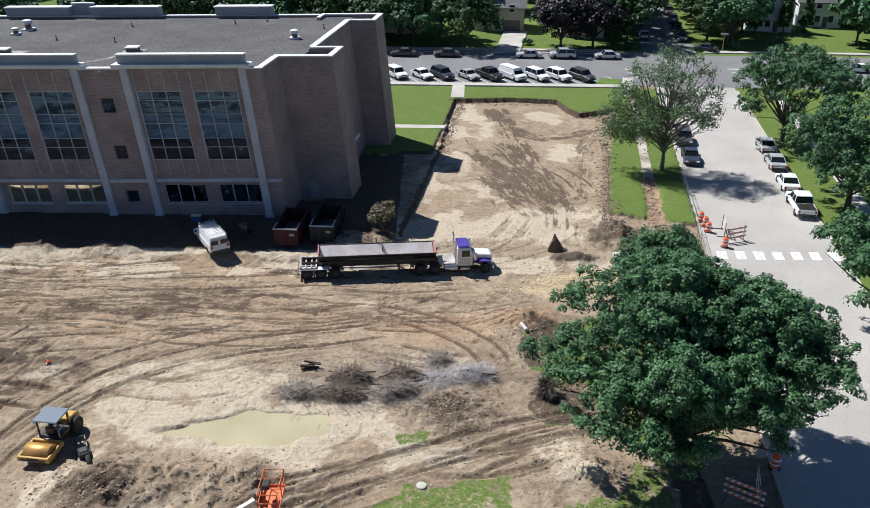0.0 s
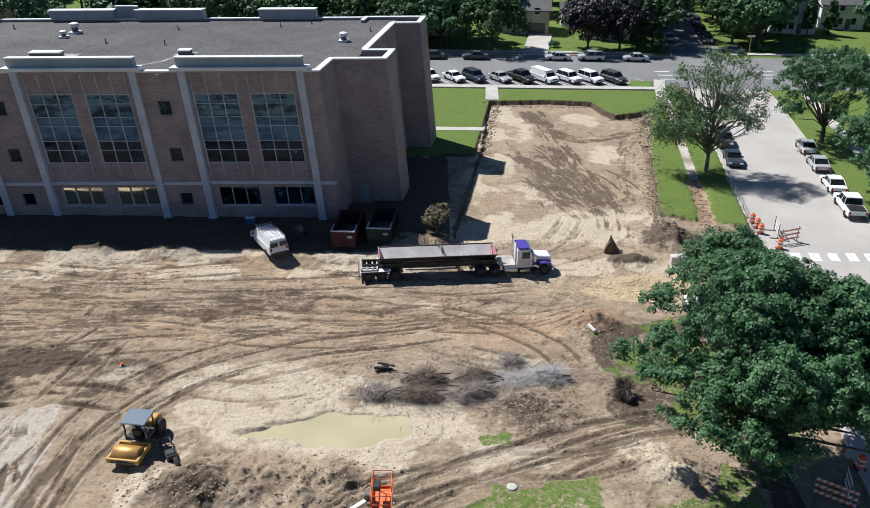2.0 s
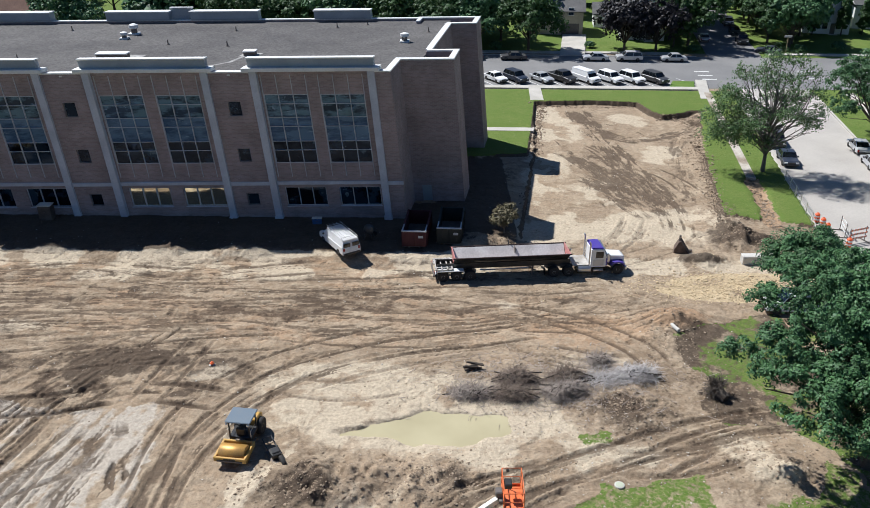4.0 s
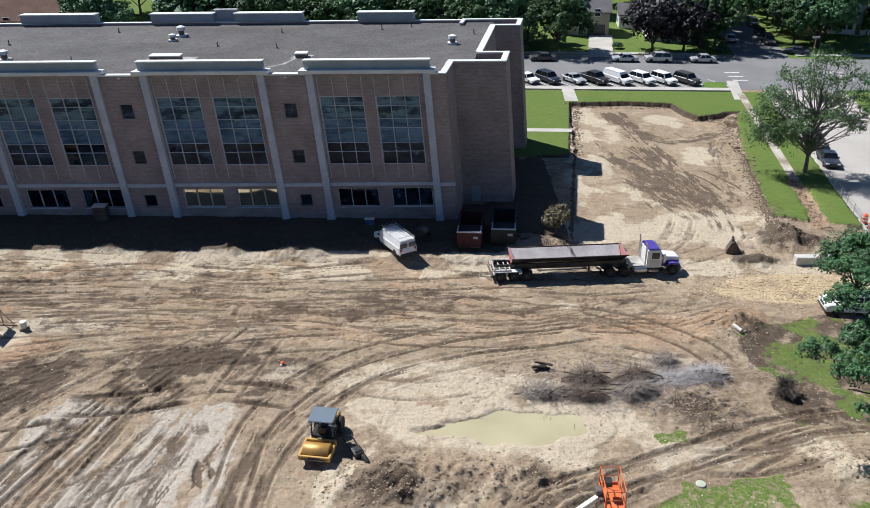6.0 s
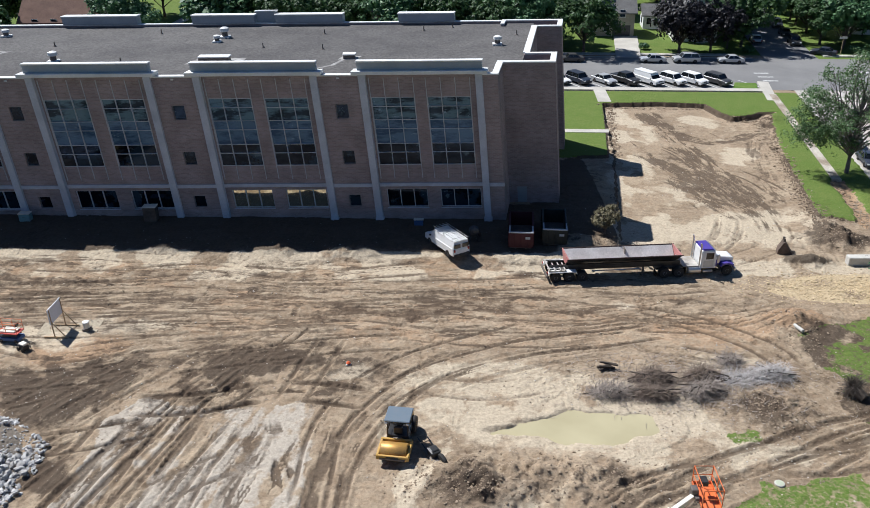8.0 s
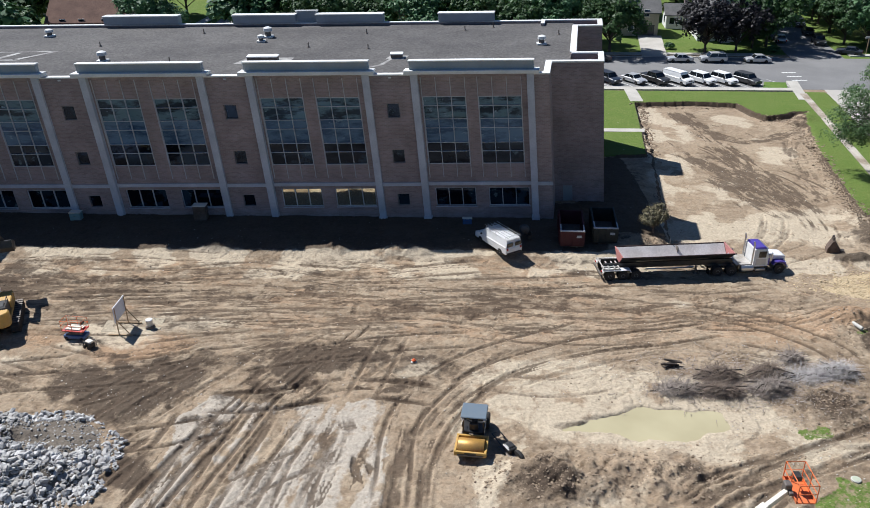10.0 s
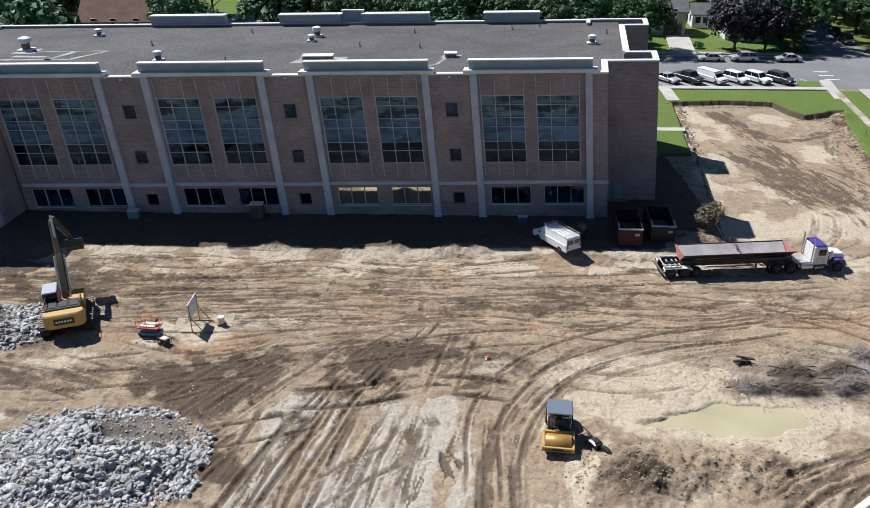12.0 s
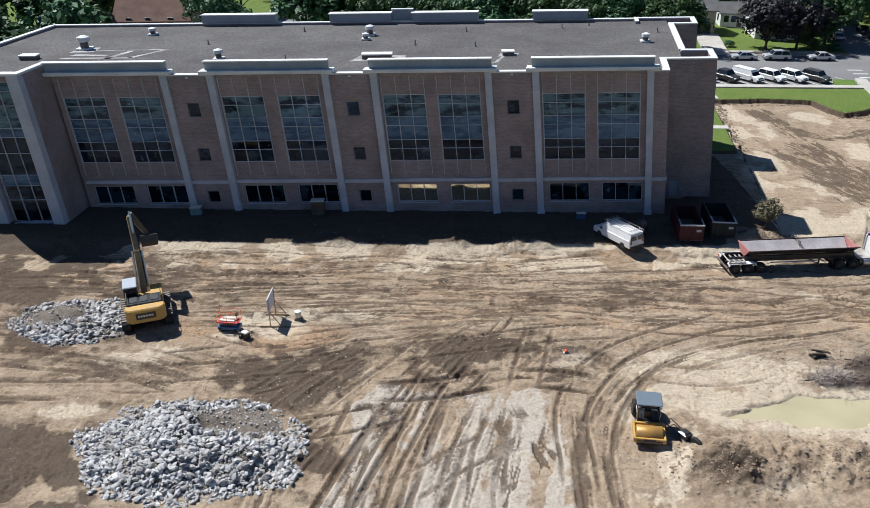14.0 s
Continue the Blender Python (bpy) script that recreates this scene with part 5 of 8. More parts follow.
def leaf_cloud(name, lobes, clumps, leaves, size, clump_r, seed, parent, material, hollow=0.55, squash=0.92, tufts=0, tuft_r=1.0):
    """A crown of small bent leaves in clumps that sit on and in a few lobes (x, y, z, rx, ry, rz)."""
    r = np.random.RandomState(seed)
    weight = np.array([l[3] * l[4] + l[3] * l[5] for l in lobes], float)
    pick = r.choice(len(lobes), clumps, p=weight / weight.sum())
    L = np.array(lobes, float)[pick]
    d = r.normal(size=(clumps, 3))
    d[:, 2] = np.where(d[:, 2] < -0.35, -d[:, 2] * 0.6, d[:, 2])
    d /= np.linalg.norm(d, axis=1)[:, None]
    rad = hollow + (1 - hollow) * r.rand(clumps) ** 0.45
    rad *= 0.86 + 0.28 * r.rand(clumps)
    c = L[:, :3] + d * L[:, 3:] * rad[:, None]
    if tufts:       # clumps gather on rounded tufts, with dark gaps between them
        pick2 = r.choice(tufts, clumps)
        g = r.normal(size=(clumps, 3))
        g[:, 2] = np.where(g[:, 2] < -0.3, -g[:, 2], g[:, 2])
        g /= np.linalg.norm(g, axis=1)[:, None]
        tr = tuft_r * (0.65 + 0.7 * r.rand(tufts))
        c = c[:tufts][pick2] + g * (tr[pick2] * (0.45 + 0.55 * r.rand(clumps) ** 0.5))[:, None]
        d = 0.4 * d[:tufts][pick2] + g
        d /= np.linalg.norm(d, axis=1)[:, None]
    cr = clump_r * (0.6 + 0.8 * r.rand(clumps))
    n = clumps * leaves
    e = r.normal(size=(n, 3))
    e /= np.linalg.norm(e, axis=1)[:, None]
    e[:, 2] = np.where(e[:, 2] < -0.55, -e[:, 2], e[:, 2])
    e *= (0.45 + 0.55 * r.rand(n) ** 0.5)[:, None]
    e[:, 2] *= squash
    centre = np.repeat(c, leaves, 0) + e * np.repeat(cr, leaves)[:, None]
    up = np.repeat(d, leaves, 0) * 0.35 + e * 1.3 + np.array([0, 0, 0.35]) + r.normal(size=(n, 3)) * 0.40
    up /= np.linalg.norm(up, axis=1)[:, None]
    a = np.cross(up, r.normal(size=(n, 3)))
    a /= np.linalg.norm(a, axis=1)[:, None]
    b = np.cross(up, a)
    s = size * (0.6 + 0.8 * r.rand(n))[:, None]
    tip, tail = centre + a * s - up * s * 0.25, centre - a * s
    lft, rgt = centre + b * s * 0.55 - up * s * 0.12, centre - b * s * 0.55 - up * s * 0.12
    co = np.stack([tail, lft, tip, rgt], 1).reshape(-1, 3)
    me = bpy.data.meshes.new(name)
    me.vertices.add(4 * n)
    me.vertices.foreach_set("co", co.ravel().astype(np.float32))
    me.loops.add(4 * n)
    me.loops.foreach_set("vertex_index", np.arange(4 * n, dtype=np.int32))
    me.polygons.add(n)
    me.polygons.foreach_set("loop_start", np.arange(0, 4 * n, 4, dtype=np.int32))
    me.update(calc_edges=True)
    me.materials.append(material)
    ob = new(name, me)
    ob.parent = parent
    return ob


def tree(label, x, y, lobes, trunk_r, clumps, leaves, size, clump_r, material, seed, hollow=0.55, fork=0.3, name="tree", bark=None, twigs=0, m=None, tufts=0, tuft_r=1.0):
    """Trunk and limbs up into each lobe, with the crown; heights are over the root."""
    r = random.Random(seed)
    t = thing(name, label, "tree", m if m is not None else pose(x, y, gh(x, y) - 0.1))
    top = max(l[2] for l in lobes)
    forkz = top * fork
    trunk = tube([(0, 0, -0.2), (0.03 * trunk_r, 0, forkz * 0.5), (0, 0.1 * trunk_r, forkz), (0, 0, forkz + (top - forkz) * 0.5)], trunk_r, 10, 0.55)
    part("trunk", trunk, bark or BARK, t)
    bits = []
    for l in lobes:
        for k in range(3 + twigs):
            end = Vector((l[0], l[1], l[2])) + Vector((r.uniform(-0.7, 0.7) * l[3], r.uniform(-0.7, 0.7) * l[4], r.uniform(-0.4, 0.75) * l[5]))
            s = Vector((0, 0, forkz * r.uniform(0.85, 3.4 if twigs == 1 else 1.5)))
            mid = s.lerp(end, 0.5) + Vector((r.uniform(-1, 1), r.uniform(-1, 1), r.uniform(0, 1))) * 0.12 * (end - s).length
            bits.append(tube([s, s.lerp(mid, 0.5), mid, mid.lerp(end, 0.55), end], trunk_r * r.uniform(0.22, 0.42), 6, 0.18))
            for q in range(3 if twigs > 0 else 1):
                f = mid.lerp(end, r.uniform(0.1, 0.9))
                e2 = f + Vector((r.uniform(-1, 1) * l[3], r.uniform(-1, 1) * l[4], r.uniform(-0.2, 1) * l[5])) * 0.45
                bits.append(tube([f, f.lerp(e2, 0.5) + Vector((0, 0, 0.12)), e2], trunk_r * r.uniform(0.06, 0.13), 5, 0.25))
    part("branch_frame", join(*bits), bark or BARK, t)
    leaf_cloud("crown", lobes, clumps, leaves, size, clump_r, seed, t, material, hollow, 0.92, tufts, tuft_r)
    return t


def ring_lobes(h, r, rz, n, seed, k=0.62, lr=0.55):
    """Lobes of a broad crown: one in the middle and a ring of smaller ones."""
    q = random.Random(seed)
    out = [(0, 0, h, r * 0.72, r * 0.72, rz)]
    for i in range(n):
        a = (i + q.uniform(-0.3, 0.3)) * math.tau / n
        s = q.uniform(0.8, 1.15)
        out.append((math.cos(a) * r * k, math.sin(a) * r * k, h + q.uniform(-0.45, 0.30) * rz, r * lr * s, r * lr * s, rz * 0.58 * s))
    return out


BIG = [(-1.3, 0.6, 8.2, 5.8, 5.2, 4.4), (-8.0, 0.5, 8.0, 2.5, 2.7, 2.4), (-5.6, -3.3, 6.6, 2.9, 2.6, 2.5), (-4.8, 3.0, 10.3, 3.4, 3.4, 2.7), (-0.6, 3.6, 11.0, 3.8, 3.6, 2.7), (3.4, 2.4, 10.0, 3.5, 3.5, 2.8), (6.0, 0.4, 8.0, 2.9, 3.0, 2.6),
       (7.7, 2.8, 7.4, 1.9, 2.1, 1.8), (-4.0, -5.0, 5.6, 2.1, 1.9, 2.0), (-0.5, -5.2, 5.4, 1.4, 1.3, 1.3), (2.4, -4.0, 8.0, 2.1, 1.9, 1.8), (5.0, -2.0, 7.0, 2.4, 2.3, 2.1), (-2.0, -3.4, 8.6, 2.8, 2.2, 2.3), (5.6, 1.4, 9.6, 3.2, 3.2, 2.5), (7.2, -0.8, 8.0, 2.8, 2.8, 2.5), (4.0, -2.0, 5.0, 2.6, 2.4, 1.8), (6.2, 4.6, 8.6, 2.9, 2.9, 2.5), (8.2, 4.2, 7.2, 2.4, 2.4, 2.1), (3.4, 6.2, 8.8, 2.9, 2.8, 2.4), (0, 0, 6.0, 5.0, 4.4, 2.6), (-2.0, 1.0, 8.6, 3.4, 3.2, 2.4), (2.5, 0.5, 8.0, 3.2, 3.0, 2.4)]
BIG = [(0.86 * x - 0.1, 0.90 * y, 0.95 * z - 0.3, 0.84 * a, 0.86 * b, 0.88 * c) for x, y, z, a, b, c in BIG]
tree("tall broad green maple tree beside the side street", 31.6, -35.2, BIG, 0.50, 3900, 72, 0.092, 0.42, LEAF, 11, 0.56, 0.25, tufts=470, tuft_r=0.95)
tree("small bushy green tree behind a larger maple", 34.8, -15.6, ring_lobes(4.4, 3.2, 2.7, 6, 2), 0.22, 330, 90, 0.10, 0.55, LEAF, 12, 0.6, 0.3)
# plumes of leaves with bare limbs between them, fuller and lower on the west side
THIN = [(-5.6, 0.5, 4.0, 1.9, 1.6, 1.2), (-4.0, -1.0, 5.4, 2.0, 1.8, 1.4), (-6.0, 0.3, 6.4, 1.6, 1.6, 1.5), (-3.0, 0.0, 3.8, 1.7, 1.5, 1.2), (-4.8, 0.5, 8.4, 1.7, 1.6, 1.5), (-2.6, -0.8, 7.0, 1.8, 1.6, 1.5), (-3.4, 0.8, 10.8, 1.2, 1.2, 1.7),
        (-0.8, 0.0, 13.0, 1.2, 1.2, 1.7), (1.8, 0.3, 12.6, 1.0, 1.1, 1.4), (-1.2, 0.5, 10.2, 1.4, 1.4, 1.4), (3.6, 0.0, 11.0, 1.0, 1.0, 1.2), (4.8, 0.5, 8.8, 1.1, 1.0, 1.2), (5.2, 0.0, 6.8, 1.1, 1.0, 1.5), (4.0, -0.6, 5.4, 1.0, 0.9, 1.2), (0.2, -0.5, 3.4, 1.2, 1.1, 1.5),
        (1.4, 0.0, 8.4, 1.3, 1.2, 1.3), (2.6, 0.3, 6.6, 1.1, 1.0, 1.1), (-5.2, -0.2, 5.0, 1.8, 1.6, 1.2),
        (1.0, 3.2, 8.0, 1.3, 1.2, 1.2), (-2.2, 3.4, 6.6, 1.6, 1.4, 1.3), (3.4, 2.8, 7.6, 1.2, 1.2, 1.2), (0.6, -3.2, 7.4, 1.2, 1.2, 1.2), (-3.0, -3.0, 6.0, 1.4, 1.3, 1.2), (3.2, -2.6, 6.6, 1.2, 1.1, 1.1), (0.2, 3.0, 11.0, 1.1, 1.1, 1.3), (0.4, -2.2, 11.0, 1.1, 1.1, 1.3), (-4.2, 3.0, 8.4, 1.3, 1.2, 1.2)]
tree("half-bare tree with grey branches and thin leaves", 43.0, 15.6, [(a, b, c, 1.3 * d, 1.3 * e, 1.25 * f) for a, b, c, d, e, f in THIN], 0.27, 1750, 14, 0.105, 0.52, LEAF_THIN, 13, 0.12, 0.17, twigs=1, bark=surface("grey_bark", (0.19, 0.17, 0.15), (0.11, 0.098, 0.085), 1.0, 8, 0.95, spread=0.2))
for (x, y, h, r, rz, s, c) in ((61.6, 27.5, 7.2, 6.9, 5.4, 21, 430), (60.0, 5.0, 6.6, 6.4, 5.2, 22, 420), (53.2, -20.5, 6.2, 7.2, 4.8, 23, 480), (71, 16, 7, 6, 5, 24, 200)):
    tree("full green street tree on the grass verge", x, y, ring_lobes(h, r, rz, 8, s), 0.35, int(c * 2.2), 50, 0.13, 0.50, LEAF, s, 0.60, 0.26, tufts=int(c / 2.2), tuft_r=1.0)

# ---------------------------------------------------------------- road vehicles
RIM = paint("grey_wheel_rim", (0.42, 0.42, 0.43), 0.35, 0.7, 0.2)
RED_LAMP = paint("red_lamp", (0.35, 0.015, 0.012), 0.2, dirt=0.05)
LAMP = paint("clear_lamp", (0.75, 0.75, 0.72), 0.15, dirt=0.05)


def wheel(parent, x, y, r, w, name="wheel", rim=None):
    """A wheel whose axle runs along y, standing on z = 0 of its thing."""
    h = w / 2
    wl = new(name)
    wl.parent = parent
    wl.location = (x, y, r)
    part("tyre", lathe([(r * 0.60, -h), (r * 0.92, -h), (r, -h * 0.6), (r, h * 0.6), (r * 0.92, h), (r * 0.60, h)], axis="y", sides=18), DARK, wl)
    part("rim", lathe([(r * 0.60, -h * 0.8), (r * 0.30, -h * 1.02), (r * 0.30, h * 1.02), (r * 0.60, h * 0.8)], axis="y", sides=14), rim or RIM, wl)
    return wl


# side outlines: length, width, (hood, screen foot, roof front, roof rear, rear glass foot, tail), heights
KINDS = {
    "sedan": dict(l=4.6, w=1.80, r=0.33, sill=0.28, hood=0.86, deck=0.92, roof=1.42, xs=(0.98, 0.42, -0.85, -1.55), ax=(1.38, -1.30)),
    "suv": dict(l=4.7, w=1.90, r=0.37, sill=0.34, hood=1.02, deck=1.08, roof=1.74, xs=(1.15, 0.62, -1.85, -2.20), ax=(1.42, -1.38)),
    "pickup": dict(l=5.6, w=1.98, r=0.40, sill=0.42, hood=1.12, deck=1.12, roof=1.84, xs=(1.35, 0.78, -0.75, -1.0), ax=(1.78, -1.72)),
    "van": dict(l=5.4, w=1.98, r=0.37, sill=0.34, hood=1.10, deck=1.22, roof=1.98, xs=(1.75, 1.05, -2.55, -2.65), ax=(1.70, -1.65)),
}


def car(kind, colour, label, m, group="", rack=False, name=None):
    k = KINDS[kind]
    l, w, hw = k["l"] / 2, k["w"], k["w"] / 2
    t = thing(name or {"sedan": "car", "suv": "suv", "pickup": "pickup_truck", "van": "van"}[kind], label, {"pickup": "truck", "van": "van"}.get(kind, "car"), m, group)
    a, b, c, d = k["xs"]
    s, hood, deck, roof = k["sill"], k["hood"], k["deck"], k["roof"]
    body = prism([(-l + 0.05, s), (l - 0.05, s), (l, s + 0.25), (l - 0.06, hood - 0.18), (l - 0.35, hood - 0.04), (a, hood + 0.04), (d, deck), (-l + 0.10, deck - 0.03), (-l, deck - 0.22), (-l, s + 0.2)], -hw, hw, "y", 0.06)
    part("body", body, colour, t)
    cab = bmesh.new()
    tw = hw * 0.80
    lo = [(a - 0.02, -hw * 0.95, hood), (a - 0.02, hw * 0.95, hood), (d + 0.02, hw * 0.95, deck - 0.02), (d + 0.02, -hw * 0.95, deck - 0.02)]
    hi = [(b, -tw, roof - 0.06), (b, tw, roof - 0.06), (c, tw, roof - 0.06), (c, -tw, roof - 0.06)]
    vl, vh = [cab.verts.new(p) for p in lo], [cab.verts.new(p) for p in hi]
    cab.faces.new(vh)
    for i in range(4):
        cab.faces.new((vl[i], vl[(i + 1) % 4], vh[(i + 1) % 4], vh[i]))
    bmesh.ops.recalc_face_normals(cab, faces=cab.faces)
    part("glazing", cab, colour if kind == "van" else CARGLASS, t, "" if kind == "van" else "dark tinted glass")
    if kind == "van":
        ws = bmesh.new()
        ws.faces.new([ws.verts.new(p) for p in ((a + 0.01, -hw * 0.85, hood + 0.05), (a + 0.01, hw * 0.85, hood + 0.05), (b + 0.05, tw * 0.95, roof - 0.16), (b + 0.05, -tw * 0.95, roof - 0.16))])
        bmesh.ops.solidify(ws, geom=ws.faces[:], thickness=-0.03)
        part("windscreen", ws, CARGLASS, t, "dark glass")
        for sgn in (-1, 1):
            part("side_window", moved(rbox(0.45, 1.30, -0.02, 0.02, hood + 0.10, roof - 0.42, 0.01), pose(0, sgn * hw * 0.915, 0, sgn * 11)), CARGLASS, t)
            part("rear_window", rbox(-l - 0.005, -l + 0.06, sgn * 0.48 - 0.36, sgn * 0.48 + 0.36, deck - 0.02, roof - 0.35, 0.01), CARGLASS, t)
    part("roof", rbox(c - 0.06, b + 0.06, -tw - 0.03, tw + 0.03, roof - 0.08, roof, 0.04, 2), colour, t)
    if kind != "van":
        for sgn in (-1, 1):
            for (x0, z0, y0), (x1, z1, y1) in (((a, hood, hw * 0.95), (b, roof - 0.05, tw)), ((d, deck, hw * 0.95), (c, roof - 0.05, tw)), (((a + d) / 2, deck, hw * 0.955), ((b + c) / 2, roof - 0.05, tw + 0.005))):
                part("pillar", tube([(x0, sgn * y0, z0), (x1, sgn * y1, z1)], 0.045, 6), colour, t)
    if kind == "pickup":
        bed_ = bmesh.new()
        box(bed_, -l + 0.12, d - 0.12, -hw + 0.14, hw - 0.14, deck - 0.02, deck + 0.015)
        part("load_bed", bed_, BLACK, t, "dark open load bed")
    for x in k["ax"]:
        for sgn in (-1, 1):
            wheel(t, x, sgn * (hw - 0.10), k["r"], 0.22)
    for sgn in (-1, 1):
        part("headlight", rbox(l - 0.14, l + 0.01, sgn * hw * 0.72 - 0.19, sgn * hw * 0.72 + 0.19, hood - 0.34, hood - 0.16, 0.03), LAMP, t)
        part("tail_light", rbox(-l - 0.012, -l + 0.08, sgn * hw * 0.82 - 0.11, sgn * hw * 0.82 + 0.11, deck - 0.42, deck - 0.12, 0.02), RED_LAMP, t)
        part("mirror", rbox(a - 0.42, a - 0.22, sgn * (hw + 0.10) - 0.09, sgn * (hw + 0.10) + 0.09, hood + 0.02, hood + 0.18, 0.03), BLACK, t)
    part("bumper", rbox(l - 0.10, l + 0.05, -hw * 0.9, hw * 0.9, s + 0.02, s + 0.2, 0.04), BLACK, t, "black plastic bumper")
    part("bumper", rbox(-l - 0.05, -l + 0.10, -hw * 0.9, hw * 0.9, s + 0.04, s + 0.22, 0.04), BLACK, t, "black plastic bumper")
    part("grille", rbox(l - 0.07, l + 0.012, -hw * 0.42, hw * 0.42, hood - 0.36, hood - 0.18, 0.02), BLACK, t)
    part("number_plate", rbox(-l - 0.02, -l, -0.26, 0.26, s + 0.26, s + 0.38, 0.005), LAMP, t)
    if rack:
        for x in (0.9, -0.7, -2.3):
            part("rack_bar", tube([(x, -tw - 0.05, roof), (x, -tw - 0.05, roof + 0.22), (x, tw + 0.05, roof + 0.22), (x, tw + 0.05, roof)], 0.03, 6), CHROME, t)
        for y in (-0.75, -0.35, 0.05, 0.45, 0.75):
            part("rack_rail", tube([(1.3, y, roof + 0.25), (-2.7, y, roof + 0.25)], 0.028, 6), CHROME, t)
        for x in np.arange(-2.4, 1.2, 0.33):
            part("ladder_rung", tube([(x, -0.35, roof + 0.27), (x, 0.05, roof + 0.27)], 0.022, 5), CHROME, t)
    return t


def on_road(x, y, turn, lift=0.055):
    return pose(x, y, float(plane_z(x)) + lift, 0, 1.03 * math.cos(radians(turn)), turn)


NAVY = paint("dark_blue_paint", (0.022, 0.032, 0.055), dirt=0.10)
GREY = paint("dark_grey_paint", (0.05, 0.052, 0.056), dirt=0.10)
SILVER = paint("silver_paint", (0.52, 0.53, 0.54), 0.3, 0.3, 0.1)
ROW = [("suv", WHITE, "white"), ("sedan", WHITE, "white"), ("suv", NAVY, "dark blue"), ("sedan", SILVER, "silver white"), ("pickup", BLACK, "black"), ("van", WHITE, "white"), ("suv", WHITE, "white"), ("suv", WHITE, "white"), ("suv", GREY, "dark grey")]
for (kind, col, word), x in zip(ROW, (10.4, 14.6, 17.9, 22.1, 25.5, 29.3, 33.3, 36.8, 40.6)):
    car(kind, col, f"{word} {kind} parked slantwise in a stall at the kerb", on_road(x - 0.5, 57.0, -57), "cars in the slanted parking row")
for kind, col, word, x, turn in (("sedan", SILVER, "silver", 32.9, 180), ("suv", SILVER, "pale grey", 38.9, 180), ("sedan", GREY, "dark grey", 18.2, 180), ("sedan", GREY, "dark", 10.5, 180), ("sedan", SILVER, "silver", 46.9, 180)):
    car(kind, col, f"{word} {kind} parked along the far kerb under trees", on_road(x, 71.9, turn), "cars along the far kerb")
D = 90 - math.degrees(math.atan(SKEW))
for kind, col, word, u, v, turn in (("sedan", NAVY, "dark blue", 44.4, 19.6, -90), ("suv", GREY, "dark grey", 44.3, 26.4, -90), ("sedan", SILVER, "silver", 54.5, 24.2, 90), ("sedan", SILVER, "silver", 54.4, 18.2, 90), ("sedan", WHITE, "white", 54.4, 11.5, 90), ("pickup", WHITE, "white", 54.3, 5.0, 90)):
    car(kind, col, f"{word} {kind} parked along the side street", on_road(*site(u, v), turn - (90 - D)), "cars along the side street")
for kind, col, word, u, v, turn in (("suv", GREY, "dark", 50.8, 88, -90), ("sedan", BLACK, "black", 50.9, 97, -90), ("suv", NAVY, "dark blue", 51.0, 106, -90), ("sedan", SILVER, "silver", 43.6, 90, 90), ("suv", GREY, "dark", 51, 116, -90), ("sedan", WHITE, "white", 43.6, 104, 90), ("sedan", GREY, "dark grey", 51, 127, -90)):
    car(kind, col, f"{word} {kind} parked in the shaded far street", on_road(*site(u, v), turn - (90 - D)), "cars in the far street")
car("sedan", NAVY, "dark blue sedan at the street corner", on_road(66.5, 79.0, 150), "cars in the far street")
car("sedan", WHITE, "white sedan in a driveway behind street trees", on_road(88.5, 64.5, 170, 0.1))
vx, vy = -4.2, -6.3
car("van", WHITE, "white work van with ladder rack parked half in shade", pose(vx, vy, gh(vx, vy) + 0.02, 0, 0, 122) @ Matrix.Diagonal((0.95, 0.92, 0.88, 1)), rack=True, name="work_van")

# ---------------------------------------------------------------- tractor and dump trailer
PURPLE = paint("purple_paint", (0.07, 0.045, 0.30), 0.3, dirt=0.08)
RUST = surface("rust_red_trailer_paint", (0.047, 0.027, 0.025), (0.034, 0.023, 0.022), 0.9, 8, 0.7, 0.1, spread=0.2)
DUSTY = surface("dusty_white_paint", (0.46, 0.44, 0.41), (0.30, 0.27, 0.23), 1.4, 9, 0.7, spread=0.15)
TUBIN = surface("scoured_steel", (0.62, 0.58, 0.56), (0.48, 0.44, 0.42), 0.6, 6, 0.6, 0.15, spread=0.15)


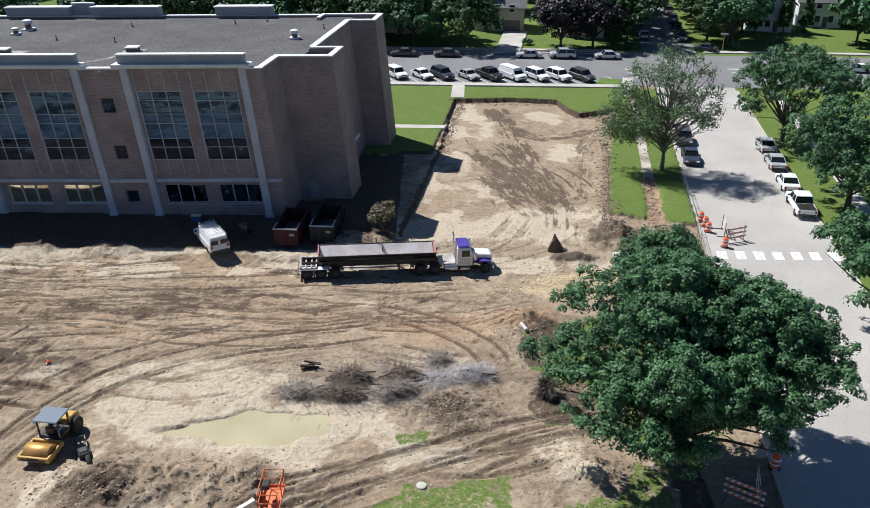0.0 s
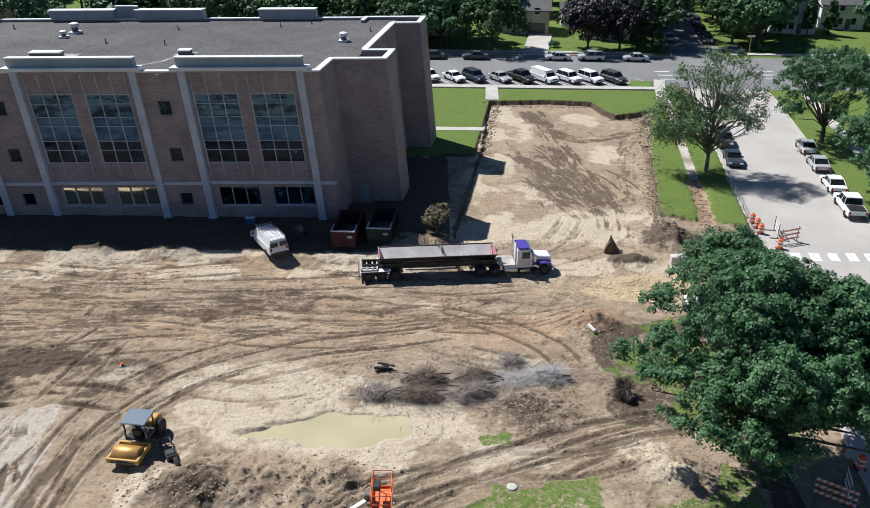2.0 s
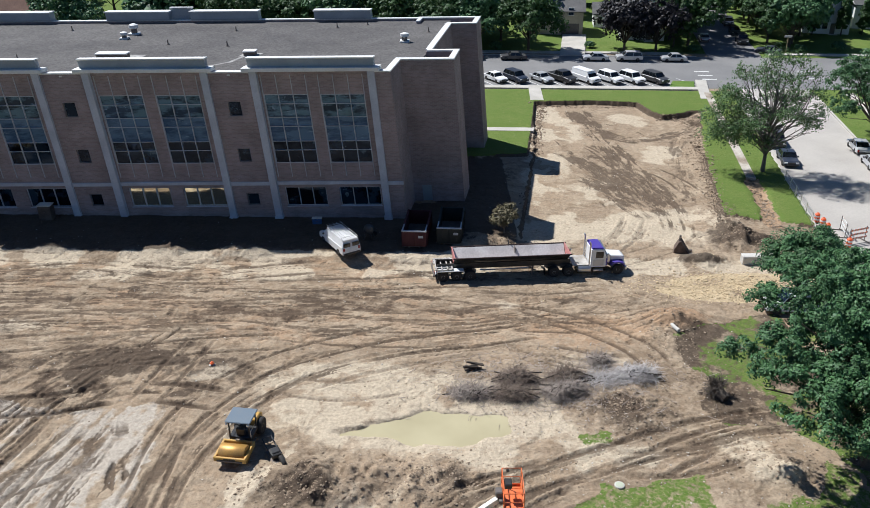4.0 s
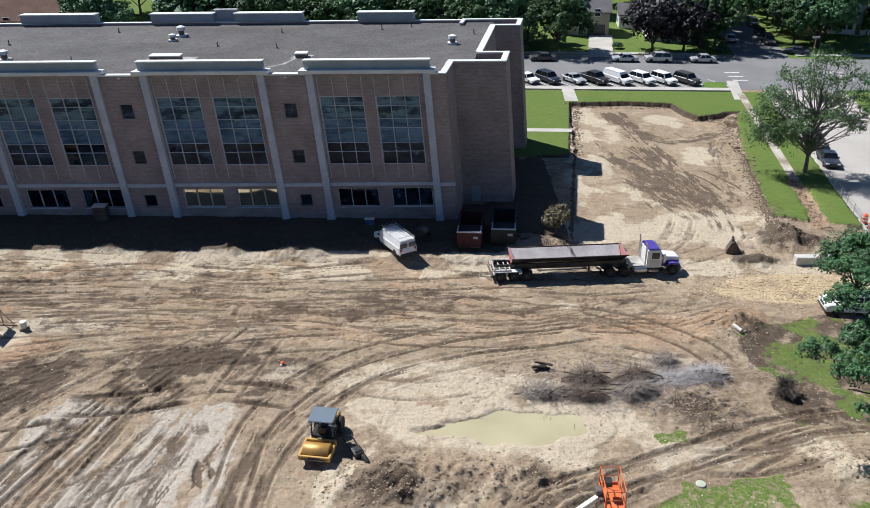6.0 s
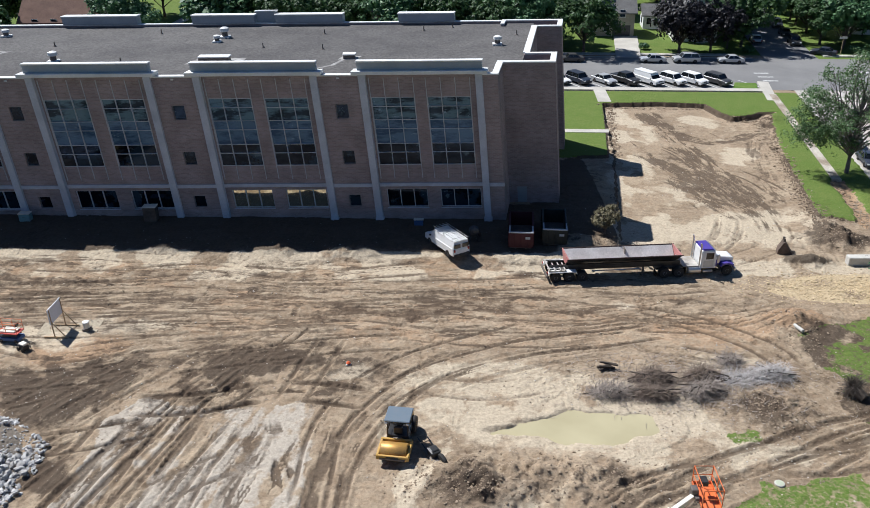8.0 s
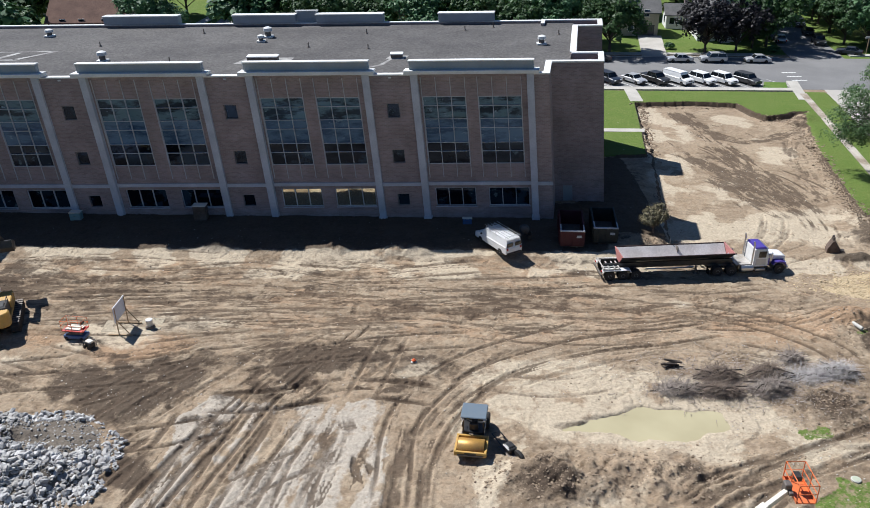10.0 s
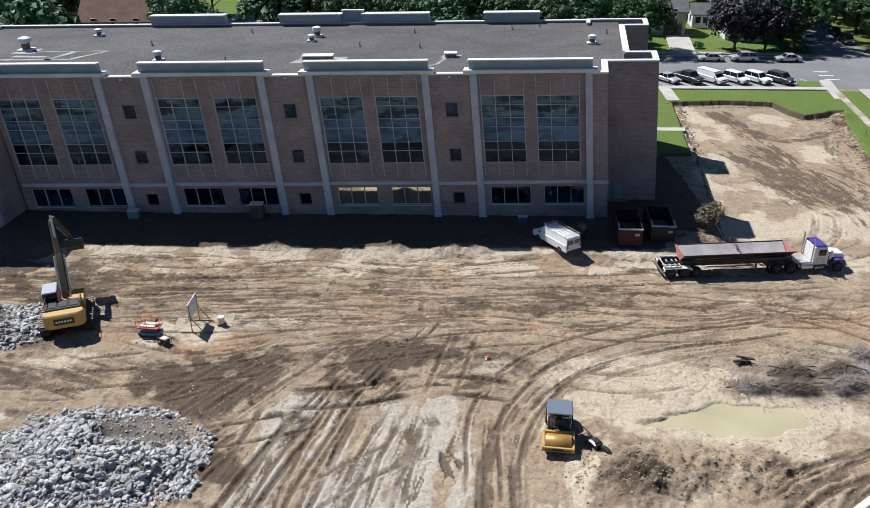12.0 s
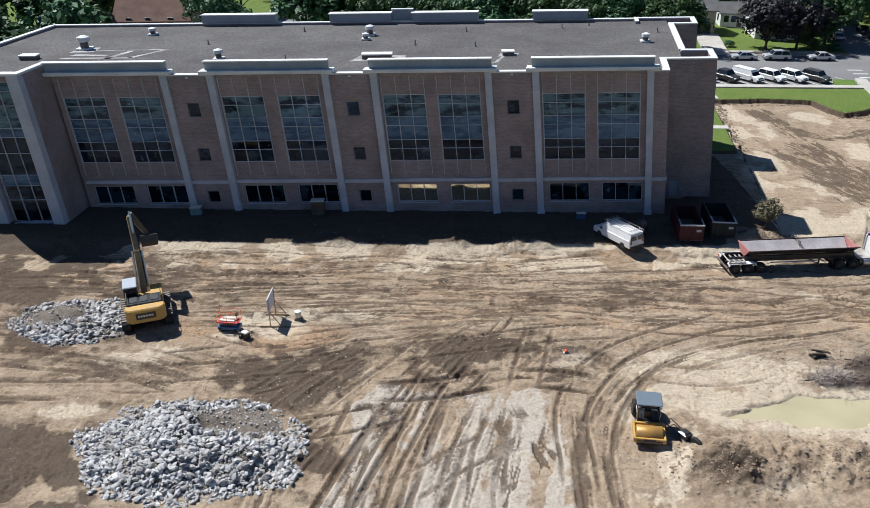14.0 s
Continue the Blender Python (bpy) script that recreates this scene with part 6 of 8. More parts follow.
def tractor(m):
    t = thing("truck_tractor", "white and purple day-cab truck tractor on the haul road", "truck", m)
    part("frame", join(rbox(9.9, 16.6, -0.5, -0.3, 0.72, 0.98, 0.02), rbox(9.9, 16.6, 0.3, 0.5, 0.72, 0.98, 0.02), rbox(10.2, 10.4, -0.5, 0.5, 0.75, 0.95, 0.02), rbox(13.4, 13.6, -0.5, 0.5, 0.75, 0.95, 0.02)), STEEL, t)
    part("deck_plate", rbox(12.35, 13.85, -1.0, 1.0, 0.98, 1.06, 0.02), DUSTY, t, "bright checker plate")
    part("hood_stripe", rbox(15.5, 16.95, -0.632, 0.632, 0.98, 1.30, 0.02), PURPLE, t, "purple stripe along the hood")
    cab = part("cab", prism([(13.95, 0.75), (15.35, 0.75), (15.42, 1.60), (15.12, 2.42), (14.95, 2.52), (13.95, 2.52)], -1.0, 1.0, "y", 0.06), WHITE, t)
    part("purple_band", rbox(15.30, 15.44, -1.012, 1.012, 0.90, 1.62, 0.02), PURPLE, cab, "purple painted door edge")
    part("door_panel", rbox(14.15, 15.12, -1.014, 1.014, 0.92, 1.55, 0.02), SILVER, cab, "silver lower door")
    part("roof", rbox(13.98, 15.02, -0.96, 0.96, 2.46, 2.64, 0.07, 2), PURPLE, cab, "purple cab roof")
    part("sun_visor", rbox(14.98, 15.22, -0.9, 0.9, 2.44, 2.50, 0.02), CHROME, cab)
    part("windscreen", moved(rbox(-0.02, 0.02, -0.85, 0.85, -0.36, 0.36, 0.01), pose(15.29, 0, 2.02, 0, -20)), CARGLASS, cab)
    for s in (-1, 1):
        part("side_window", rbox(14.35, 15.05, s * 1.005 - 0.01, s * 1.005 + 0.01, 1.66, 2.28, 0.005), CARGLASS, cab)
        part("mirror", join(tube([(15.25, s * 1.0, 2.2), (15.35, s * 1.35, 2.2)], 0.02, 6), rbox(15.3, 15.4, s * 1.38 - 0.1, s * 1.38 + 0.1, 1.75, 2.3, 0.02)), CHROME, t)
        part("fuel_tank", lathe([(0.1, 12.75), (0.30, 12.8), (0.32, 12.9), (0.32, 13.85), (0.30, 13.95), (0.1, 14.0)], (0, s * 0.95, 0.66), "x", 16), CHROME, t, "polished fuel tank")
        part("step", rbox(14.2, 15.1, s * 1.0 - 0.14, s * 1.0 + 0.14, 0.42, 0.62, 0.03), CHROME, t)
        part("exhaust_pipe", tube([(13.82, s * 0.92, 0.9), (13.82, s * 0.92, 3.0), (13.72, s * 0.92, 3.25)], 0.075, 10), CHROME, t, "tall chrome exhaust")
        part("fender", prism([(15.75, 0.95), (15.95, 1.22), (16.45, 1.28), (16.95, 1.16), (17.1, 0.85), (16.95, 0.85), (16.8, 1.05), (16.4, 1.12), (16.0, 1.08), (15.9, 0.9)], s * 0.62, s * 1.12, "y", 0.02), PURPLE, t, "purple front fender")
        part("headlight", rbox(17.0, 17.14, s * 0.78 - 0.15, s * 0.78 + 0.15, 0.92, 1.12, 0.03), LAMP, t)
        wheel(t, 16.45, s * 1.0, 0.5, 0.28)
        for x in (10.65, 11.95):
            wheel(t, x, s * 0.92, 0.5, 0.55)
            part("mud_flap", rbox(9.8, 9.83, s * 0.92 - 0.3, s * 0.92 + 0.3, 0.25, 0.8, 0.01), DARK, t)
    part("hood", prism([(15.38, 0.95), (17.0, 0.90), (17.12, 1.05), (17.1, 1.50), (16.9, 1.62), (15.4, 1.75)], -0.62, 0.62, "y", 0.06), WHITE, t)
    part("grille", rbox(17.08, 17.16, -0.48, 0.48, 0.85, 1.5, 0.03), CHROME, t)
    part("bumper", rbox(17.05, 17.25, -1.15, 1.15, 0.45, 0.78, 0.05), CHROME, t, "chrome bumper")
    part("fifth_wheel", lathe([(0.5, 0.98), (0.5, 1.12), (0.2, 1.14)], (11.3, 0, 0), "z", 18), STEEL, t)
    part("air_cleaner", lathe([(0.16, 1.25), (0.18, 1.3), (0.18, 1.85), (0.08, 1.95)], (15.55, -0.85, 0), "z", 14), CHROME, t)
    return t


def dump_trailer(m):
    t = thing("dump_trailer", "long open dump trailer with faded red ends and scoured grey inside", "trailer", m)
    prof = [(-1.22, 2.22), (-0.35, 1.44), (0.35, 1.44), (1.22, 2.22), (1.12, 2.22), (0.30, 1.50), (-0.30, 1.50), (-1.12, 2.22)]
    # near-black colour stands for the shade under the tub's sloping sides
    part("tub", prism(prof, 1.75, 12.0, "x"), BLACK, t, "steel tub coloured near black for its shade")
    pink = paint("pink_red_end", (0.42, 0.16, 0.15), 0.6, dirt=0.2)
    inn = [(-1.112, 2.222), (-0.297, 1.508), (0.297, 1.508), (1.112, 2.222), (1.098, 2.222), (0.290, 1.522), (-0.290, 1.522), (-1.098, 2.222)]
    part("tub_lining", prism(inn, 1.85, 11.9, "x"), TUBIN, t, "grey steel scoured by loads")
    part("tub_stay", rbox(7.35, 7.43, 0.55, 1.12, 1.75, 2.25, 0.01), STEEL, t)
    for x in (1.72, 11.95):
        part("end_plate", prism([(-1.2, 2.30), (-0.37, 1.45), (0.37, 1.45), (1.2, 2.30)], x, x + 0.10, "x", 0.01), pink, t, "faded pinkish red paint")
    for s in (-1, 1):
        part("top_rail", rbox(1.62, 12.15, s * 1.2 - 0.06, s * 1.2 + 0.06, 2.2, 2.30, 0.03), RUST, t)
        part("frame_rail", rbox(0.3, 12.2, s * 0.45 - 0.07, s * 0.45 + 0.07, 0.92, 1.44, 0.02), BLACK, t)
        part("landing_leg", join(rbox(8.7, 8.85, s * 0.7 - 0.07, s * 0.7 + 0.07, 0.25, 1.0, 0.02), rbox(8.6, 8.95, s * 0.7 - 0.15, s * 0.7 + 0.15, 0.2, 0.26, 0.01)), STEEL, t)
        part("hydraulic_line", tube([(4.0, s * 1.02, 1.05), (6.0, s * 1.05, 1.02), (8.4, s * 1.03, 1.06)], 0.05, 6), CHROME, t)
        for x in (0.75, 1.95, 3.15):
            wheel(t, x, s * 0.95, 0.5, 0.55)
        part("fender", prism([(0.05, 0.85), (0.15, 1.10), (2.55, 1.10), (2.65, 0.85), (2.58, 0.85), (2.48, 1.04), (0.22, 1.04), (0.12, 0.85)], s * 0.72, s * 1.28, "y"), WHITE, t, "dusty white fender")
        part("tail_light", rbox(-0.05, 0.02, s * 1.0 - 0.12, s * 1.0 + 0.12, 0.92, 1.05, 0.02), RED_LAMP, t)
    for y in (-1.1, -0.6, 0.6, 1.1):
        part("deck_beam", rbox(0.05, 1.6, y - 0.09, y + 0.09, 1.14, 1.22, 0.01), DUSTY, t)
    for x in (0.1, 0.6, 1.1, 1.5):
        part("deck_slat", rbox(x, x + 0.12, -1.15, 1.15, 1.22, 1.28, 0.01), DUSTY, t)
    part("cross_bumper", rbox(-0.12, 0.02, -1.2, 1.2, 0.55, 0.75, 0.02), STEEL, t)
    part("ram", tube([(11.7, 0, 1.1), (12.3, 0, 2.2)], 0.12, 10), CHROME, t)
    part("tarp_arm", tube([(6.9, 1.3, 2.25), (6.9, 1.3, 2.75)], 0.05, 6), STEEL, t)
    return t


haul = pose(4.55, -10.75, gh(12, -11) + 0.02, 0, 0.9, 6.2)
tractor(haul)
dump_trailer(haul)

# ---------------------------------------------------------------- skips


def skip(m, material, word):
    t = thing("roll_off_dumpster", f"{word} steel roll-off dumpster with pale worn rim in shade", "dumpster", m, "dumpsters beside the wall")
    w, l, h = 1.22, 5.6, 1.75
    part("floor", rbox(-w, w, 0, l, 0.12, 0.24, 0.02), STEEL, t)
    for s in (-1, 1):
        part("side", rbox(s * w - 0.05, s * w + 0.05, 0, l, 0.24, h, 0.01), material, t)
        part("top_rail", rbox(s * w - 0.09, s * w + 0.09, 0, l, h, h + 0.11, 0.03), material, t)
        for y in np.arange(0.45, l, 0.72):
            part("rib", rbox(s * (w + 0.09) - 0.05, s * (w + 0.09) + 0.05, y - 0.05, y + 0.05, 0.2, h, 0.01), material, t)
        part("skid", rbox(s * 0.55 - 0.07, s * 0.55 + 0.07, 0, l, 0.0, 0.12, 0.01), STEEL, t)
        part("door_rim", rbox(s * (w - 0.03) - 0.07, s * (w - 0.03) + 0.07, -0.1, 1.5, h + 0.11, h + 0.16, 0.02), FRAME, t, "paint worn to bare pale metal")
        part("roller", lathe([(0.14, -0.12), (0.14, 0.12)], (s * 0.95, 0.25, 0.14), "x", 12), STEEL, t)
    part("door", rbox(-w, w, -0.06, 0.04, 0.2, h, 0.01), material, t)
    part("door_top", rbox(-w - 0.08, w + 0.08, -0.10, 0.08, h, h + 0.14, 0.03), FRAME, t, "paint worn to bare pale metal")
    for x in (-0.75, 0.0, 0.75):
        part("door_rib", rbox(x - 0.05, x + 0.05, -0.14, -0.06, 0.25, h, 0.01), material, t)
    part("end_wall", rbox(-w, w, l - 0.06, l + 0.04, 0.2, h, 0.01), material, t)
    part("label_plate", rbox(0.45, 0.95, -0.155, -0.14, 1.15, 1.4, 0.0), FRAME, t)


skip(pose(2.75, -6.5, gh(2.75, -4.5) + 0.0, 0, 0, -5) @ Matrix.Diagonal((0.9, 0.9, 0.95, 1)), paint("dark_red_skip", (0.050, 0.003, 0.008), 0.7, dirt=0.03), "dark red")
skip(pose(6.0, -5.8, gh(6.0, -3.8) + 0.0, 0, 0, -5) @ Matrix.Diagonal((0.9, 0.9, 0.95, 1)), paint("dark_green_skip", (0.008, 0.014, 0.013), 0.6, dirt=0.05), "dark green")

# ---------------------------------------------------------------- building machines
YELLOW = paint("machine_yellow", (0.50, 0.295, 0.055), 0.5, dirt=0.28)
DRUM = surface("worn_yellow_drum", (0.47, 0.265, 0.065), (0.34, 0.205, 0.075), 0.9, 9, 0.45, 0.35, 0.1, spread=0.12)
CANOPY = paint("blue_grey_canopy", (0.13, 0.17, 0.21), 0.35, dirt=0.12)
ORANGE = paint("lift_orange", (0.68, 0.15, 0.035), 0.45, dirt=0.15)
CREAM = paint("cream_paint", (0.72, 0.66, 0.55), 0.5, dirt=0.1)
REDP = paint("red_paint", (0.50, 0.05, 0.035), 0.5, dirt=0.15)
BLUEP = paint("blue_paint", (0.035, 0.10, 0.26), 0.5, dirt=0.15)
CONC = surface("pale_concrete_block", (0.55, 0.53, 0.48), (0.45, 0.43, 0.39), 1.0, 8, 0.9, spread=0.12)
WOOD = surface("raw_timber", (0.42, 0.31, 0.19), (0.33, 0.235, 0.14), 1.2, 12, 0.85, spread=0.15)


def bars(points_list, radius, sides=6):
    return join(*[tube(p, radius, sides) for p in points_list])


def roller(m):
    t = thing("soil_compactor", "yellow smooth-drum soil compactor with blue-grey canopy on bare soil", "road roller", m)
    part("drum", lathe([(0.10, -1.0), (0.66, -1.0), (0.70, -0.96), (0.70, 0.96), (0.66, 1.0), (0.10, 1.0)], (1.55, 0, 0.70), "y", 36), DRUM, t, "smooth worn yellow drum", True)
    yoke = part("drum_frame", join(rbox(0.55, 2.45, -1.22, -1.04, 0.62, 1.02, 0.03), rbox(0.55, 2.45, 1.04, 1.22, 0.62, 1.02, 0.03), rbox(2.32, 2.50, -1.22, 1.22, 0.60, 1.00, 0.03), rbox(0.42, 0.62, -1.22, 1.22, 0.60, 1.05, 0.03)), YELLOW, t)
    part("scraper", rbox(2.50, 2.56, -0.95, 0.95, 0.66, 0.80, 0.01), STEEL, yoke)
    part("model_plate", rbox(2.501, 2.512, -0.45, 0.45, 0.82, 0.95, 0.0), BLACK, yoke)
    part("joint", rbox(-0.1, 0.45, -0.35, 0.35, 0.55, 1.0, 0.04), STEEL, t)
    part("platform", rbox(-1.25, 0.25, -0.85, 0.85, 0.85, 1.15, 0.04), BLACK, t)
    part("seat", join(rbox(-0.85, -0.40, -0.26, 0.26, 1.32, 1.45, 0.05), rbox(-0.95, -0.82, -0.26, 0.26, 1.4, 1.95, 0.05)), BLACK, t)
    part("console", rbox(-0.18, 0.08, -0.35, 0.35, 1.15, 1.75, 0.05), BLACK, t)
    part("steering_wheel", lathe([(0.19, 1.78), (0.21, 1.80), (0.19, 1.82)], (-0.28, 0, 0), "z", 14), BLACK, t)
    for x in (-1.18, 0.18):
        for y in (-0.78, 0.78):
            part("canopy_post", rbox(x - 0.05, x + 0.05, y - 0.05, y + 0.05, 1.1, 2.48, 0.01), BLACK, t)
    part("canopy", rbox(-1.42, 0.42, -0.98, 0.98, 2.48, 2.60, 0.05), CANOPY, t, "blue-grey sheet metal canopy")
    part("handrail", bars([[(0.2, s * 0.85, 1.15), (0.25, s * 0.9, 1.75), (-0.6, s * 0.9, 1.75)] for s in (-1, 1)], 0.025), CREAM, t)
    for y in (-0.82, 0.82):
        part("lamp", rbox(0.36, 0.46, y - 0.1, y + 0.1, 2.30, 2.45, 0.02), LAMP, t)
    hood = part("engine_hood", prism([(-1.3, 0.8), (-1.3, 1.62), (-2.35, 1.52), (-2.75, 1.25), (-2.75, 0.7), (-2.4, 0.6)], -0.72, 0.72, "y", 0.06), YELLOW, t)
    part("grille", rbox(-2.775, -2.74, -0.5, 0.5, 0.8, 1.18, 0.01), BLACK, hood)
    part("exhaust", tube([(-1.7, 0.45, 1.55), (-1.7, 0.45, 2.05)], 0.05, 8), STEEL, hood)
    for s in (-1, 1):
        wheel(t, -1.85, s * 0.82, 0.68, 0.5, rim=YELLOW)
        part("step", rbox(-0.5, 0.0, s * 0.9 - 0.06, s * 0.9 + 0.06, 0.5, 0.58, 0.01), STEEL, t)
    return t


roller(pose(-7.3, -34.0, gh(-7.2, -33.7) - 0.04, 0, 0, -98) @ Matrix.Scale(0.84, 4))

# walk-behind plate compactor left beside it
pc = thing("plate_compactor", "small black walk-behind compactor lying beside the roller", "compactor", pose(-5.05, -34.9, gh(-5.1, -35), 0, 0, -60) @ Matrix.Diagonal((1.45, 1.35, 0.75, 1)))
part("plate", rbox(-0.45, 0.45, -0.32, 0.32, 0.02, 0.12, 0.03), STEEL, pc)
part("engine", rbox(-0.25, 0.30, -0.24, 0.24, 0.16, 0.62, 0.05), BLACK, pc)
part("tank", rbox(-0.15, 0.2, -0.2, 0.2, 0.62, 0.72, 0.04), BLACK, pc)
part("transport_wheel", lathe([(0.1, -0.09), (0.30, -0.09), (0.34, 0), (0.30, 0.09), (0.1, 0.09)], (0.62, 0.1, 0.34), "y", 18), DARK, pc)
part("handle", tube([(-0.3, -0.22, 0.3), (-1.1, -0.22, 0.5), (-1.1, 0.22, 0.5), (-0.3, 0.22, 0.3)], 0.035, 6), BLACK, pc)
part("counterweight", rbox(0.50, 0.85, -0.3, -0.05, 0.05, 0.28, 0.04), STEEL, pc)


def excavator(m):
    t = thing("excavator", "yellow tracked excavator with boom raised on rubble and soil", "excavator", m)
    for s in (-1, 1):
        track = part("track", prism([(-2.2, 0.35), (-1.9, 0.02), (1.9, 0.02), (2.2, 0.35), (2.1, 0.78), (1.8, 0.92), (-1.8, 0.92), (-2.1, 0.78)], s * 1.62 - 0.33, s * 1.62 + 0.33, "y", 0.04), DARK, t, "dark steel crawler track")
        track.rotation_euler = (0, 0, radians(90))
        for k in range(11):
            part("shoe", rbox(s * -1.62 - 0.35, s * -1.62 + 0.35, -1.9 + k * 0.37, -1.68 + k * 0.37, 0.90, 0.96, 0.01), STEEL, t)
    part("undercarriage", rbox(-1.2, 1.2, -1.1, 1.1, 0.45, 0.95, 0.06), STEEL, t)
    part("slew_ring", lathe([(0.75, 0.92), (0.75, 1.12)], sides=24), STEEL, t)
    part("deck", rbox(-1.45, 1.45, -2.0, 1.75, 1.10, 1.40, 0.04), YELLOW, t)
    cw = part("counterweight", prism([(-1.52, -1.9), (1.52, -1.9), (1.50, -2.55), (1.1, -2.85), (-1.1, -2.85), (-1.50, -2.55)], 1.05, 2.25, "z", 0.10), YELLOW, t, "rounded yellow counterweight")
    part("maker_plate", rbox(-0.75, 0.75, -2.87, -2.84, 1.40, 1.95, 0.01), BLACK, cw, "black panel with pale bars")
    part("lettering", join(*[rbox(-0.6 + i * 0.2, -0.46 + i * 0.2, -2.882, -2.868, 1.62, 1.76, 0.0) for i in range(6)]), CREAM, cw)
    part("engine_cover", rbox(-1.35, 1.35, -1.9, -0.35, 1.40, 2.30, 0.08), BLACK, t, "black engine cover")
    for x in (-0.8, 0.0, 0.8):
        part("cover_vent", rbox(x - 0.3, x + 0.3, -1.6, -0.7, 2.30, 2.35, 0.02), GREY, t)
    part("handrail", bars([[(-1.3, -1.8, 2.3), (-1.3, -1.8, 2.7), (-1.3, -0.5, 2.7), (-1.3, -0.5, 2.3)], [(1.3, -1.8, 2.3), (1.3, -1.8, 2.7), (1.3, -0.5, 2.7), (1.3, -0.5, 2.3)]], 0.03), STEEL, t)
    part("tool_box", rbox(0.5, 1.45, -0.3, 1.7, 1.40, 2.05, 0.06), YELLOW, t)
    cab = part("cab", prism([(-0.3, 1.40), (1.70, 1.40), (1.78, 2.0), (1.45, 2.95), (-0.25, 2.95)], -1.48, -0.42, "x", 0.05), BLACK, t, "black cab frame")
    part("cab_roof", rbox(-1.50, -0.40, -0.30, 1.50, 2.93, 3.05, 0.05), paint("pale_cab_roof", (0.40, 0.44, 0.48), 0.35, dirt=0.1), cab, "pale blue-white cab roof")
    part("cab_glass", join(rbox(-1.495, -1.47, 0.0, 1.35, 2.0, 2.8, 0.01), rbox(-0.43, -0.405, 0.0, 1.35, 2.0, 2.8, 0.01), rbox(-1.35, -0.55, -0.32, -0.295, 2.0, 2.8, 0.01)), CARGLASS, cab)
    b0, b1, b2 = Vector((0.05, 1.1, 1.7)), Vector((0.0, 2.9, 4.7)), Vector((-0.15, 4.4, 7.2))

    def beam(p, q, w, h0, h1):
        d = (q - p).normalized()
        side = d.cross(Vector((0, 0, 1))).normalized()
        up = side.cross(d)
        bm = bmesh.new()
        r = [[bm.verts.new(o + side * w * a + up * h * b) for a, b in ((-1, -1), (1, -1), (1, 1), (-1, 1))] for o, h in ((p, h0), (q, h1))]
        bm.faces.new(r[0][::-1])
        bm.faces.new(r[1])
        for i in range(4):
            bm.faces.new((r[0][i], r[0][(i + 1) % 4], r[1][(i + 1) % 4], r[1][i]))
        bmesh.ops.recalc_face_normals(bm, faces=bm.faces)
        bmesh.ops.bevel(bm, geom=bm.edges[:], offset=0.03, segments=1, affect="EDGES")
        return bm

    boom = part("boom", join(beam(b0, b1, 0.24, 0.40, 0.42), beam(b1, b2, 0.22, 0.40, 0.25)), surface("worn_boom_paint", (0.36, 0.25, 0.12), (0.20, 0.145, 0.085), 1.0, 8, 0.6, 0.1), t, "dusty yellow-brown boom")
    part("boom_cylinder", bars([[Vector((s * 0.45, 1.9, 1.5)), b1 + Vector((s * 0.35, 0.0, 0.0))] for s in (-1, 1)], 0.10, 10), CHROME, boom)
    part("hose", bars([[b0 + Vector((0.3, 0, 0.5)), b1 + Vector((0.25, -0.1, 0.55)), b2 + Vector((0.2, 0, 0.35))]], 0.05, 6), BLACK, boom)
    tip = Vector((0.95, 5.3, 5.0))
    stick = part("stick", beam(b2 + Vector((0.1, -0.3, 0.3)), tip, 0.15, 0.27, 0.17), BLACK, t, "dark stick hanging from the boom")
    part("stick_cylinder", bars([[b1 + Vector((0, 0.3, 0.6)), b2 + Vector((0.1, -0.4, 0.6))]], 0.10, 10), CHROME, stick)
    part("bucket", moved(prism([(-0.55, 0.35), (-0.70, -0.25), (-0.35, -0.75), (0.35, -0.78), (0.75, -0.35), (0.62, -0.30), (0.28, -0.62), (-0.28, -0.60), (-0.55, -0.2), (-0.42, 0.35)], -0.65, 0.65, "x"), Matrix.Translation(tip + Vector((0.1, 0.2, -0.3)))), BLACK, t, "worn black bucket")
    part("bucket_side", join(*[moved(prism([(-0.55, 0.35), (-0.70, -0.25), (-0.35, -0.75), (0.35, -0.78), (0.75, -0.35), (0.1, 0.1)], x - 0.03, x + 0.03, "x"), Matrix.Translation(tip + Vector((0.1, 0.2, -0.3)))) for x in (-0.65, 0.65)]), STEEL, t)
    return t


excavator(pose(-45.1, -20.4, gh(-45, -20.6) - 0.05, 0, 0, 21))


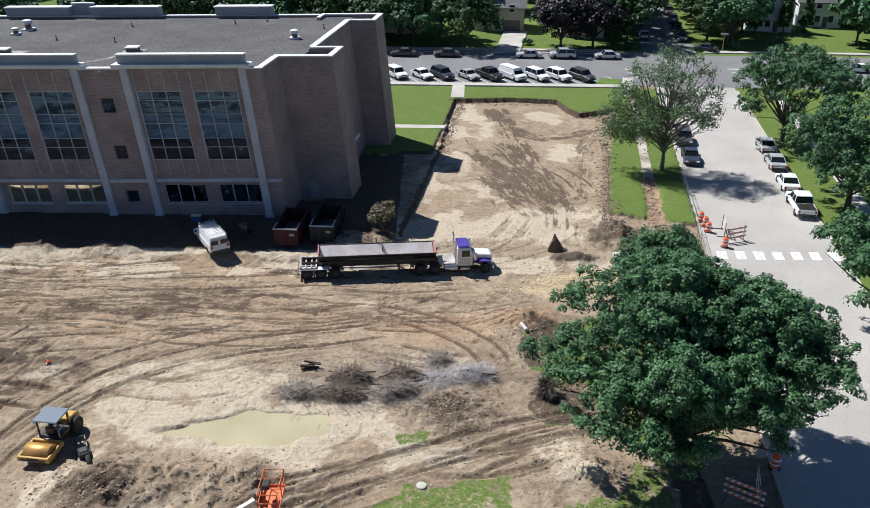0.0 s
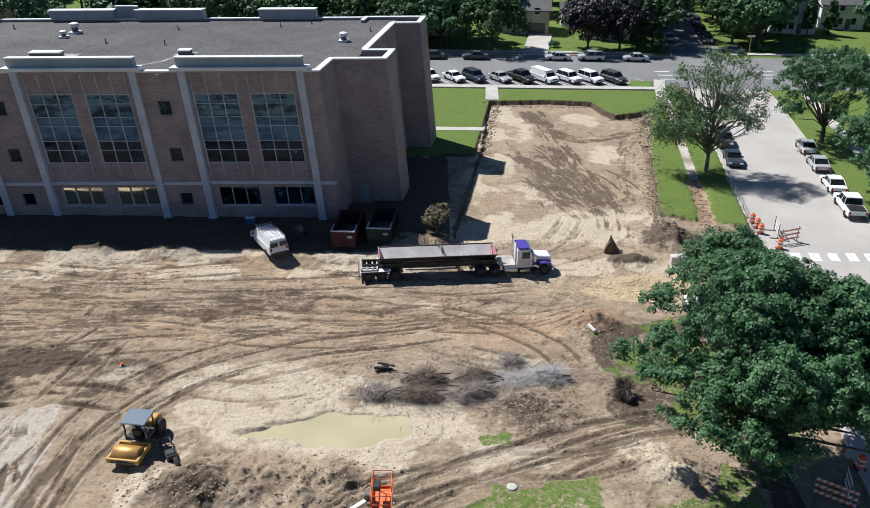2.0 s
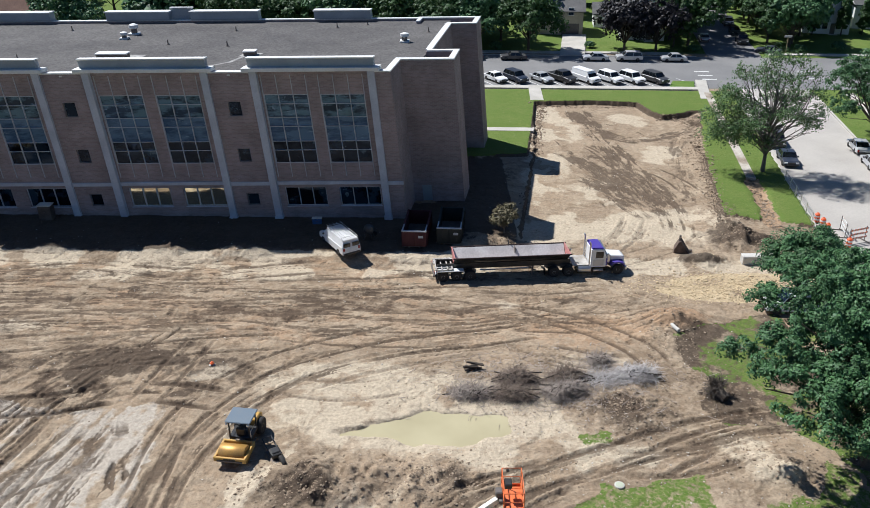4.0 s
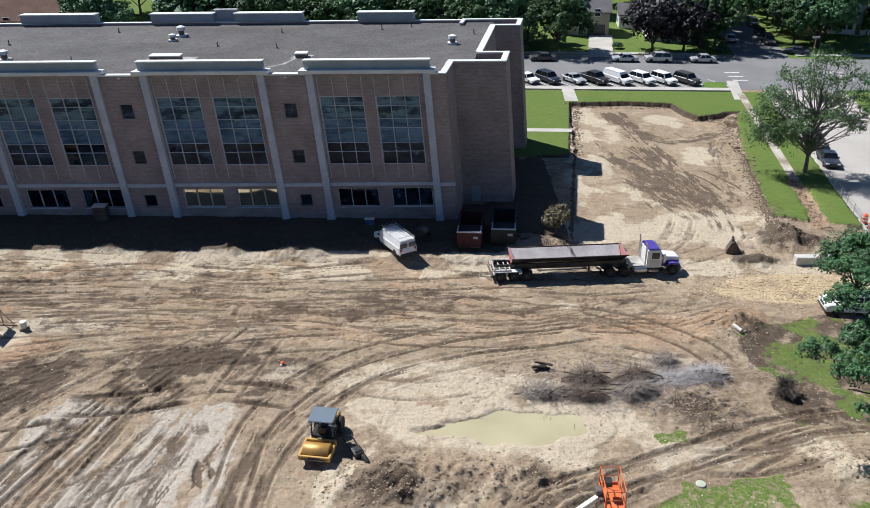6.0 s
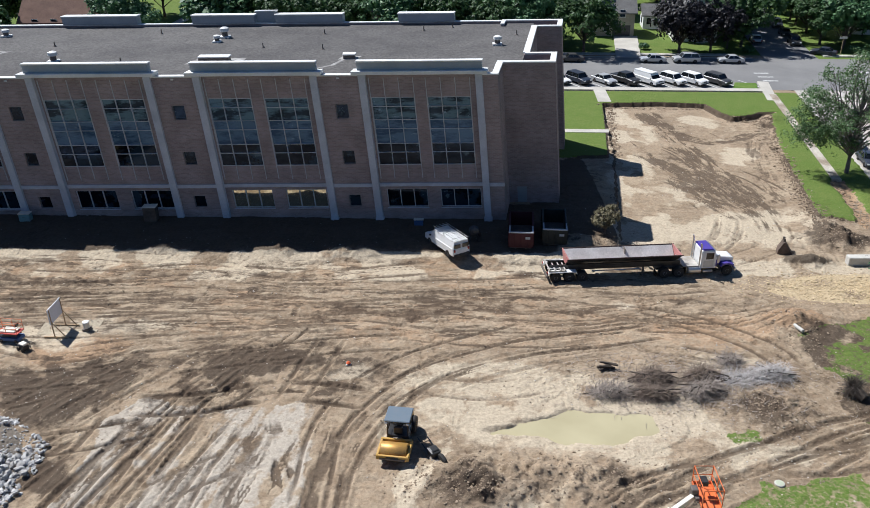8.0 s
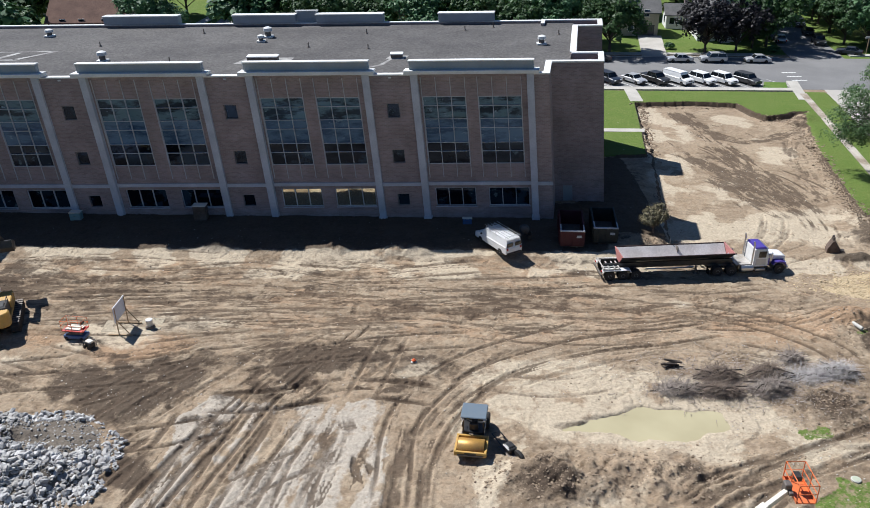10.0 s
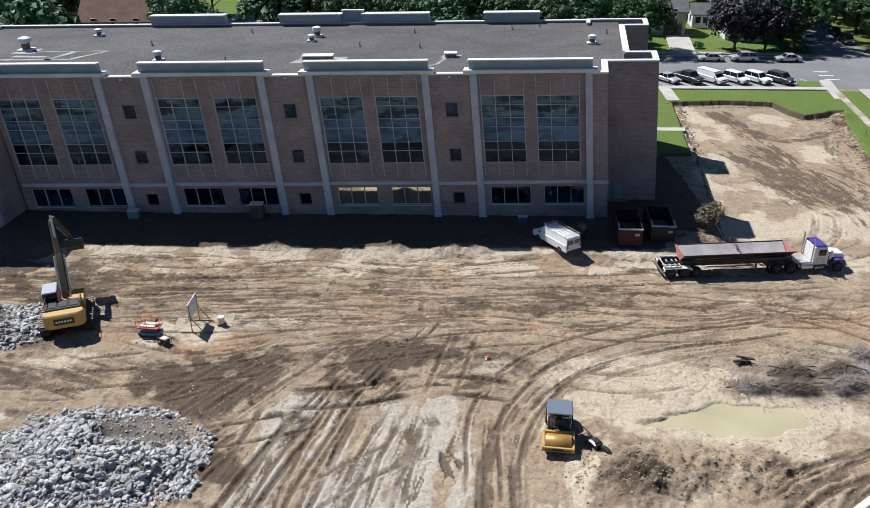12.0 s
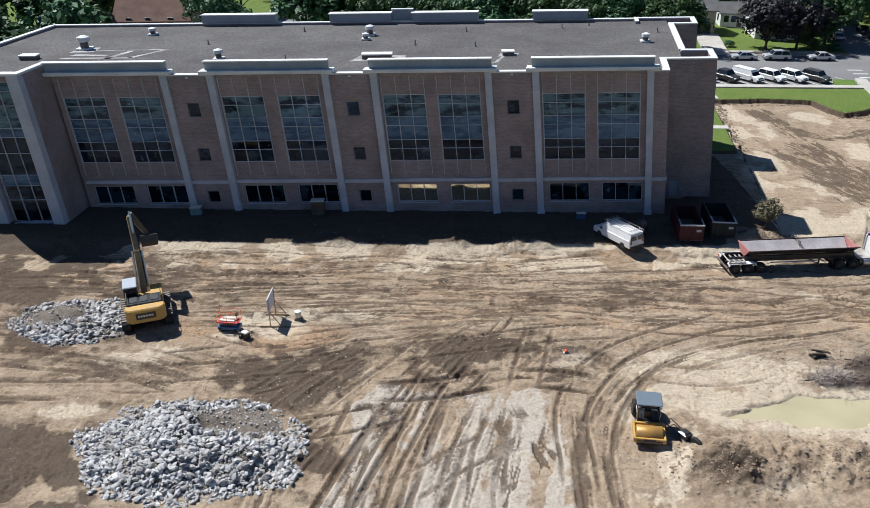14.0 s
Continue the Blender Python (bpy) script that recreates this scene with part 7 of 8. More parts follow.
def basket_lift():
    t = thing("boom_lift", "orange boom lift with empty railed basket held over soil", "lift", pose(8.8, -44.0, 0))
    fl = 5.0
    part("basket_floor", rbox(-0.48, 0.48, -0.95, 0.85, fl - 0.08, fl, 0.02), ORANGE, t)
    part("toe_board", join(rbox(-0.50, -0.46, -0.95, 0.85, fl, fl + 0.15, 0.005), rbox(0.46, 0.50, -0.95, 0.85, fl, fl + 0.15, 0.005), rbox(-0.46, 0.46, 0.81, 0.85, fl, fl + 0.15, 0.005)), ORANGE, t)
    for z in (0.55, 1.1):
        part("rail", tube([(-0.48, -0.95, fl + z), (-0.48, 0.85, fl + z), (0.48, 0.85, fl + z), (0.48, -0.95, fl + z), (-0.48, -0.95, fl + z)], 0.028, 6), ORANGE, t)
    for x, y in ((-0.48, -0.95), (-0.48, -0.05), (-0.48, 0.85), (0.48, 0.85), (0.48, -0.05), (0.48, -0.95)):
        part("post", tube([(x, y, fl), (x, y, fl + 1.1)], 0.028, 6), ORANGE, t)
    part("control_box", rbox(-0.42, -0.05, -0.25, 0.25, fl + 0.72, fl + 1.02, 0.04), BLACK, t, "black control console")
    part("jib_head", join(rbox(-0.85, -0.50, -0.35, 0.10, fl - 0.1, fl + 0.6, 0.05), rbox(-0.7, -0.5, -0.6, 0.3, fl + 0.1, fl + 0.3, 0.03)), STEEL, t)
    p, q = Vector((-0.75, -0.3, fl + 0.15)), Vector((-10.5, -5.6, 2.0))
    d = (q - p).normalized()
    part("boom", join(moved(rbox(-0.12, 0.12, -0.15, 0.15, 0, (q - p).length * 0.35, 0.02), Matrix.Translation(p) @ d.to_track_quat("Z", "Y").to_matrix().to_4x4())), CREAM, t, "cream upper boom section")
    part("outer_boom", moved(rbox(-0.19, 0.19, -0.22, 0.22, (q - p).length * 0.12, (q - p).length, 0.03), Matrix.Translation(p) @ d.to_track_quat("Z", "Y").to_matrix().to_4x4()), CREAM, t, "cream lower boom section")
    gz = gh(-1.7, -50)
    part("turntable", rbox(-12.0, -9.2, -6.9, -4.9, gz + 1.0, gz + 2.6, 0.08), ORANGE, t)
    part("chassis", rbox(-12.2, -8.8, -7.1, -4.7, gz + 0.45, gz + 1.0, 0.06), STEEL, t)
    for x in (-11.6, -9.4):
        for y in (-7.1, -4.7):
            w = wheel(t, x, y, 0.5, 0.36)
            w.location.z += gz
    return t


basket_lift()


def scissor_lift(m):
    t = thing("scissor_lift", "small red and blue scissor lift parked low on soil", "lift", m)
    part("base", rbox(-1.1, 1.1, -0.55, 0.55, 0.18, 0.55, 0.04), BLUEP, t)
    for x in (-0.8, 0.8):
        for s in (-1, 1):
            wheel(t, x, s * 0.5, 0.2, 0.16)
    for k in range(3):
        for s in (-1, 1):
            part("scissor_arm", tube([(-0.9, s * 0.4, 0.6 + k * 0.14), (0.9, s * 0.4, 0.72 + k * 0.14)], 0.05, 6), STEEL, t)
    part("platform", rbox(-1.15, 1.15, -0.58, 0.58, 1.0, 1.1, 0.02), REDP, t)
    for z in (0.55, 1.05):
        part("rail", tube([(-1.12, -0.55, 1.1 + z), (1.12, -0.55, 1.1 + z), (1.12, 0.55, 1.1 + z), (-1.12, 0.55, 1.1 + z), (-1.12, -0.55, 1.1 + z)], 0.028, 6), ORANGE, t)
    for x in (-1.12, 0.0, 1.12):
        for y in (-0.55, 0.55):
            part("post", tube([(x, y, 1.1), (x, y, 2.15)], 0.028, 6), ORANGE, t)
    part("control_box", rbox(0.85, 1.08, -0.3, 0.1, 1.75, 2.05, 0.03), BLACK, t)
    part("deck_load", join(rbox(-0.9, 0.7, -0.4, 0.3, 1.1, 1.22, 0.01), rbox(-0.6, 0.9, -0.1, 0.45, 1.22, 1.30, 0.01)), CREAM, t, "pale boards on the platform")
    return t


scissor_lift(pose(-37.9, -22.2, gh(-38, -22.1), 0, 0, -8) @ Matrix.Scale(0.78, 4))
gen = thing("generator", "small black and white portable generator on soil", "generator", pose(-36.35, -23.5, gh(-36.3, -23.5), 0, 0, -30))
part("frame", bars([[(-0.4, s * 0.28, 0), (-0.4, s * 0.28, 0.6), (0.4, s * 0.28, 0.6), (0.4, s * 0.28, 0)] for s in (-1, 1)], 0.03), BLACK, gen)
part("engine", rbox(-0.34, 0.34, -0.24, 0.24, 0.05, 0.45, 0.05), BLACK, gen)
part("tank", rbox(-0.3, 0.3, -0.22, 0.22, 0.45, 0.62, 0.05), CREAM, gen)
for x in (-0.25, 0.25):
    part("wheel", lathe([(0.05, -0.04), (0.14, -0.04), (0.14, 0.04), (0.05, 0.04)], (x, -0.33, 0.14), "y", 14), DARK, gen)

sg = thing("site_sign", "blank white board on a timber A-frame standing in soil", "sign", pose(-34.75, -20.9, gh(-34.8, -21), 0, 0, 88) @ Matrix.Scale(0.88, 4))
part("board", rbox(-1.2, 1.2, -0.04, 0.04, 1.35, 2.85, 0.01), paint("white_board", (0.74, 0.74, 0.78), 0.6, dirt=0.05), sg)
for x in (-1.05, 1.05):
    part("post", tube([(x, -0.06, 0), (x, -0.06, 2.8)], 0.05, 4), WOOD, sg)
    part("brace", tube([(x, -1.1, 0.05), (x, -0.06, 1.6)], 0.045, 4), WOOD, sg)
    part("foot", rbox(x - 0.07, x + 0.07, -1.3, 0.9, 0.0, 0.12, 0.01), WOOD, sg)
wc = thing("water_cooler", "round cream drink cooler on a dark stand", "cooler", pose(-32.7, -20.6, gh(-32.7, -20.6)) @ Matrix.Scale(0.8, 4))
part("stand", rbox(-0.35, 0.35, -0.35, 0.35, 0.0, 0.25, 0.02), STEEL, wc)
part("tub", lathe([(0.24, 0.25), (0.30, 0.3), (0.32, 0.85), (0.26, 0.9)], sides=18), CREAM, wc)
part("lid", lathe([(0.33, 0.88), (0.33, 0.96), (0.1, 1.02)], sides=18), WHITE, wc)
part("hose", tube([(0.2, 0, 0.9), (0.5, 0.1, 1.15), (0.6, 0.25, 0.7)], 0.03, 6), CREAM, wc)
sandpad = thing("concrete_pad", "pale square of old concrete paving left in soil", "slab", kind="structure")
part("slab", moved(rbox(-2.3, 2.3, -1.0, 1.0, -0.3, 0.0, 0.02), pose(-34.2, -20.2, gh(-34.2, -20.2) - 0.05, 0, 1, 3)), surface("sandy_concrete", (0.40, 0.35, 0.26), (0.31, 0.26, 0.19), 0.9, 6, 0.95, spread=0.25), sandpad)

# ---------------------------------------------------------------- loose pieces on the site
cone = thing("marker_stub", "orange-red capped pipe stub on pale soil", "marker", pose(-11.5, -25.0, gh(-11.5, -25) - 0.02) @ Matrix.Scale(0.55, 4))
part("pipe", lathe([(0.16, 0), (0.16, 0.35)], sides=12), STEEL, cone)
part("cap", lathe([(0.32, 0.33), (0.28, 0.42), (0.08, 0.6)], sides=12), paint("orange_red", (0.75, 0.14, 0.04), dirt=0.05), cone)
part("collar", rbox(-0.4, 0.4, -0.25, 0.2, 0, 0.12, 0.03), CONC, cone)
bk = thing("loader_bucket", "rusty loader bucket standing on its side in soil", "bucket", pose(27.9, -5.5, gh(27.9, -5.5), 0, 0, -15) @ Matrix.Scale(0.85, 4))
part("shell", prism([(-0.8, 0), (0.9, 0), (0.5, 0.55), (-0.1, 1.5), (-0.3, 1.45), (-0.75, 0.5)], -0.6, 0.6, "y", 0.03), surface("brown_steel", (0.17, 0.125, 0.10), (0.10, 0.075, 0.06), 1.5, 9, 0.8, 0.2), bk)
part("lug", join(rbox(-0.35, -0.1, -0.35, -0.2, 1.3, 1.85, 0.03), rbox(-0.35, -0.1, 0.2, 0.35, 1.3, 1.85, 0.03)), STEEL, bk)
part("tooth", join(*[rbox(0.75, 1.2, y - 0.06, y + 0.06, 0.0, 0.14, 0.02) for y in (-0.5, -0.17, 0.17, 0.5)]), STEEL, bk)
bl = thing("concrete_barrier", "pale precast concrete barrier block beside gravel entrance", "barrier", pose(34.6, -7.6, gh(34.6, -7.6) - 0.03))
part("block", rbox(-1.7, 1.7, -0.4, 0.4, 0, 0.85, 0.05), CONC, bl)
part("lifting_eye", tube([(-0.1, 0, 0.84), (-0.1, 0, 0.95), (0.1, 0, 0.95), (0.1, 0, 0.84)], 0.02, 6), STEEL, bl)
car("suv", WHITE, "white suv parked at the site entrance under trees", pose(34.2, -16.2, gh(34, -16.2) + 0.02, 0, 0, 175))
dp = thing("drain_pipe", "short pale drain pipe lying on soil", "pipe", pose(23.55, -20.1, gh(23.5, -20.1) + 0.13, 0, 0, -70))
part("pipe", lathe([(0.09, -0.5), (0.15, -0.5), (0.15, 0.5), (0.09, 0.5)], axis="x", sides=14), CONC, dp)
mc = thing("manhole_ring", "round pale concrete manhole cover in grass", "manhole", pose(15.9, -37.2, gh(15.9, -37.2) - 0.05))
part("ring", lathe([(0.30, 0), (0.30, 0.12), (0.25, 0.14)], sides=24), CONC, mc)
part("lid", lathe([(0.24, 0.11), (0.24, 0.145), (0.1, 0.15)], sides=24), paint("pale_green_lid", (0.42, 0.46, 0.34), 0.7), mc)
for x, y, w, d_, h, mat_, nm, lb in ((-46.4, -1.2, 1.1, 0.7, 0.8, paint("teal_paint", (0.14, 0.27, 0.29), 0.5), "utility_box", "teal utility cabinet against the shaded wall"), (-33.9, -0.75, 1.3, 0.9, 1.5, paint("dark_brown_paint", (0.06, 0.042, 0.035), 0.6), "utility_box", "dark brown vent box with a pale cap against the shaded wall"), (-7.0, -1.2, 0.9, 0.4, 0.6, BLUEP, "notice_board", "small blue notice board near the shaded wall")):
    ub = thing(nm, lb, "box", pose(x, y, gh(x, y) - 0.02))
    part("body", rbox(-w / 2, w / 2, -d_ / 2, d_ / 2, 0, h, 0.05), mat_, ub)
    part("lid", rbox(-w / 2 - 0.05, w / 2 + 0.05, -d_ / 2 - 0.05, d_ / 2 + 0.05, h, h + 0.08, 0.03), CREAM, ub)
    part("handle", tube([(-0.1, -d_ / 2, h * 0.6), (-0.1, -d_ / 2 - 0.05, h * 0.6), (0.1, -d_ / 2 - 0.05, h * 0.6), (0.1, -d_ / 2, h * 0.6)], 0.015, 5), STEEL, ub)
mixer = thing("mortar_mixer", "grey mortar mixer beside a van in shade", "mixer", pose(-1.6, -4.6, gh(-1.6, -4.6)))
part("drum", lathe([(0.2, -0.4), (0.45, -0.3), (0.5, 0.1), (0.3, 0.45)], (0, 0, 0.95), "y", 16), GREY, mixer)
part("frame", bars([[(-0.5, s * 0.4, 0), (0, s * 0.45, 0.95), (0.5, s * 0.4, 0)] for s in (-1, 1)], 0.04), GREY, mixer)
for s in (-1, 1):
    part("wheel", lathe([(0.1, -0.05), (0.25, -0.05), (0.25, 0.05), (0.1, 0.05)], (0.5, s * 0.5, 0.25), "y", 14), DARK, mixer)


def twig_tangle(bits, r, n, rx, ry, h, lo, hi, seg=3):
    for _ in range(n):
        a, q = r.uniform(0, math.tau), math.sqrt(r.random())
        x, y = rx * q * math.cos(a), ry * q * math.sin(a)
        z = r.uniform(0.02, h) * (1 - 0.75 * q * q)
        l = r.uniform(lo, hi)
        d = Vector((r.uniform(-1, 1), r.uniform(-1, 1), r.uniform(-0.25, 0.55))).normalized()
        p = Vector((x, y, z))
        m_ = p + d * l * 0.5 + Vector((r.uniform(-1, 1), r.uniform(-1, 1), r.uniform(0, 1))) * l * 0.10
        e = p + d * l + Vector((0, 0, -0.1 * l))
        e.z = max(e.z, 0.02)
        bits.append([tuple(p), tuple(m_), tuple(e)])


def twig_mesh(lines, radius, r):
    """Three-sided thin sticks, all in one mesh."""
    vs, fs = [], []
    for pts in lines:
        w = radius * r.uniform(0.6, 1.6)
        base = len(vs)
        for i, p in enumerate(pts):
            k = w * (1.0, 0.8, 0.35)[min(i, 2)]
            vs += [(p[0] + k, p[1], p[2]), (p[0] - k * 0.5, p[1] + k * 0.87, p[2] + k * 0.5), (p[0] - k * 0.5, p[1] - k * 0.87, p[2] + k * 0.5)]
        for i in range(len(pts) - 1):
            for j in range(3):
                a, b = base + 3 * i + j, base + 3 * i + (j + 1) % 3
                fs.append((a, b, b + 3, a + 3))
    me = bpy.data.meshes.new("twigs")
    me.from_pydata(vs, [], fs)
    return me


TWIG2 = surface("brown_brushwood", (0.25, 0.195, 0.155), (0.13, 0.10, 0.078), 0.8, 7, 0.9, spread=0.3)
TWIG3 = surface("bleached_brushwood", (0.52, 0.49, 0.47), (0.36, 0.33, 0.31), 0.8, 7, 0.9, spread=0.2)
rr = random.Random(5)
for x, y, rx, ry, h, mt, word, n in ((10.6, -26.6, 1.9, 0.9, 0.95, TWIG2, "brown", 420), (7.3, -28.3, 2.0, 0.9, 0.7, TWIG, "grey", 380), (10.2, -28.5, 2.0, 0.8, 0.8, TWIG2, "brown", 380), (13.9, -28.2, 2.1, 0.9, 1.0, TWIG, "grey", 440),
                                     (14.2, -26.3, 1.8, 0.9, 0.95, TWIG2, "brown", 400), (16.9, -24.1, 1.2, 0.7, 0.8, TWIG, "grey", 260), (19.3, -26.1, 2.0, 1.1, 0.9, TWIG3, "bleached", 440), (16.9, -26.5, 2.2, 1.2, 0.35, TWIG3, "bleached", 320)):
    t = thing("brush_pile", f"{word} dry brushwood heap on pale soil", "brushwood", pose(x, y, gh(x, y) - 0.05, 0, 0, rr.uniform(-15, 15)), "heaps of cut brushwood")
    lines = []
    twig_tangle(lines, rr, int(n * 2.6), rx * 0.76, ry * 0.80, h * 1.0, 0.35, 1.1)
    me = twig_mesh(lines, 0.018, rr)
    me.materials.append(mt)
    ob = new("twig_mass", me)
    ob.parent = t
    ob["kind"] = "stuff"
    for _ in range(7):
        part("branch", tube([(rr.uniform(-rx, rx), rr.uniform(-ry, ry) * 0.6, 0.1), (rr.uniform(-rx, rx) * 0.5, 0, h * 0.7), (rr.uniform(-rx, rx), rr.uniform(-ry, ry), h * 0.5)], 0.05, 5), BARK, t)
rl = random.Random(77)
lines = []
for _ in range(1300):
    x, y = rl.gauss(13.5, 4.2), rl.gauss(-27.0, 1.9)
    a, l = rl.uniform(0, math.tau), rl.uniform(0.25, 1.1)
    z = gh(x, y) + 0.03
    lines.append([(x, y, z), (x + math.cos(a) * l / 2, y + math.sin(a) * l / 2, z + rl.uniform(0, 0.15)), (x + math.cos(a + 0.2) * l, y + math.sin(a + 0.2) * l, z + rl.uniform(0, 0.2))])
me = twig_mesh(lines, 0.022, rl)
me.materials.append(TWIG)
tagged(new("twig_litter", me), "grey twigs and sticks scattered over pale soil", "brushwood", kind="stuff")
lp = thing("log_pile", "dark broken logs and planks thrown together", "logs", pose(7.5, -25.2, gh(7.5, -25.2)) @ Matrix.Scale(0.62, 4))
for k in range(9):
    a = rr.uniform(-25, 40)
    part("log", moved(lathe([(0.10, -0.8), (0.13, -0.78), (0.12, 0.8), (0.09, 0.82)], axis="x", sides=8), pose(rr.uniform(-0.7, 0.7), rr.uniform(-0.4, 0.5), 0.12 + 0.11 * k * 0.6, rr.uniform(-6, 6), rr.uniform(-8, 8), a)), BARK, lp)
st = thing("tree_stump", "uprooted stump with tangled brown roots on grass", "stump", pose(24.5, -28.2, gh(24.5, -28.2) - 0.1, 0, 0, 20))
part("bole", tube([(0.1, -0.7, 0.35), (0, -0.2, 0.5), (0, 0.3, 0.65)], 0.32, 10, 1.3), BARK, st)
lines = []
for _ in range(420):
    d = Vector((rr.uniform(-1, 1), rr.uniform(-0.7, 1.0), rr.uniform(-0.5, 0.9))).normalized()
    l = rr.uniform(0.4, 1.15)
    p = Vector((rr.uniform(-0.3, 0.3), rr.uniform(0, 0.5), rr.uniform(0.4, 0.9)))
    lines.append([tuple(p), tuple(p + d * l * 0.6 + Vector((rr.uniform(-0.15, 0.15), rr.uniform(-0.15, 0.15), 0.1))), tuple(p + d * l)])
me = twig_mesh(lines, 0.03, rr)
me.materials.append(BARK)
ob = new("root_mass", me)
ob.parent = st
ob["kind"] = "stuff"
shrub = tree("uprooted brown-green dry shrub at the shade's edge", 11.4, -2.3, [(0, 0, 1.6, 1.3, 1.2, 1.1), (0.5, 0.2, 2.3, 0.9, 0.8, 0.7), (-0.5, -0.3, 1.1, 0.9, 0.8, 0.7)], 0.12, 130, 30, 0.09, 0.32, leaf_material("olive_brown_leaves", (0.13, 0.11, 0.055), (0.20, 0.175, 0.10), 0.15), 31, 0.4, 0.2, name="dry_shrub", bark=TWIG2, twigs=3)
shrub["category"] = "shrub"

# ---------------------------------------------------------------- rubble


def rock_material():
    m, nt, links, bs = nodes_of("broken_concrete")
    oi, ge = nt.new("ShaderNodeObjectInfo"), nt.new("ShaderNodeNewGeometry")
    ad = nt.new("ShaderNodeMath")
    links.new(oi.outputs["Random"], ad.inputs[0])
    links.new(ge.outputs["Random Per Island"], ad.inputs[1])
    fr = nt.new("ShaderNodeMath")
    fr.operation = "FRACT"
    links.new(ad.outputs[0], fr.inputs[0])
    col = ramp_mix(nt, links, fr.outputs[0], (0.20, 0.195, 0.19), (0.80, 0.785, 0.755))
    col = ramp_mix(nt, links, noise_at(nt, links, 0.5, 4, 0.6, 0.45, 0.7), col, (0.26, 0.225, 0.18))
    small = noise_at(nt, links, 8, 5, 0.7, 0.3, 0.7)
    links.new(ramp_mix(nt, links, small, col, (0.42, 0.41, 0.40)), bs.inputs["Base Color"])
    bs.inputs["Roughness"].default_value = 0.92
    bp = nt.new("ShaderNodeBump")
    bp.inputs["Strength"].default_value, bp.inputs["Distance"].default_value = 0.4, 0.04
    links.new(small, bp.inputs["Height"])
    links.new(bp.outputs[0], bs.inputs["Normal"])
    return m


ROCK = rock_material()


def rock_shapes(n):
    out = []
    for k in range(n):
        r = random.Random(90 + k)
        bm = bmesh.new()
        bmesh.ops.create_icosphere(bm, subdivisions=1, radius=1.0)
        sx, sy, sz = r.uniform(0.8, 1.5), r.uniform(0.55, 1.0), r.uniform(0.35, 0.7)
        for v in bm.verts:
            f = r.uniform(0.62, 1.15)
            v.co = (max(-0.85, min(0.85, v.co.x * f)) * sx, max(-0.8, min(0.8, v.co.y * f)) * sy, max(-0.75, min(0.75, v.co.z * f)) * sz)
        me = bpy.data.meshes.new("rock")
        bm.to_mesh(me)
        bm.free()
        me.materials.append(ROCK)
        out.append(me)
    return out


ROCKS = rock_shapes(9)
ARR = [(np.array([v.co for v in me.vertices]), np.array([tuple(p.vertices) for p in me.polygons])) for me in ROCKS]


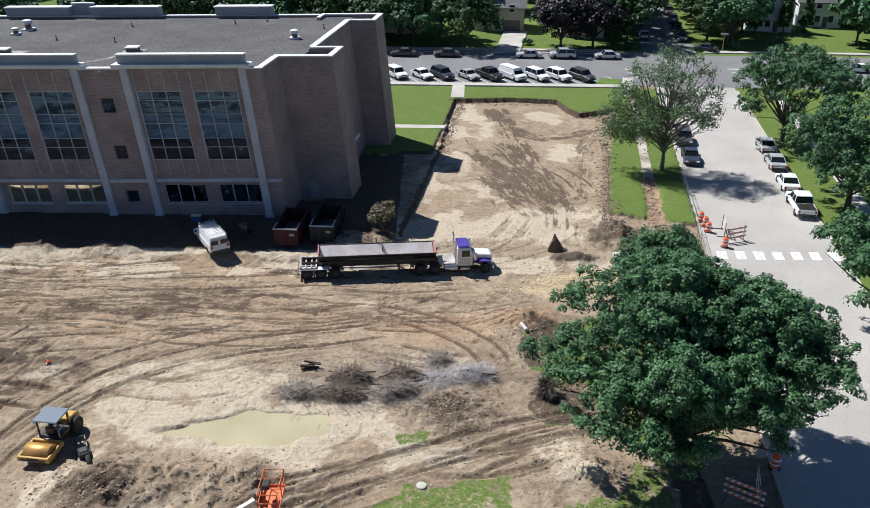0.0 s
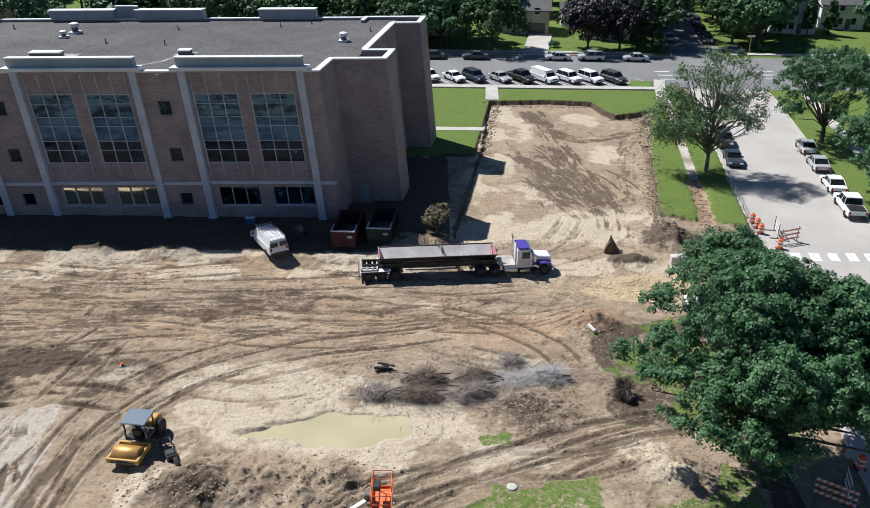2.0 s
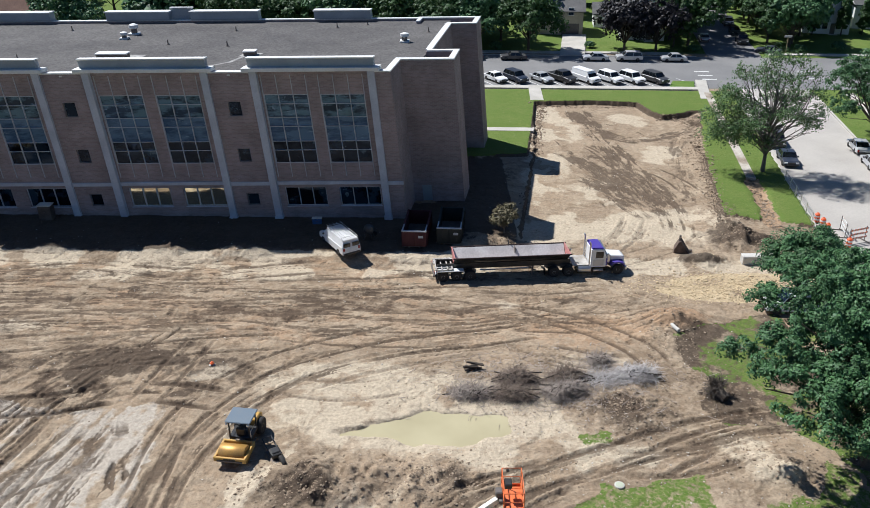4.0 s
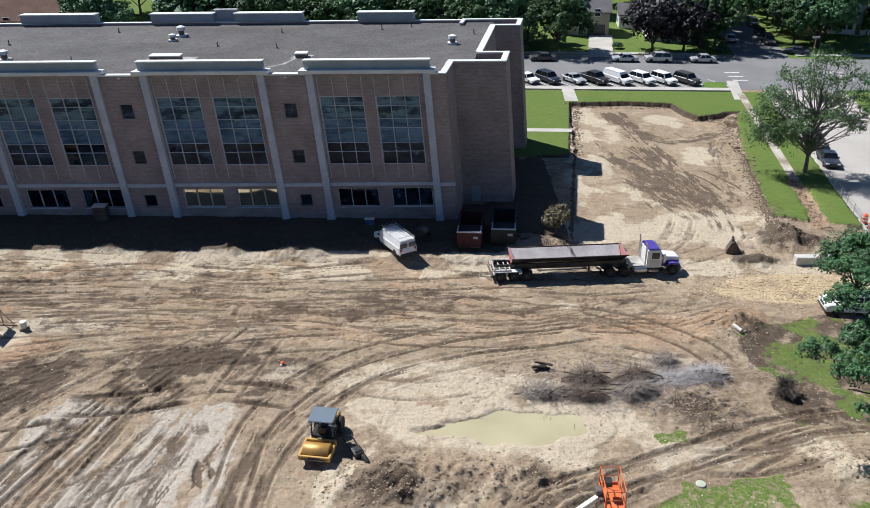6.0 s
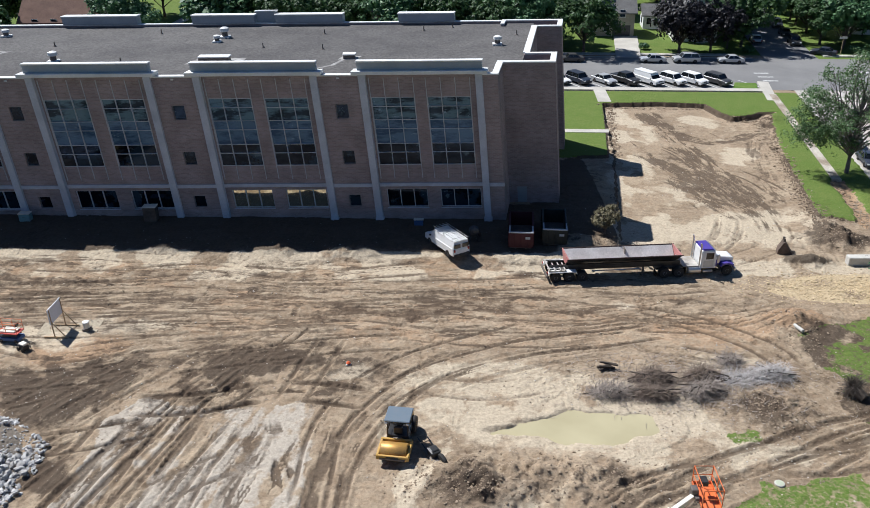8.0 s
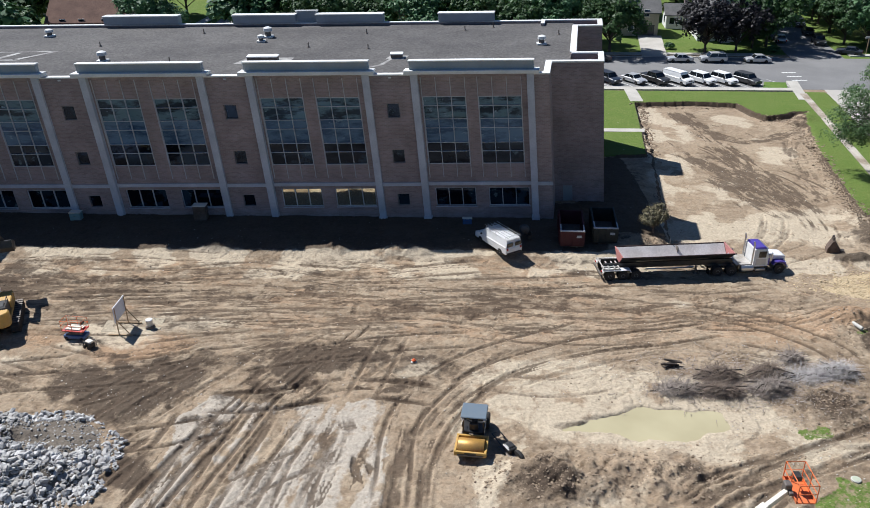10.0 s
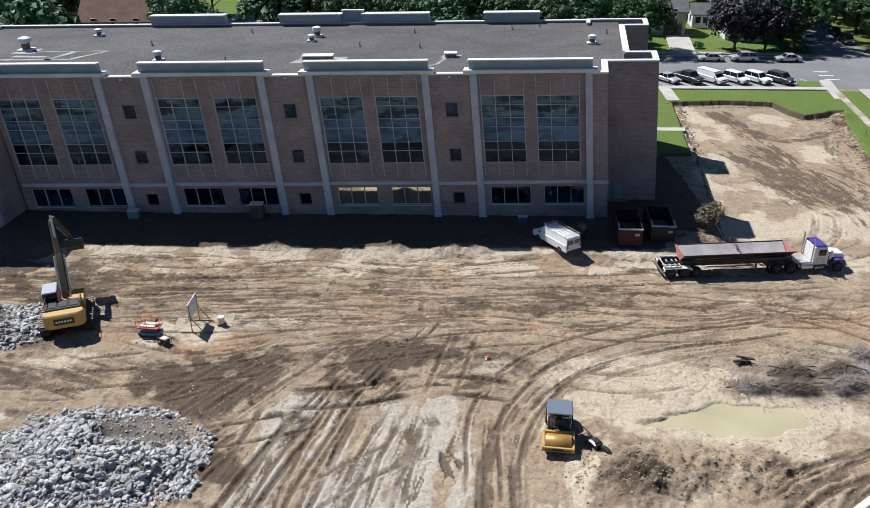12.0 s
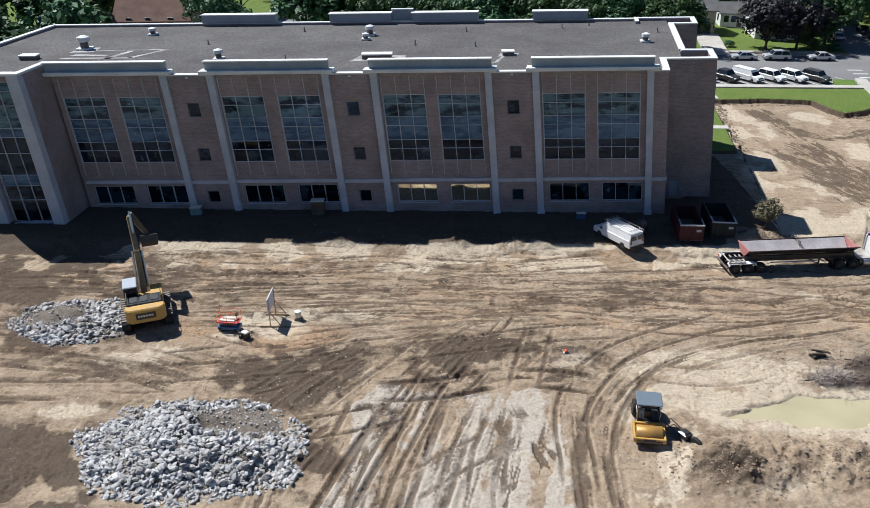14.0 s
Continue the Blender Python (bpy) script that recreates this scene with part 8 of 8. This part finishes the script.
def rubble(label, cx, cy, rx, ry, h, n, big, lo, hi, seed, bare=None):
    """A heap: a soil core, the nearest and largest lumps as pieces, the rest joined."""
    r = random.Random(seed)
    t = thing("rubble_pile", label, "rubble", pose(cx, cy, 0))
    g = bmesh.new()
    N = 40
    grid = [[None] * (N + 1) for _ in range(N + 1)]

    def top(x, y):
        q = math.sqrt((x / rx) ** 2 + (y / ry) ** 2)
        q *= 1 + 0.22 * (noise.noise(Vector((x * 0.35, y * 0.35, seed))) )
        return h * max(-0.35, (1 - q ** 2.2)) * (0.8 + 0.5 * noise.noise(Vector((x * 0.3, y * 0.3, seed + 5))) + 0.35 * noise.noise(Vector((x * 1.1, y * 1.1, seed + 8)))) if q < 1.3 else -0.35

    for i in range(N + 1):
        for j in range(N + 1):
            x, y = (i / N * 2 - 1) * rx * 1.25, (j / N * 2 - 1) * ry * 1.25
            grid[i][j] = g.verts.new((x, y, gh(cx + x, cy + y) - 0.12 + top(x, y)))
    for i in range(N):
        for j in range(N):
            g.faces.new((grid[i][j], grid[i + 1][j], grid[i + 1][j + 1], grid[i][j + 1]))
    part("soil_core", g, surface("grey_soil", (0.20, 0.17, 0.135), (0.12, 0.10, 0.08), 0.8, 6, 0.95, spread=0.3, bump=0.8, depth=0.06), t, "grey-brown soil and crushed fines", True)
    vs, fs, base, made = [], [], 0, 0
    for k in range(n):
        for _ in range(30):
            a, q = r.uniform(0, math.tau), math.sqrt(r.random()) * 1.08
            q *= 1 + 0.20 * noise.noise(Vector((2.2 * math.cos(a), 2.2 * math.sin(a), seed * 3.1))) + 0.12 * noise.noise(Vector((6 * math.cos(a), 6 * math.sin(a), seed)))
            x, y = rx * q * math.cos(a), ry * q * math.sin(a)
            if not bare or (x - bare[0]) ** 2 / bare[2] ** 2 + (y - bare[1]) ** 2 / bare[3] ** 2 > r.uniform(0.5, 1.4) or r.random() < 0.14:
                break
        s = lo + (hi - lo) * r.random() ** 4.2
        if bare and (x - bare[0]) ** 2 / bare[2] ** 2 + (y - bare[1]) ** 2 / bare[3] ** 2 < 0.8:
            s = min(s, lo + 0.3 * (hi - lo))
        if q > 0.95:
            s *= 0.8
        z = gh(cx + x, cy + y) - 0.12 + max(0.1, top(x, y)) + s * r.uniform(-0.3, 0.8)
        m = Matrix.LocRotScale((x, y, z), Euler((r.uniform(-0.7, 0.7), r.uniform(-0.7, 0.7), r.uniform(0, 6.28))), (s, s, s))
        w = r.randrange(len(ROCKS))
        if s > lo + (hi - lo) * big and made < 290:
            o = new("rock", ROCKS[w])
            o.parent = t
            o.matrix_basis = m
            made += 1
        else:
            v, f = ARR[w]
            mm = np.array(m)
            vs.append(v @ mm[:3, :3].T + mm[:3, 3])
            fs.append(f + base)
            base += len(v)
    me = bpy.data.meshes.new("small_rocks")
    me.from_pydata(np.concatenate(vs).tolist(), [], np.concatenate(fs).tolist())
    me.materials.append(ROCK)
    o = new("rock_fill", me)
    o.parent = t
    o["kind"] = "stuff"


rubble("heap of broken grey-white concrete lumps on soil", -36.8, -36.6, 7.0, 4.8, 1.5, 13500, 0.34, 0.035, 0.33, 3, (2.6, 2.3, 3.6, 2.0))
rubble("lower heap of broken grey concrete beside an excavator", -50.6, -21.4, 4.6, 3.4, 1.0, 3600, 0.30, 0.04, 0.33, 4, (-1.8, 0.4, 2.8, 1.9))


# clods and pebbles strewn over the broken ground


def strew(name, label, n, spots, lo, hi, material, seed, thin=0.6):
    r = np.random.RandomState(seed)
    vs, fs, base = [], [], 0
    for _ in range(n):
        cx, cy, rx, ry = spots[r.randint(len(spots))]
        x, y = r.normal(cx, rx), r.normal(cy, ry)
        if not (-68 < x < 42 and -46.5 < y < 44) or (y > -0.8 and x < 7.5 + SKEW * y) or (((x - 3.0) / 7) ** 2 + ((y + 31.9) / 2.2) ** 2 < 1):
            continue
        s = lo + (hi - lo) * r.rand() ** 3
        v, f = ARR[r.randint(len(ARR))]
        a = r.rand() * 6.28
        c, d = math.cos(a) * s, math.sin(a) * s
        q = np.stack([v[:, 0] * c - v[:, 1] * d + x, v[:, 0] * d + v[:, 1] * c + y, v[:, 2] * s * thin * 1.4 + gh(x, y) + s * 0.15], 1)
        vs.append(q)
        fs.append(f + base)
        base += len(v)
    me = bpy.data.meshes.new(name)
    me.from_pydata(np.concatenate(vs).tolist(), [], np.concatenate(fs).tolist())
    me.materials.append(material)
    tagged(new(name, me), label, "soil", kind="stuff")


CLOD = surface("soil_clod", (0.29, 0.225, 0.16), (0.17, 0.125, 0.085), 0.5, 7, 0.95, spread=0.3)
PEBBLE = surface("pale_pebble", (0.50, 0.46, 0.40), (0.36, 0.32, 0.27), 0.5, 7, 0.95, spread=0.3)
HEAP_SPOTS = [(h[0], h[1], h[2] * 0.6, h[3] * 0.6) for h in HEAPS if (h[1] < -10 or h[0] > 8) and h[6] > 0.3]
strew("soil_clods", "loose brown clods of broken soil", 6000, HEAP_SPOTS + [(-3.5, -37.6, 3, 1.3), (4, -37.2, 3, 1.2), (18.5, -29.6, 1.8, 1.6), (22.5, -21, 2, 4), (34, 5, 1, 9)], 0.03, 0.14, CLOD, 21)
strew("field_stones", "scattered pale pebbles and soil crumbs", 4500, [(-20, -25, 25, 9), (10, -28, 9, 5), (25, 15, 7, 16), (-10, -10, 30, 4), (-34, -30, 9, 7), (20, -34, 8, 3)], 0.02, 0.09, PEBBLE, 22)
strew("soil_crumbs", "scattered dark crumbs of soil", 4500, [(-20, -25, 25, 9), (10, -28, 9, 5), (25, 15, 7, 16), (-10, -14, 30, 5), (-34, -30, 9, 7), (20, -34, 8, 3)], 0.025, 0.10, CLOD, 23)
strew("gravel_stones", "pale yellow gravel spread at the site entrance", 4000, [(31, -12.2, 4.5, 1.3)], 0.04, 0.14, surface("yellow_gravel", (0.56, 0.44, 0.27), (0.40, 0.31, 0.19), 0.5, 7, 0.95, spread=0.3), 24)
strew("edge_rubble", "broken turf and concrete along the cut lawn edge", 2600, [(13.4 + SKEW * y, y, 0.35, 1.2) for y in np.arange(22, 44, 1.5)] + [(x, 44.1, 1.2, 0.35) for x in np.arange(20, 35, 2)] + [(33.6 + 0.185 * y, y, 0.5, 1.6) for y in np.arange(2, 36, 1.8)] + [(site(38.9, y)[0], y, 0.35, 1.2) for y in np.arange(0, 13, 2)] + [(38.5, 37.8, 1.8, 0.4)] * 3, 0.05, 0.26, CLOD, 25)

# ---------------------------------------------------------------- far gardens: trees and houses
protos = []
for k, (h, r, rz, mt, label) in enumerate(((6.4, 5.4, 4.8, LEAF_DARK, "dark green garden tree beyond the street"), (6.8, 5.8, 5.2, LEAF, "green garden tree beyond the street"), (5.6, 5.0, 4.4, LEAF_DARK, "dense dark green tree beyond the street"), (5.6, 4.8, 5.0, LEAF_PURPLE, "dark purple-leaved garden tree beyond the street"))):
    place = ((21.6, 79.4), (12.0, 81.5), (4.0, 80.0), (39.6, 79.6))[k]
    t = tree(label, *place, ring_lobes(h, r, rz, 7, 40 + k), 0.3, 230, 32, 0.30, 0.95, mt, 60 + k, 0.55, 0.25)
    tagged(t, group=("dark green garden trees", "green garden trees", "dense garden trees", "purple-leaved trees")[k])
    protos.append(t)


for k, (mt, label, place) in enumerate(((LEAF_DARK, "distant dark green garden tree", (-20, 150)), (LEAF, "distant green garden tree", (10, 174)), (LEAF_DARK, "distant dense green tree", (-60, 152)))):
    t = tree(label, *place, ring_lobes(6.2, 5.4, 4.8, 6, 70 + k), 0.3, 100, 20, 0.58, 1.15, mt, 80 + k, 0.55, 0.25, twigs=-2)
    tagged(t, group="distant trees behind the gardens")
    protos.append(t)


def plant(k, x, y, s, turn):
    copy_thing(protos[k], pose(x, y, float(plane_z(x)) - 0.1, 0, 0, turn) @ Matrix.Diagonal((s, s, s * 1.0, 1)))


plant(3, 45.8, 80.6, 0.95, 70)
pr = random.Random(17)
FIXED = [(1, 72.5, 84.5, 0.9), (0, 50.0, 84, 0.75), (1, 98.0, 86, 1.0), (0, 104, 72, 1.0), (1, 108, 92, 1.1), (2, 79, 96, 0.9), (0, -4, 84, 1.05), (1, -14, 82, 1.0), (2, -24, 84, 1.0), (0, -33, 82, 1.05), (1, -44, 86, 1.1), (1, -64.5, 80, 1.0), (2, -91, 86, 1.1),
         (0, -92, 74, 1.15), (1, -84, 58, 1.1), (0, -95, 52, 1.2), (2, -88, 42, 1.1), (1, -98, 36, 1.2), (0, -103, 62, 1.2), (2, -92, 28, 1.0), (0, -84, 66, 0.9), (1, -110, 48, 1.2), (0, 17, 88, 0.95), (1, 26, 100, 0.9)]
for k, x, y, s in FIXED:
    plant(k + 4 if k < 3 and (y > 87 or x < -82 or x > 97) else k, x, y, s, pr.uniform(0, 360))
for v in (86, 95, 104, 113, 123, 133, 145):
    plant(pr.choice((0, 1)) + (4 if v > 100 else 0), *site(39.9, v + pr.uniform(-2, 2)), pr.uniform(1.05, 1.25), pr.uniform(0, 360))
    plant(pr.choice((0, 2)) + (4 if v > 100 else 0), *site(55.9, v + 3 + pr.uniform(-2, 2)), pr.uniform(0.9, 1.1), pr.uniform(0, 360))
for row, y0 in enumerate((90, 102, 116, 132, 150, 172, 200)):
    for i in range(20):
        x = -118 + i * 13 + pr.uniform(-5, 5)
        y = y0 + pr.uniform(-5, 5)
        u = x - SKEW * y
        if 39 < u < 56 or (24 < x < 46 and y < 110) or (-105 < x < -84 and 105 < y < 128) or (-64 < x < -54 and y < 130) or (-92 < x < -64 and y < 100) or (76 < x < 98 and y < 112):
            continue
        plant(pr.choice((4, 5, 5, 6, 4, 6)), x, y, pr.uniform(0.85, 1.2), pr.uniform(0, 360))

SIDING = {"white": surface("white_siding", (0.72, 0.72, 0.70), (0.62, 0.62, 0.60), 0.4, 5, 0.7, spread=0.05), "beige": surface("beige_siding", (0.50, 0.45, 0.36), (0.42, 0.37, 0.30), 0.4, 5, 0.7, spread=0.06)}
SHINGLE = {"brown": surface("brown_shingles", (0.20, 0.125, 0.095), (0.145, 0.09, 0.07), 0.5, 5, 0.95, spread=0.22), "grey": surface("grey_shingles", (0.17, 0.165, 0.16), (0.12, 0.118, 0.115), 0.5, 5, 0.95, spread=0.22)}


def house(x, y, w, d, eave, ridge, wall, roof, turn=0.0, along="x", garage=False):
    t = thing("house", f"{wall} sided gabled house with {roof} shingle roof beyond the street", "house", pose(x, y, float(plane_z(x)) - 0.05, 0, 0, turn))
    hw, hd = w / 2, d / 2
    part("wall", rbox(-hw, hw, -hd, hd, -0.3, eave, 0.02), SIDING[wall], t)
    o = 0.45
    if along == "x":
        gable = prism([(-hd, eave - 0.01), (hd, eave - 0.01), (0, ridge - 0.25)], -hw, hw, "x")
        cover = prism([(-hd - o, eave - 0.25), (0, ridge), (hd + o, eave - 0.25), (hd + o, eave - 0.05), (0, ridge + 0.22), (-hd - o, eave - 0.05)], -hw - o, hw + o, "x")
    else:
        gable = prism([(-hw, eave - 0.01), (hw, eave - 0.01), (0, ridge - 0.25)], -hd, hd, "y")
        cover = prism([(-hw - o, eave - 0.25), (0, ridge), (hw + o, eave - 0.25), (hw + o, eave - 0.05), (0, ridge + 0.22), (-hw - o, eave - 0.05)], -hd - o, hd + o, "y")
    part("gable", gable, SIDING[wall], t)
    rf = part("roof", cover, SHINGLE[roof], t)
    part("chimney", rbox(hw * 0.3, hw * 0.3 + 0.7, 0.3, 1.0, ridge - 1.0, ridge + 0.9, 0.03), BRICK, rf)
    for z in ([1.0] if eave < 4 else [1.0, 3.9]):
        for px in (-hw * 0.6, -hw * 0.1, hw * 0.5):
            if garage and px > 0 and z < 2:
                continue
            wn_ = new("window")
            wn_.parent = t
            part("window_frame", rbox(px - 0.6, px + 0.6, -hd - 0.06, -hd + 0.02, z, z + 1.5, 0.02), COPING, wn_)
            part("pane", rbox(px - 0.5, px + 0.5, -hd - 0.075, -hd - 0.05, z + 0.1, z + 1.4, 0.0), GLASS, wn_)
            part("window_sill", rbox(px - 0.7, px + 0.7, -hd - 0.14, -hd, z - 0.08, z, 0.01), COPING, wn_)
        part("side_window", rbox(-hw - 0.05, -hw + 0.02, -0.6, 0.6, z, z + 1.4, 0.02), GLASS, t)
        part("side_window", rbox(hw - 0.02, hw + 0.05, -0.6, 0.6, z, z + 1.4, 0.02), GLASS, t)
    if garage:
        gd = part("garage_door", rbox(hw * 0.15, hw * 0.85, -hd - 0.05, -hd + 0.02, 0, 2.3, 0.02), GREY, t, "dark garage door")
        for k in range(4):
            part("door_panel", rbox(hw * 0.17, hw * 0.83, -hd - 0.075, -hd - 0.045, 0.1 + 0.55 * k, 0.58 + 0.55 * k, 0.01), GREY, gd)
    else:
        part("door", rbox(hw * 0.15, hw * 0.15 + 1.0, -hd - 0.05, -hd + 0.02, 0.1, 2.2, 0.02), GREY, t)
        part("porch_step", rbox(hw * 0.15 - 0.4, hw * 0.15 + 1.4, -hd - 1.2, -hd, -0.3, 0.1, 0.02), CONC, t)
    return t


house(29.5, 99.0, 10.0, 9.0, 4.8, 7.6, "beige", "grey", -6, "x", True)
house(45.8, 94.5, 8.5, 9.5, 5.4, 9.2, "white", "grey", -6, "y")
house(86.0, 103.0, 9.0, 10.0, 5.6, 10.0, "white", "grey", -8, "y")
house(98.5, 108.0, 9.0, 9.0, 5.2, 8.8, "white", "grey", -8, "x")
house(8.0, 96.0, 11.0, 9.0, 5.0, 8.0, "beige", "brown", -4, "x")
house(-23.0, 101.0, 10.0, 9.0, 3.4, 6.2, "beige", "brown", -4, "y")
house(41.0, 105.0, 6.0, 5.5, 3.0, 4.7, "white", "grey", -6, "x")
house(-96.0, 118.0, 17.0, 12.0, 4.4, 9.0, "beige", "brown", 0, "x")
house(-77.0, 87.0, 14.5, 15.0, 4.8, 11.2, "beige", "brown", 0, "x")
house(-45.0, 103.0, 11.0, 9.0, 4.8, 7.8, "white", "brown", -3, "x")
slab("road_west_street", [(-62, 75.4), (-54.5, 75.4), (-46, 175), (-54, 175)], -0.3, 0.05, TAR, "sunlit side street beyond the school", "street")
slab("pavement_west", [(-66, 75.8), (-64, 75.8), (-56, 170), (-58, 170)], -0.3, 0.18, WALK, "pale concrete garden pavement")

for x, y, h in ((82.0, 97.0, 7.5), (87.5, 96.0, 8.2), (92.5, 97.5, 7.0)):
    t = thing("cypress", "tall dark columnar evergreen before a white house", "tree", pose(x, y, float(plane_z(x)) - 0.1), "columnar evergreens")
    part("trunk", tube([(0, 0, -0.2), (0, 0, h * 0.9)], 0.14, 7, 0.3), BARK, t)
    leaf_cloud("crown", [(0, 0, h * 0.25, 1.3, 1.3, h * 0.25), (0, 0, h * 0.5, 1.15, 1.15, h * 0.3), (0, 0, h * 0.75, 0.8, 0.8, h * 0.28)], 120, 30, 0.2, 0.45, 80 + int(x), t, LEAF_DARK, 0.5)
for x, y, s in ((15.5, 79.8, 1.0), (33.6, 82.6, 0.8), (52.8, 80.0, 0.9), (6.0, 80.2, 1.1), (73, 80.5, 1.0), (80.5, 81.5, 1.2)):
    t = thing("garden_shrub", "rounded green garden shrub beside the far pavement", "shrub", pose(x, y, float(plane_z(x)) - 0.05), "garden shrubs")
    part("stem", tube([(0, 0, -0.1), (0, 0, 0.7 * s)], 0.06, 6, 0.5), BARK, t)
    leaf_cloud("foliage", [(0, 0, 0.8 * s, 1.1 * s, 1.0 * s, 0.7 * s), (0.6 * s, 0.2, 0.6 * s, 0.7 * s, 0.7 * s, 0.5 * s)], 60, 26, 0.14, 0.3, 200 + int(x), t, LEAF, 0.4)

# ---------------------------------------------------------------- road works and signs
SAFETY = paint("safety_orange", (0.80, 0.13, 0.03), 0.5, dirt=0.05)


def drum(x, y):
    t = thing("traffic_drum", "orange traffic drum with white reflective bands", "traffic drum", pose(x, y, float(plane_z(x)) + 0.05), "orange traffic drums")
    part("base", lathe([(0.36, 0), (0.36, 0.08), (0.27, 0.1)], sides=16), DARK, t)
    part("shell", lathe([(0.29, 0.08), (0.27, 0.55), (0.24, 0.95), (0.16, 1.02)], sides=18), SAFETY, t)
    for z in (0.32, 0.66):
        part("band", lathe([(0.287, z), (0.275, z + 0.14)], sides=18), LINE, t)
    part("handle", rbox(-0.12, 0.12, -0.03, 0.03, 1.0, 1.1, 0.02), SAFETY, t)


for x, y in ((43.6, 1.6), (43.7, 0.4), (43.6, -0.9), (44.2, -4.3), (37.6, -35.2), (38.4, -39.8)):
    drum(x, y)


def barricade(x, y, turn, word):
    t = thing("barricade", f"{word} striped road barricade on two steel feet", "barricade", pose(x, y, float(plane_z(x)) + 0.08, 0, 0, turn), "road barricades")
    for s in (-0.95, 0.95):
        part("post", rbox(s - 0.03, s + 0.03, -0.03, 0.03, 0.05, 1.55, 0.005), STEEL, t)
        part("foot", rbox(s - 0.04, s + 0.04, -0.7, 0.7, 0, 0.06, 0.005), STEEL, t)
    for z in (0.45, 0.9, 1.35):
        b = part("board", rbox(-1.15, 1.15, -0.06, -0.03, z - 0.1, z + 0.1, 0.005), LINE, t)
        for k in range(6):
            x0 = -1.05 + 0.36 * k
            part("stripe", prism([(x0, z - 0.1), (x0 + 0.17, z - 0.1), (x0 + 0.30, z + 0.1), (x0 + 0.13, z + 0.1)], -0.066, -0.059, "y"), SAFETY, b)


barricade(45.0, -1.2, 80, "orange and white")
barricade(45.6, -3.0, 20, "orange and white")
barricade(34.6, -38.3, -35, "weathered")
barricade(35.6, -37.6, 75, "weathered")
ss = thing("road_sign", "round grey back of a road sign on a steel post", "sign", pose(36.1, -36.2, gh(36.1, -36.2), 0, 0, 10))
part("post", tube([(0, 0, 0), (0, 0, 2.3)], 0.035, 8), STEEL, ss)
part("plate", lathe([(0.38, -0.012), (0.38, 0.012)], (0, -0.05, 2.1), "y", 8), CHROME, ss)
fence = thing("mesh_fence", "low temporary fence panels along the kerb", "fence", kind="")
for k in range(9):
    x, y = site(42.6, -6.5 + k * 2.4)
    part("post", tube([(x, y, gh(x, y)), (x, y, gh(x, y) + 1.3)], 0.035, 6), CHROME, fence)
    if k < 8:
        x2, y2 = site(42.6, -4.1 + k * 2.4)
        for z in (0.25, 0.75, 1.25):
            part("rail", tube([(x, y, gh(x, y) + z), (x2, y2, gh(x2, y2) + z)], 0.02, 5), CHROME, fence)
lamp_post = thing("guide_sign", "small pale board on a post at the crossing", "sign", pose(70.0, 79.6, float(plane_z(70))))
part("post", tube([(0, 0, 0), (0, 0, 3.0)], 0.08, 8), WOOD, lamp_post)
part("board", rbox(-0.7, 0.7, -0.06, 0.06, 2.9, 3.3, 0.02), CONC, lamp_post)
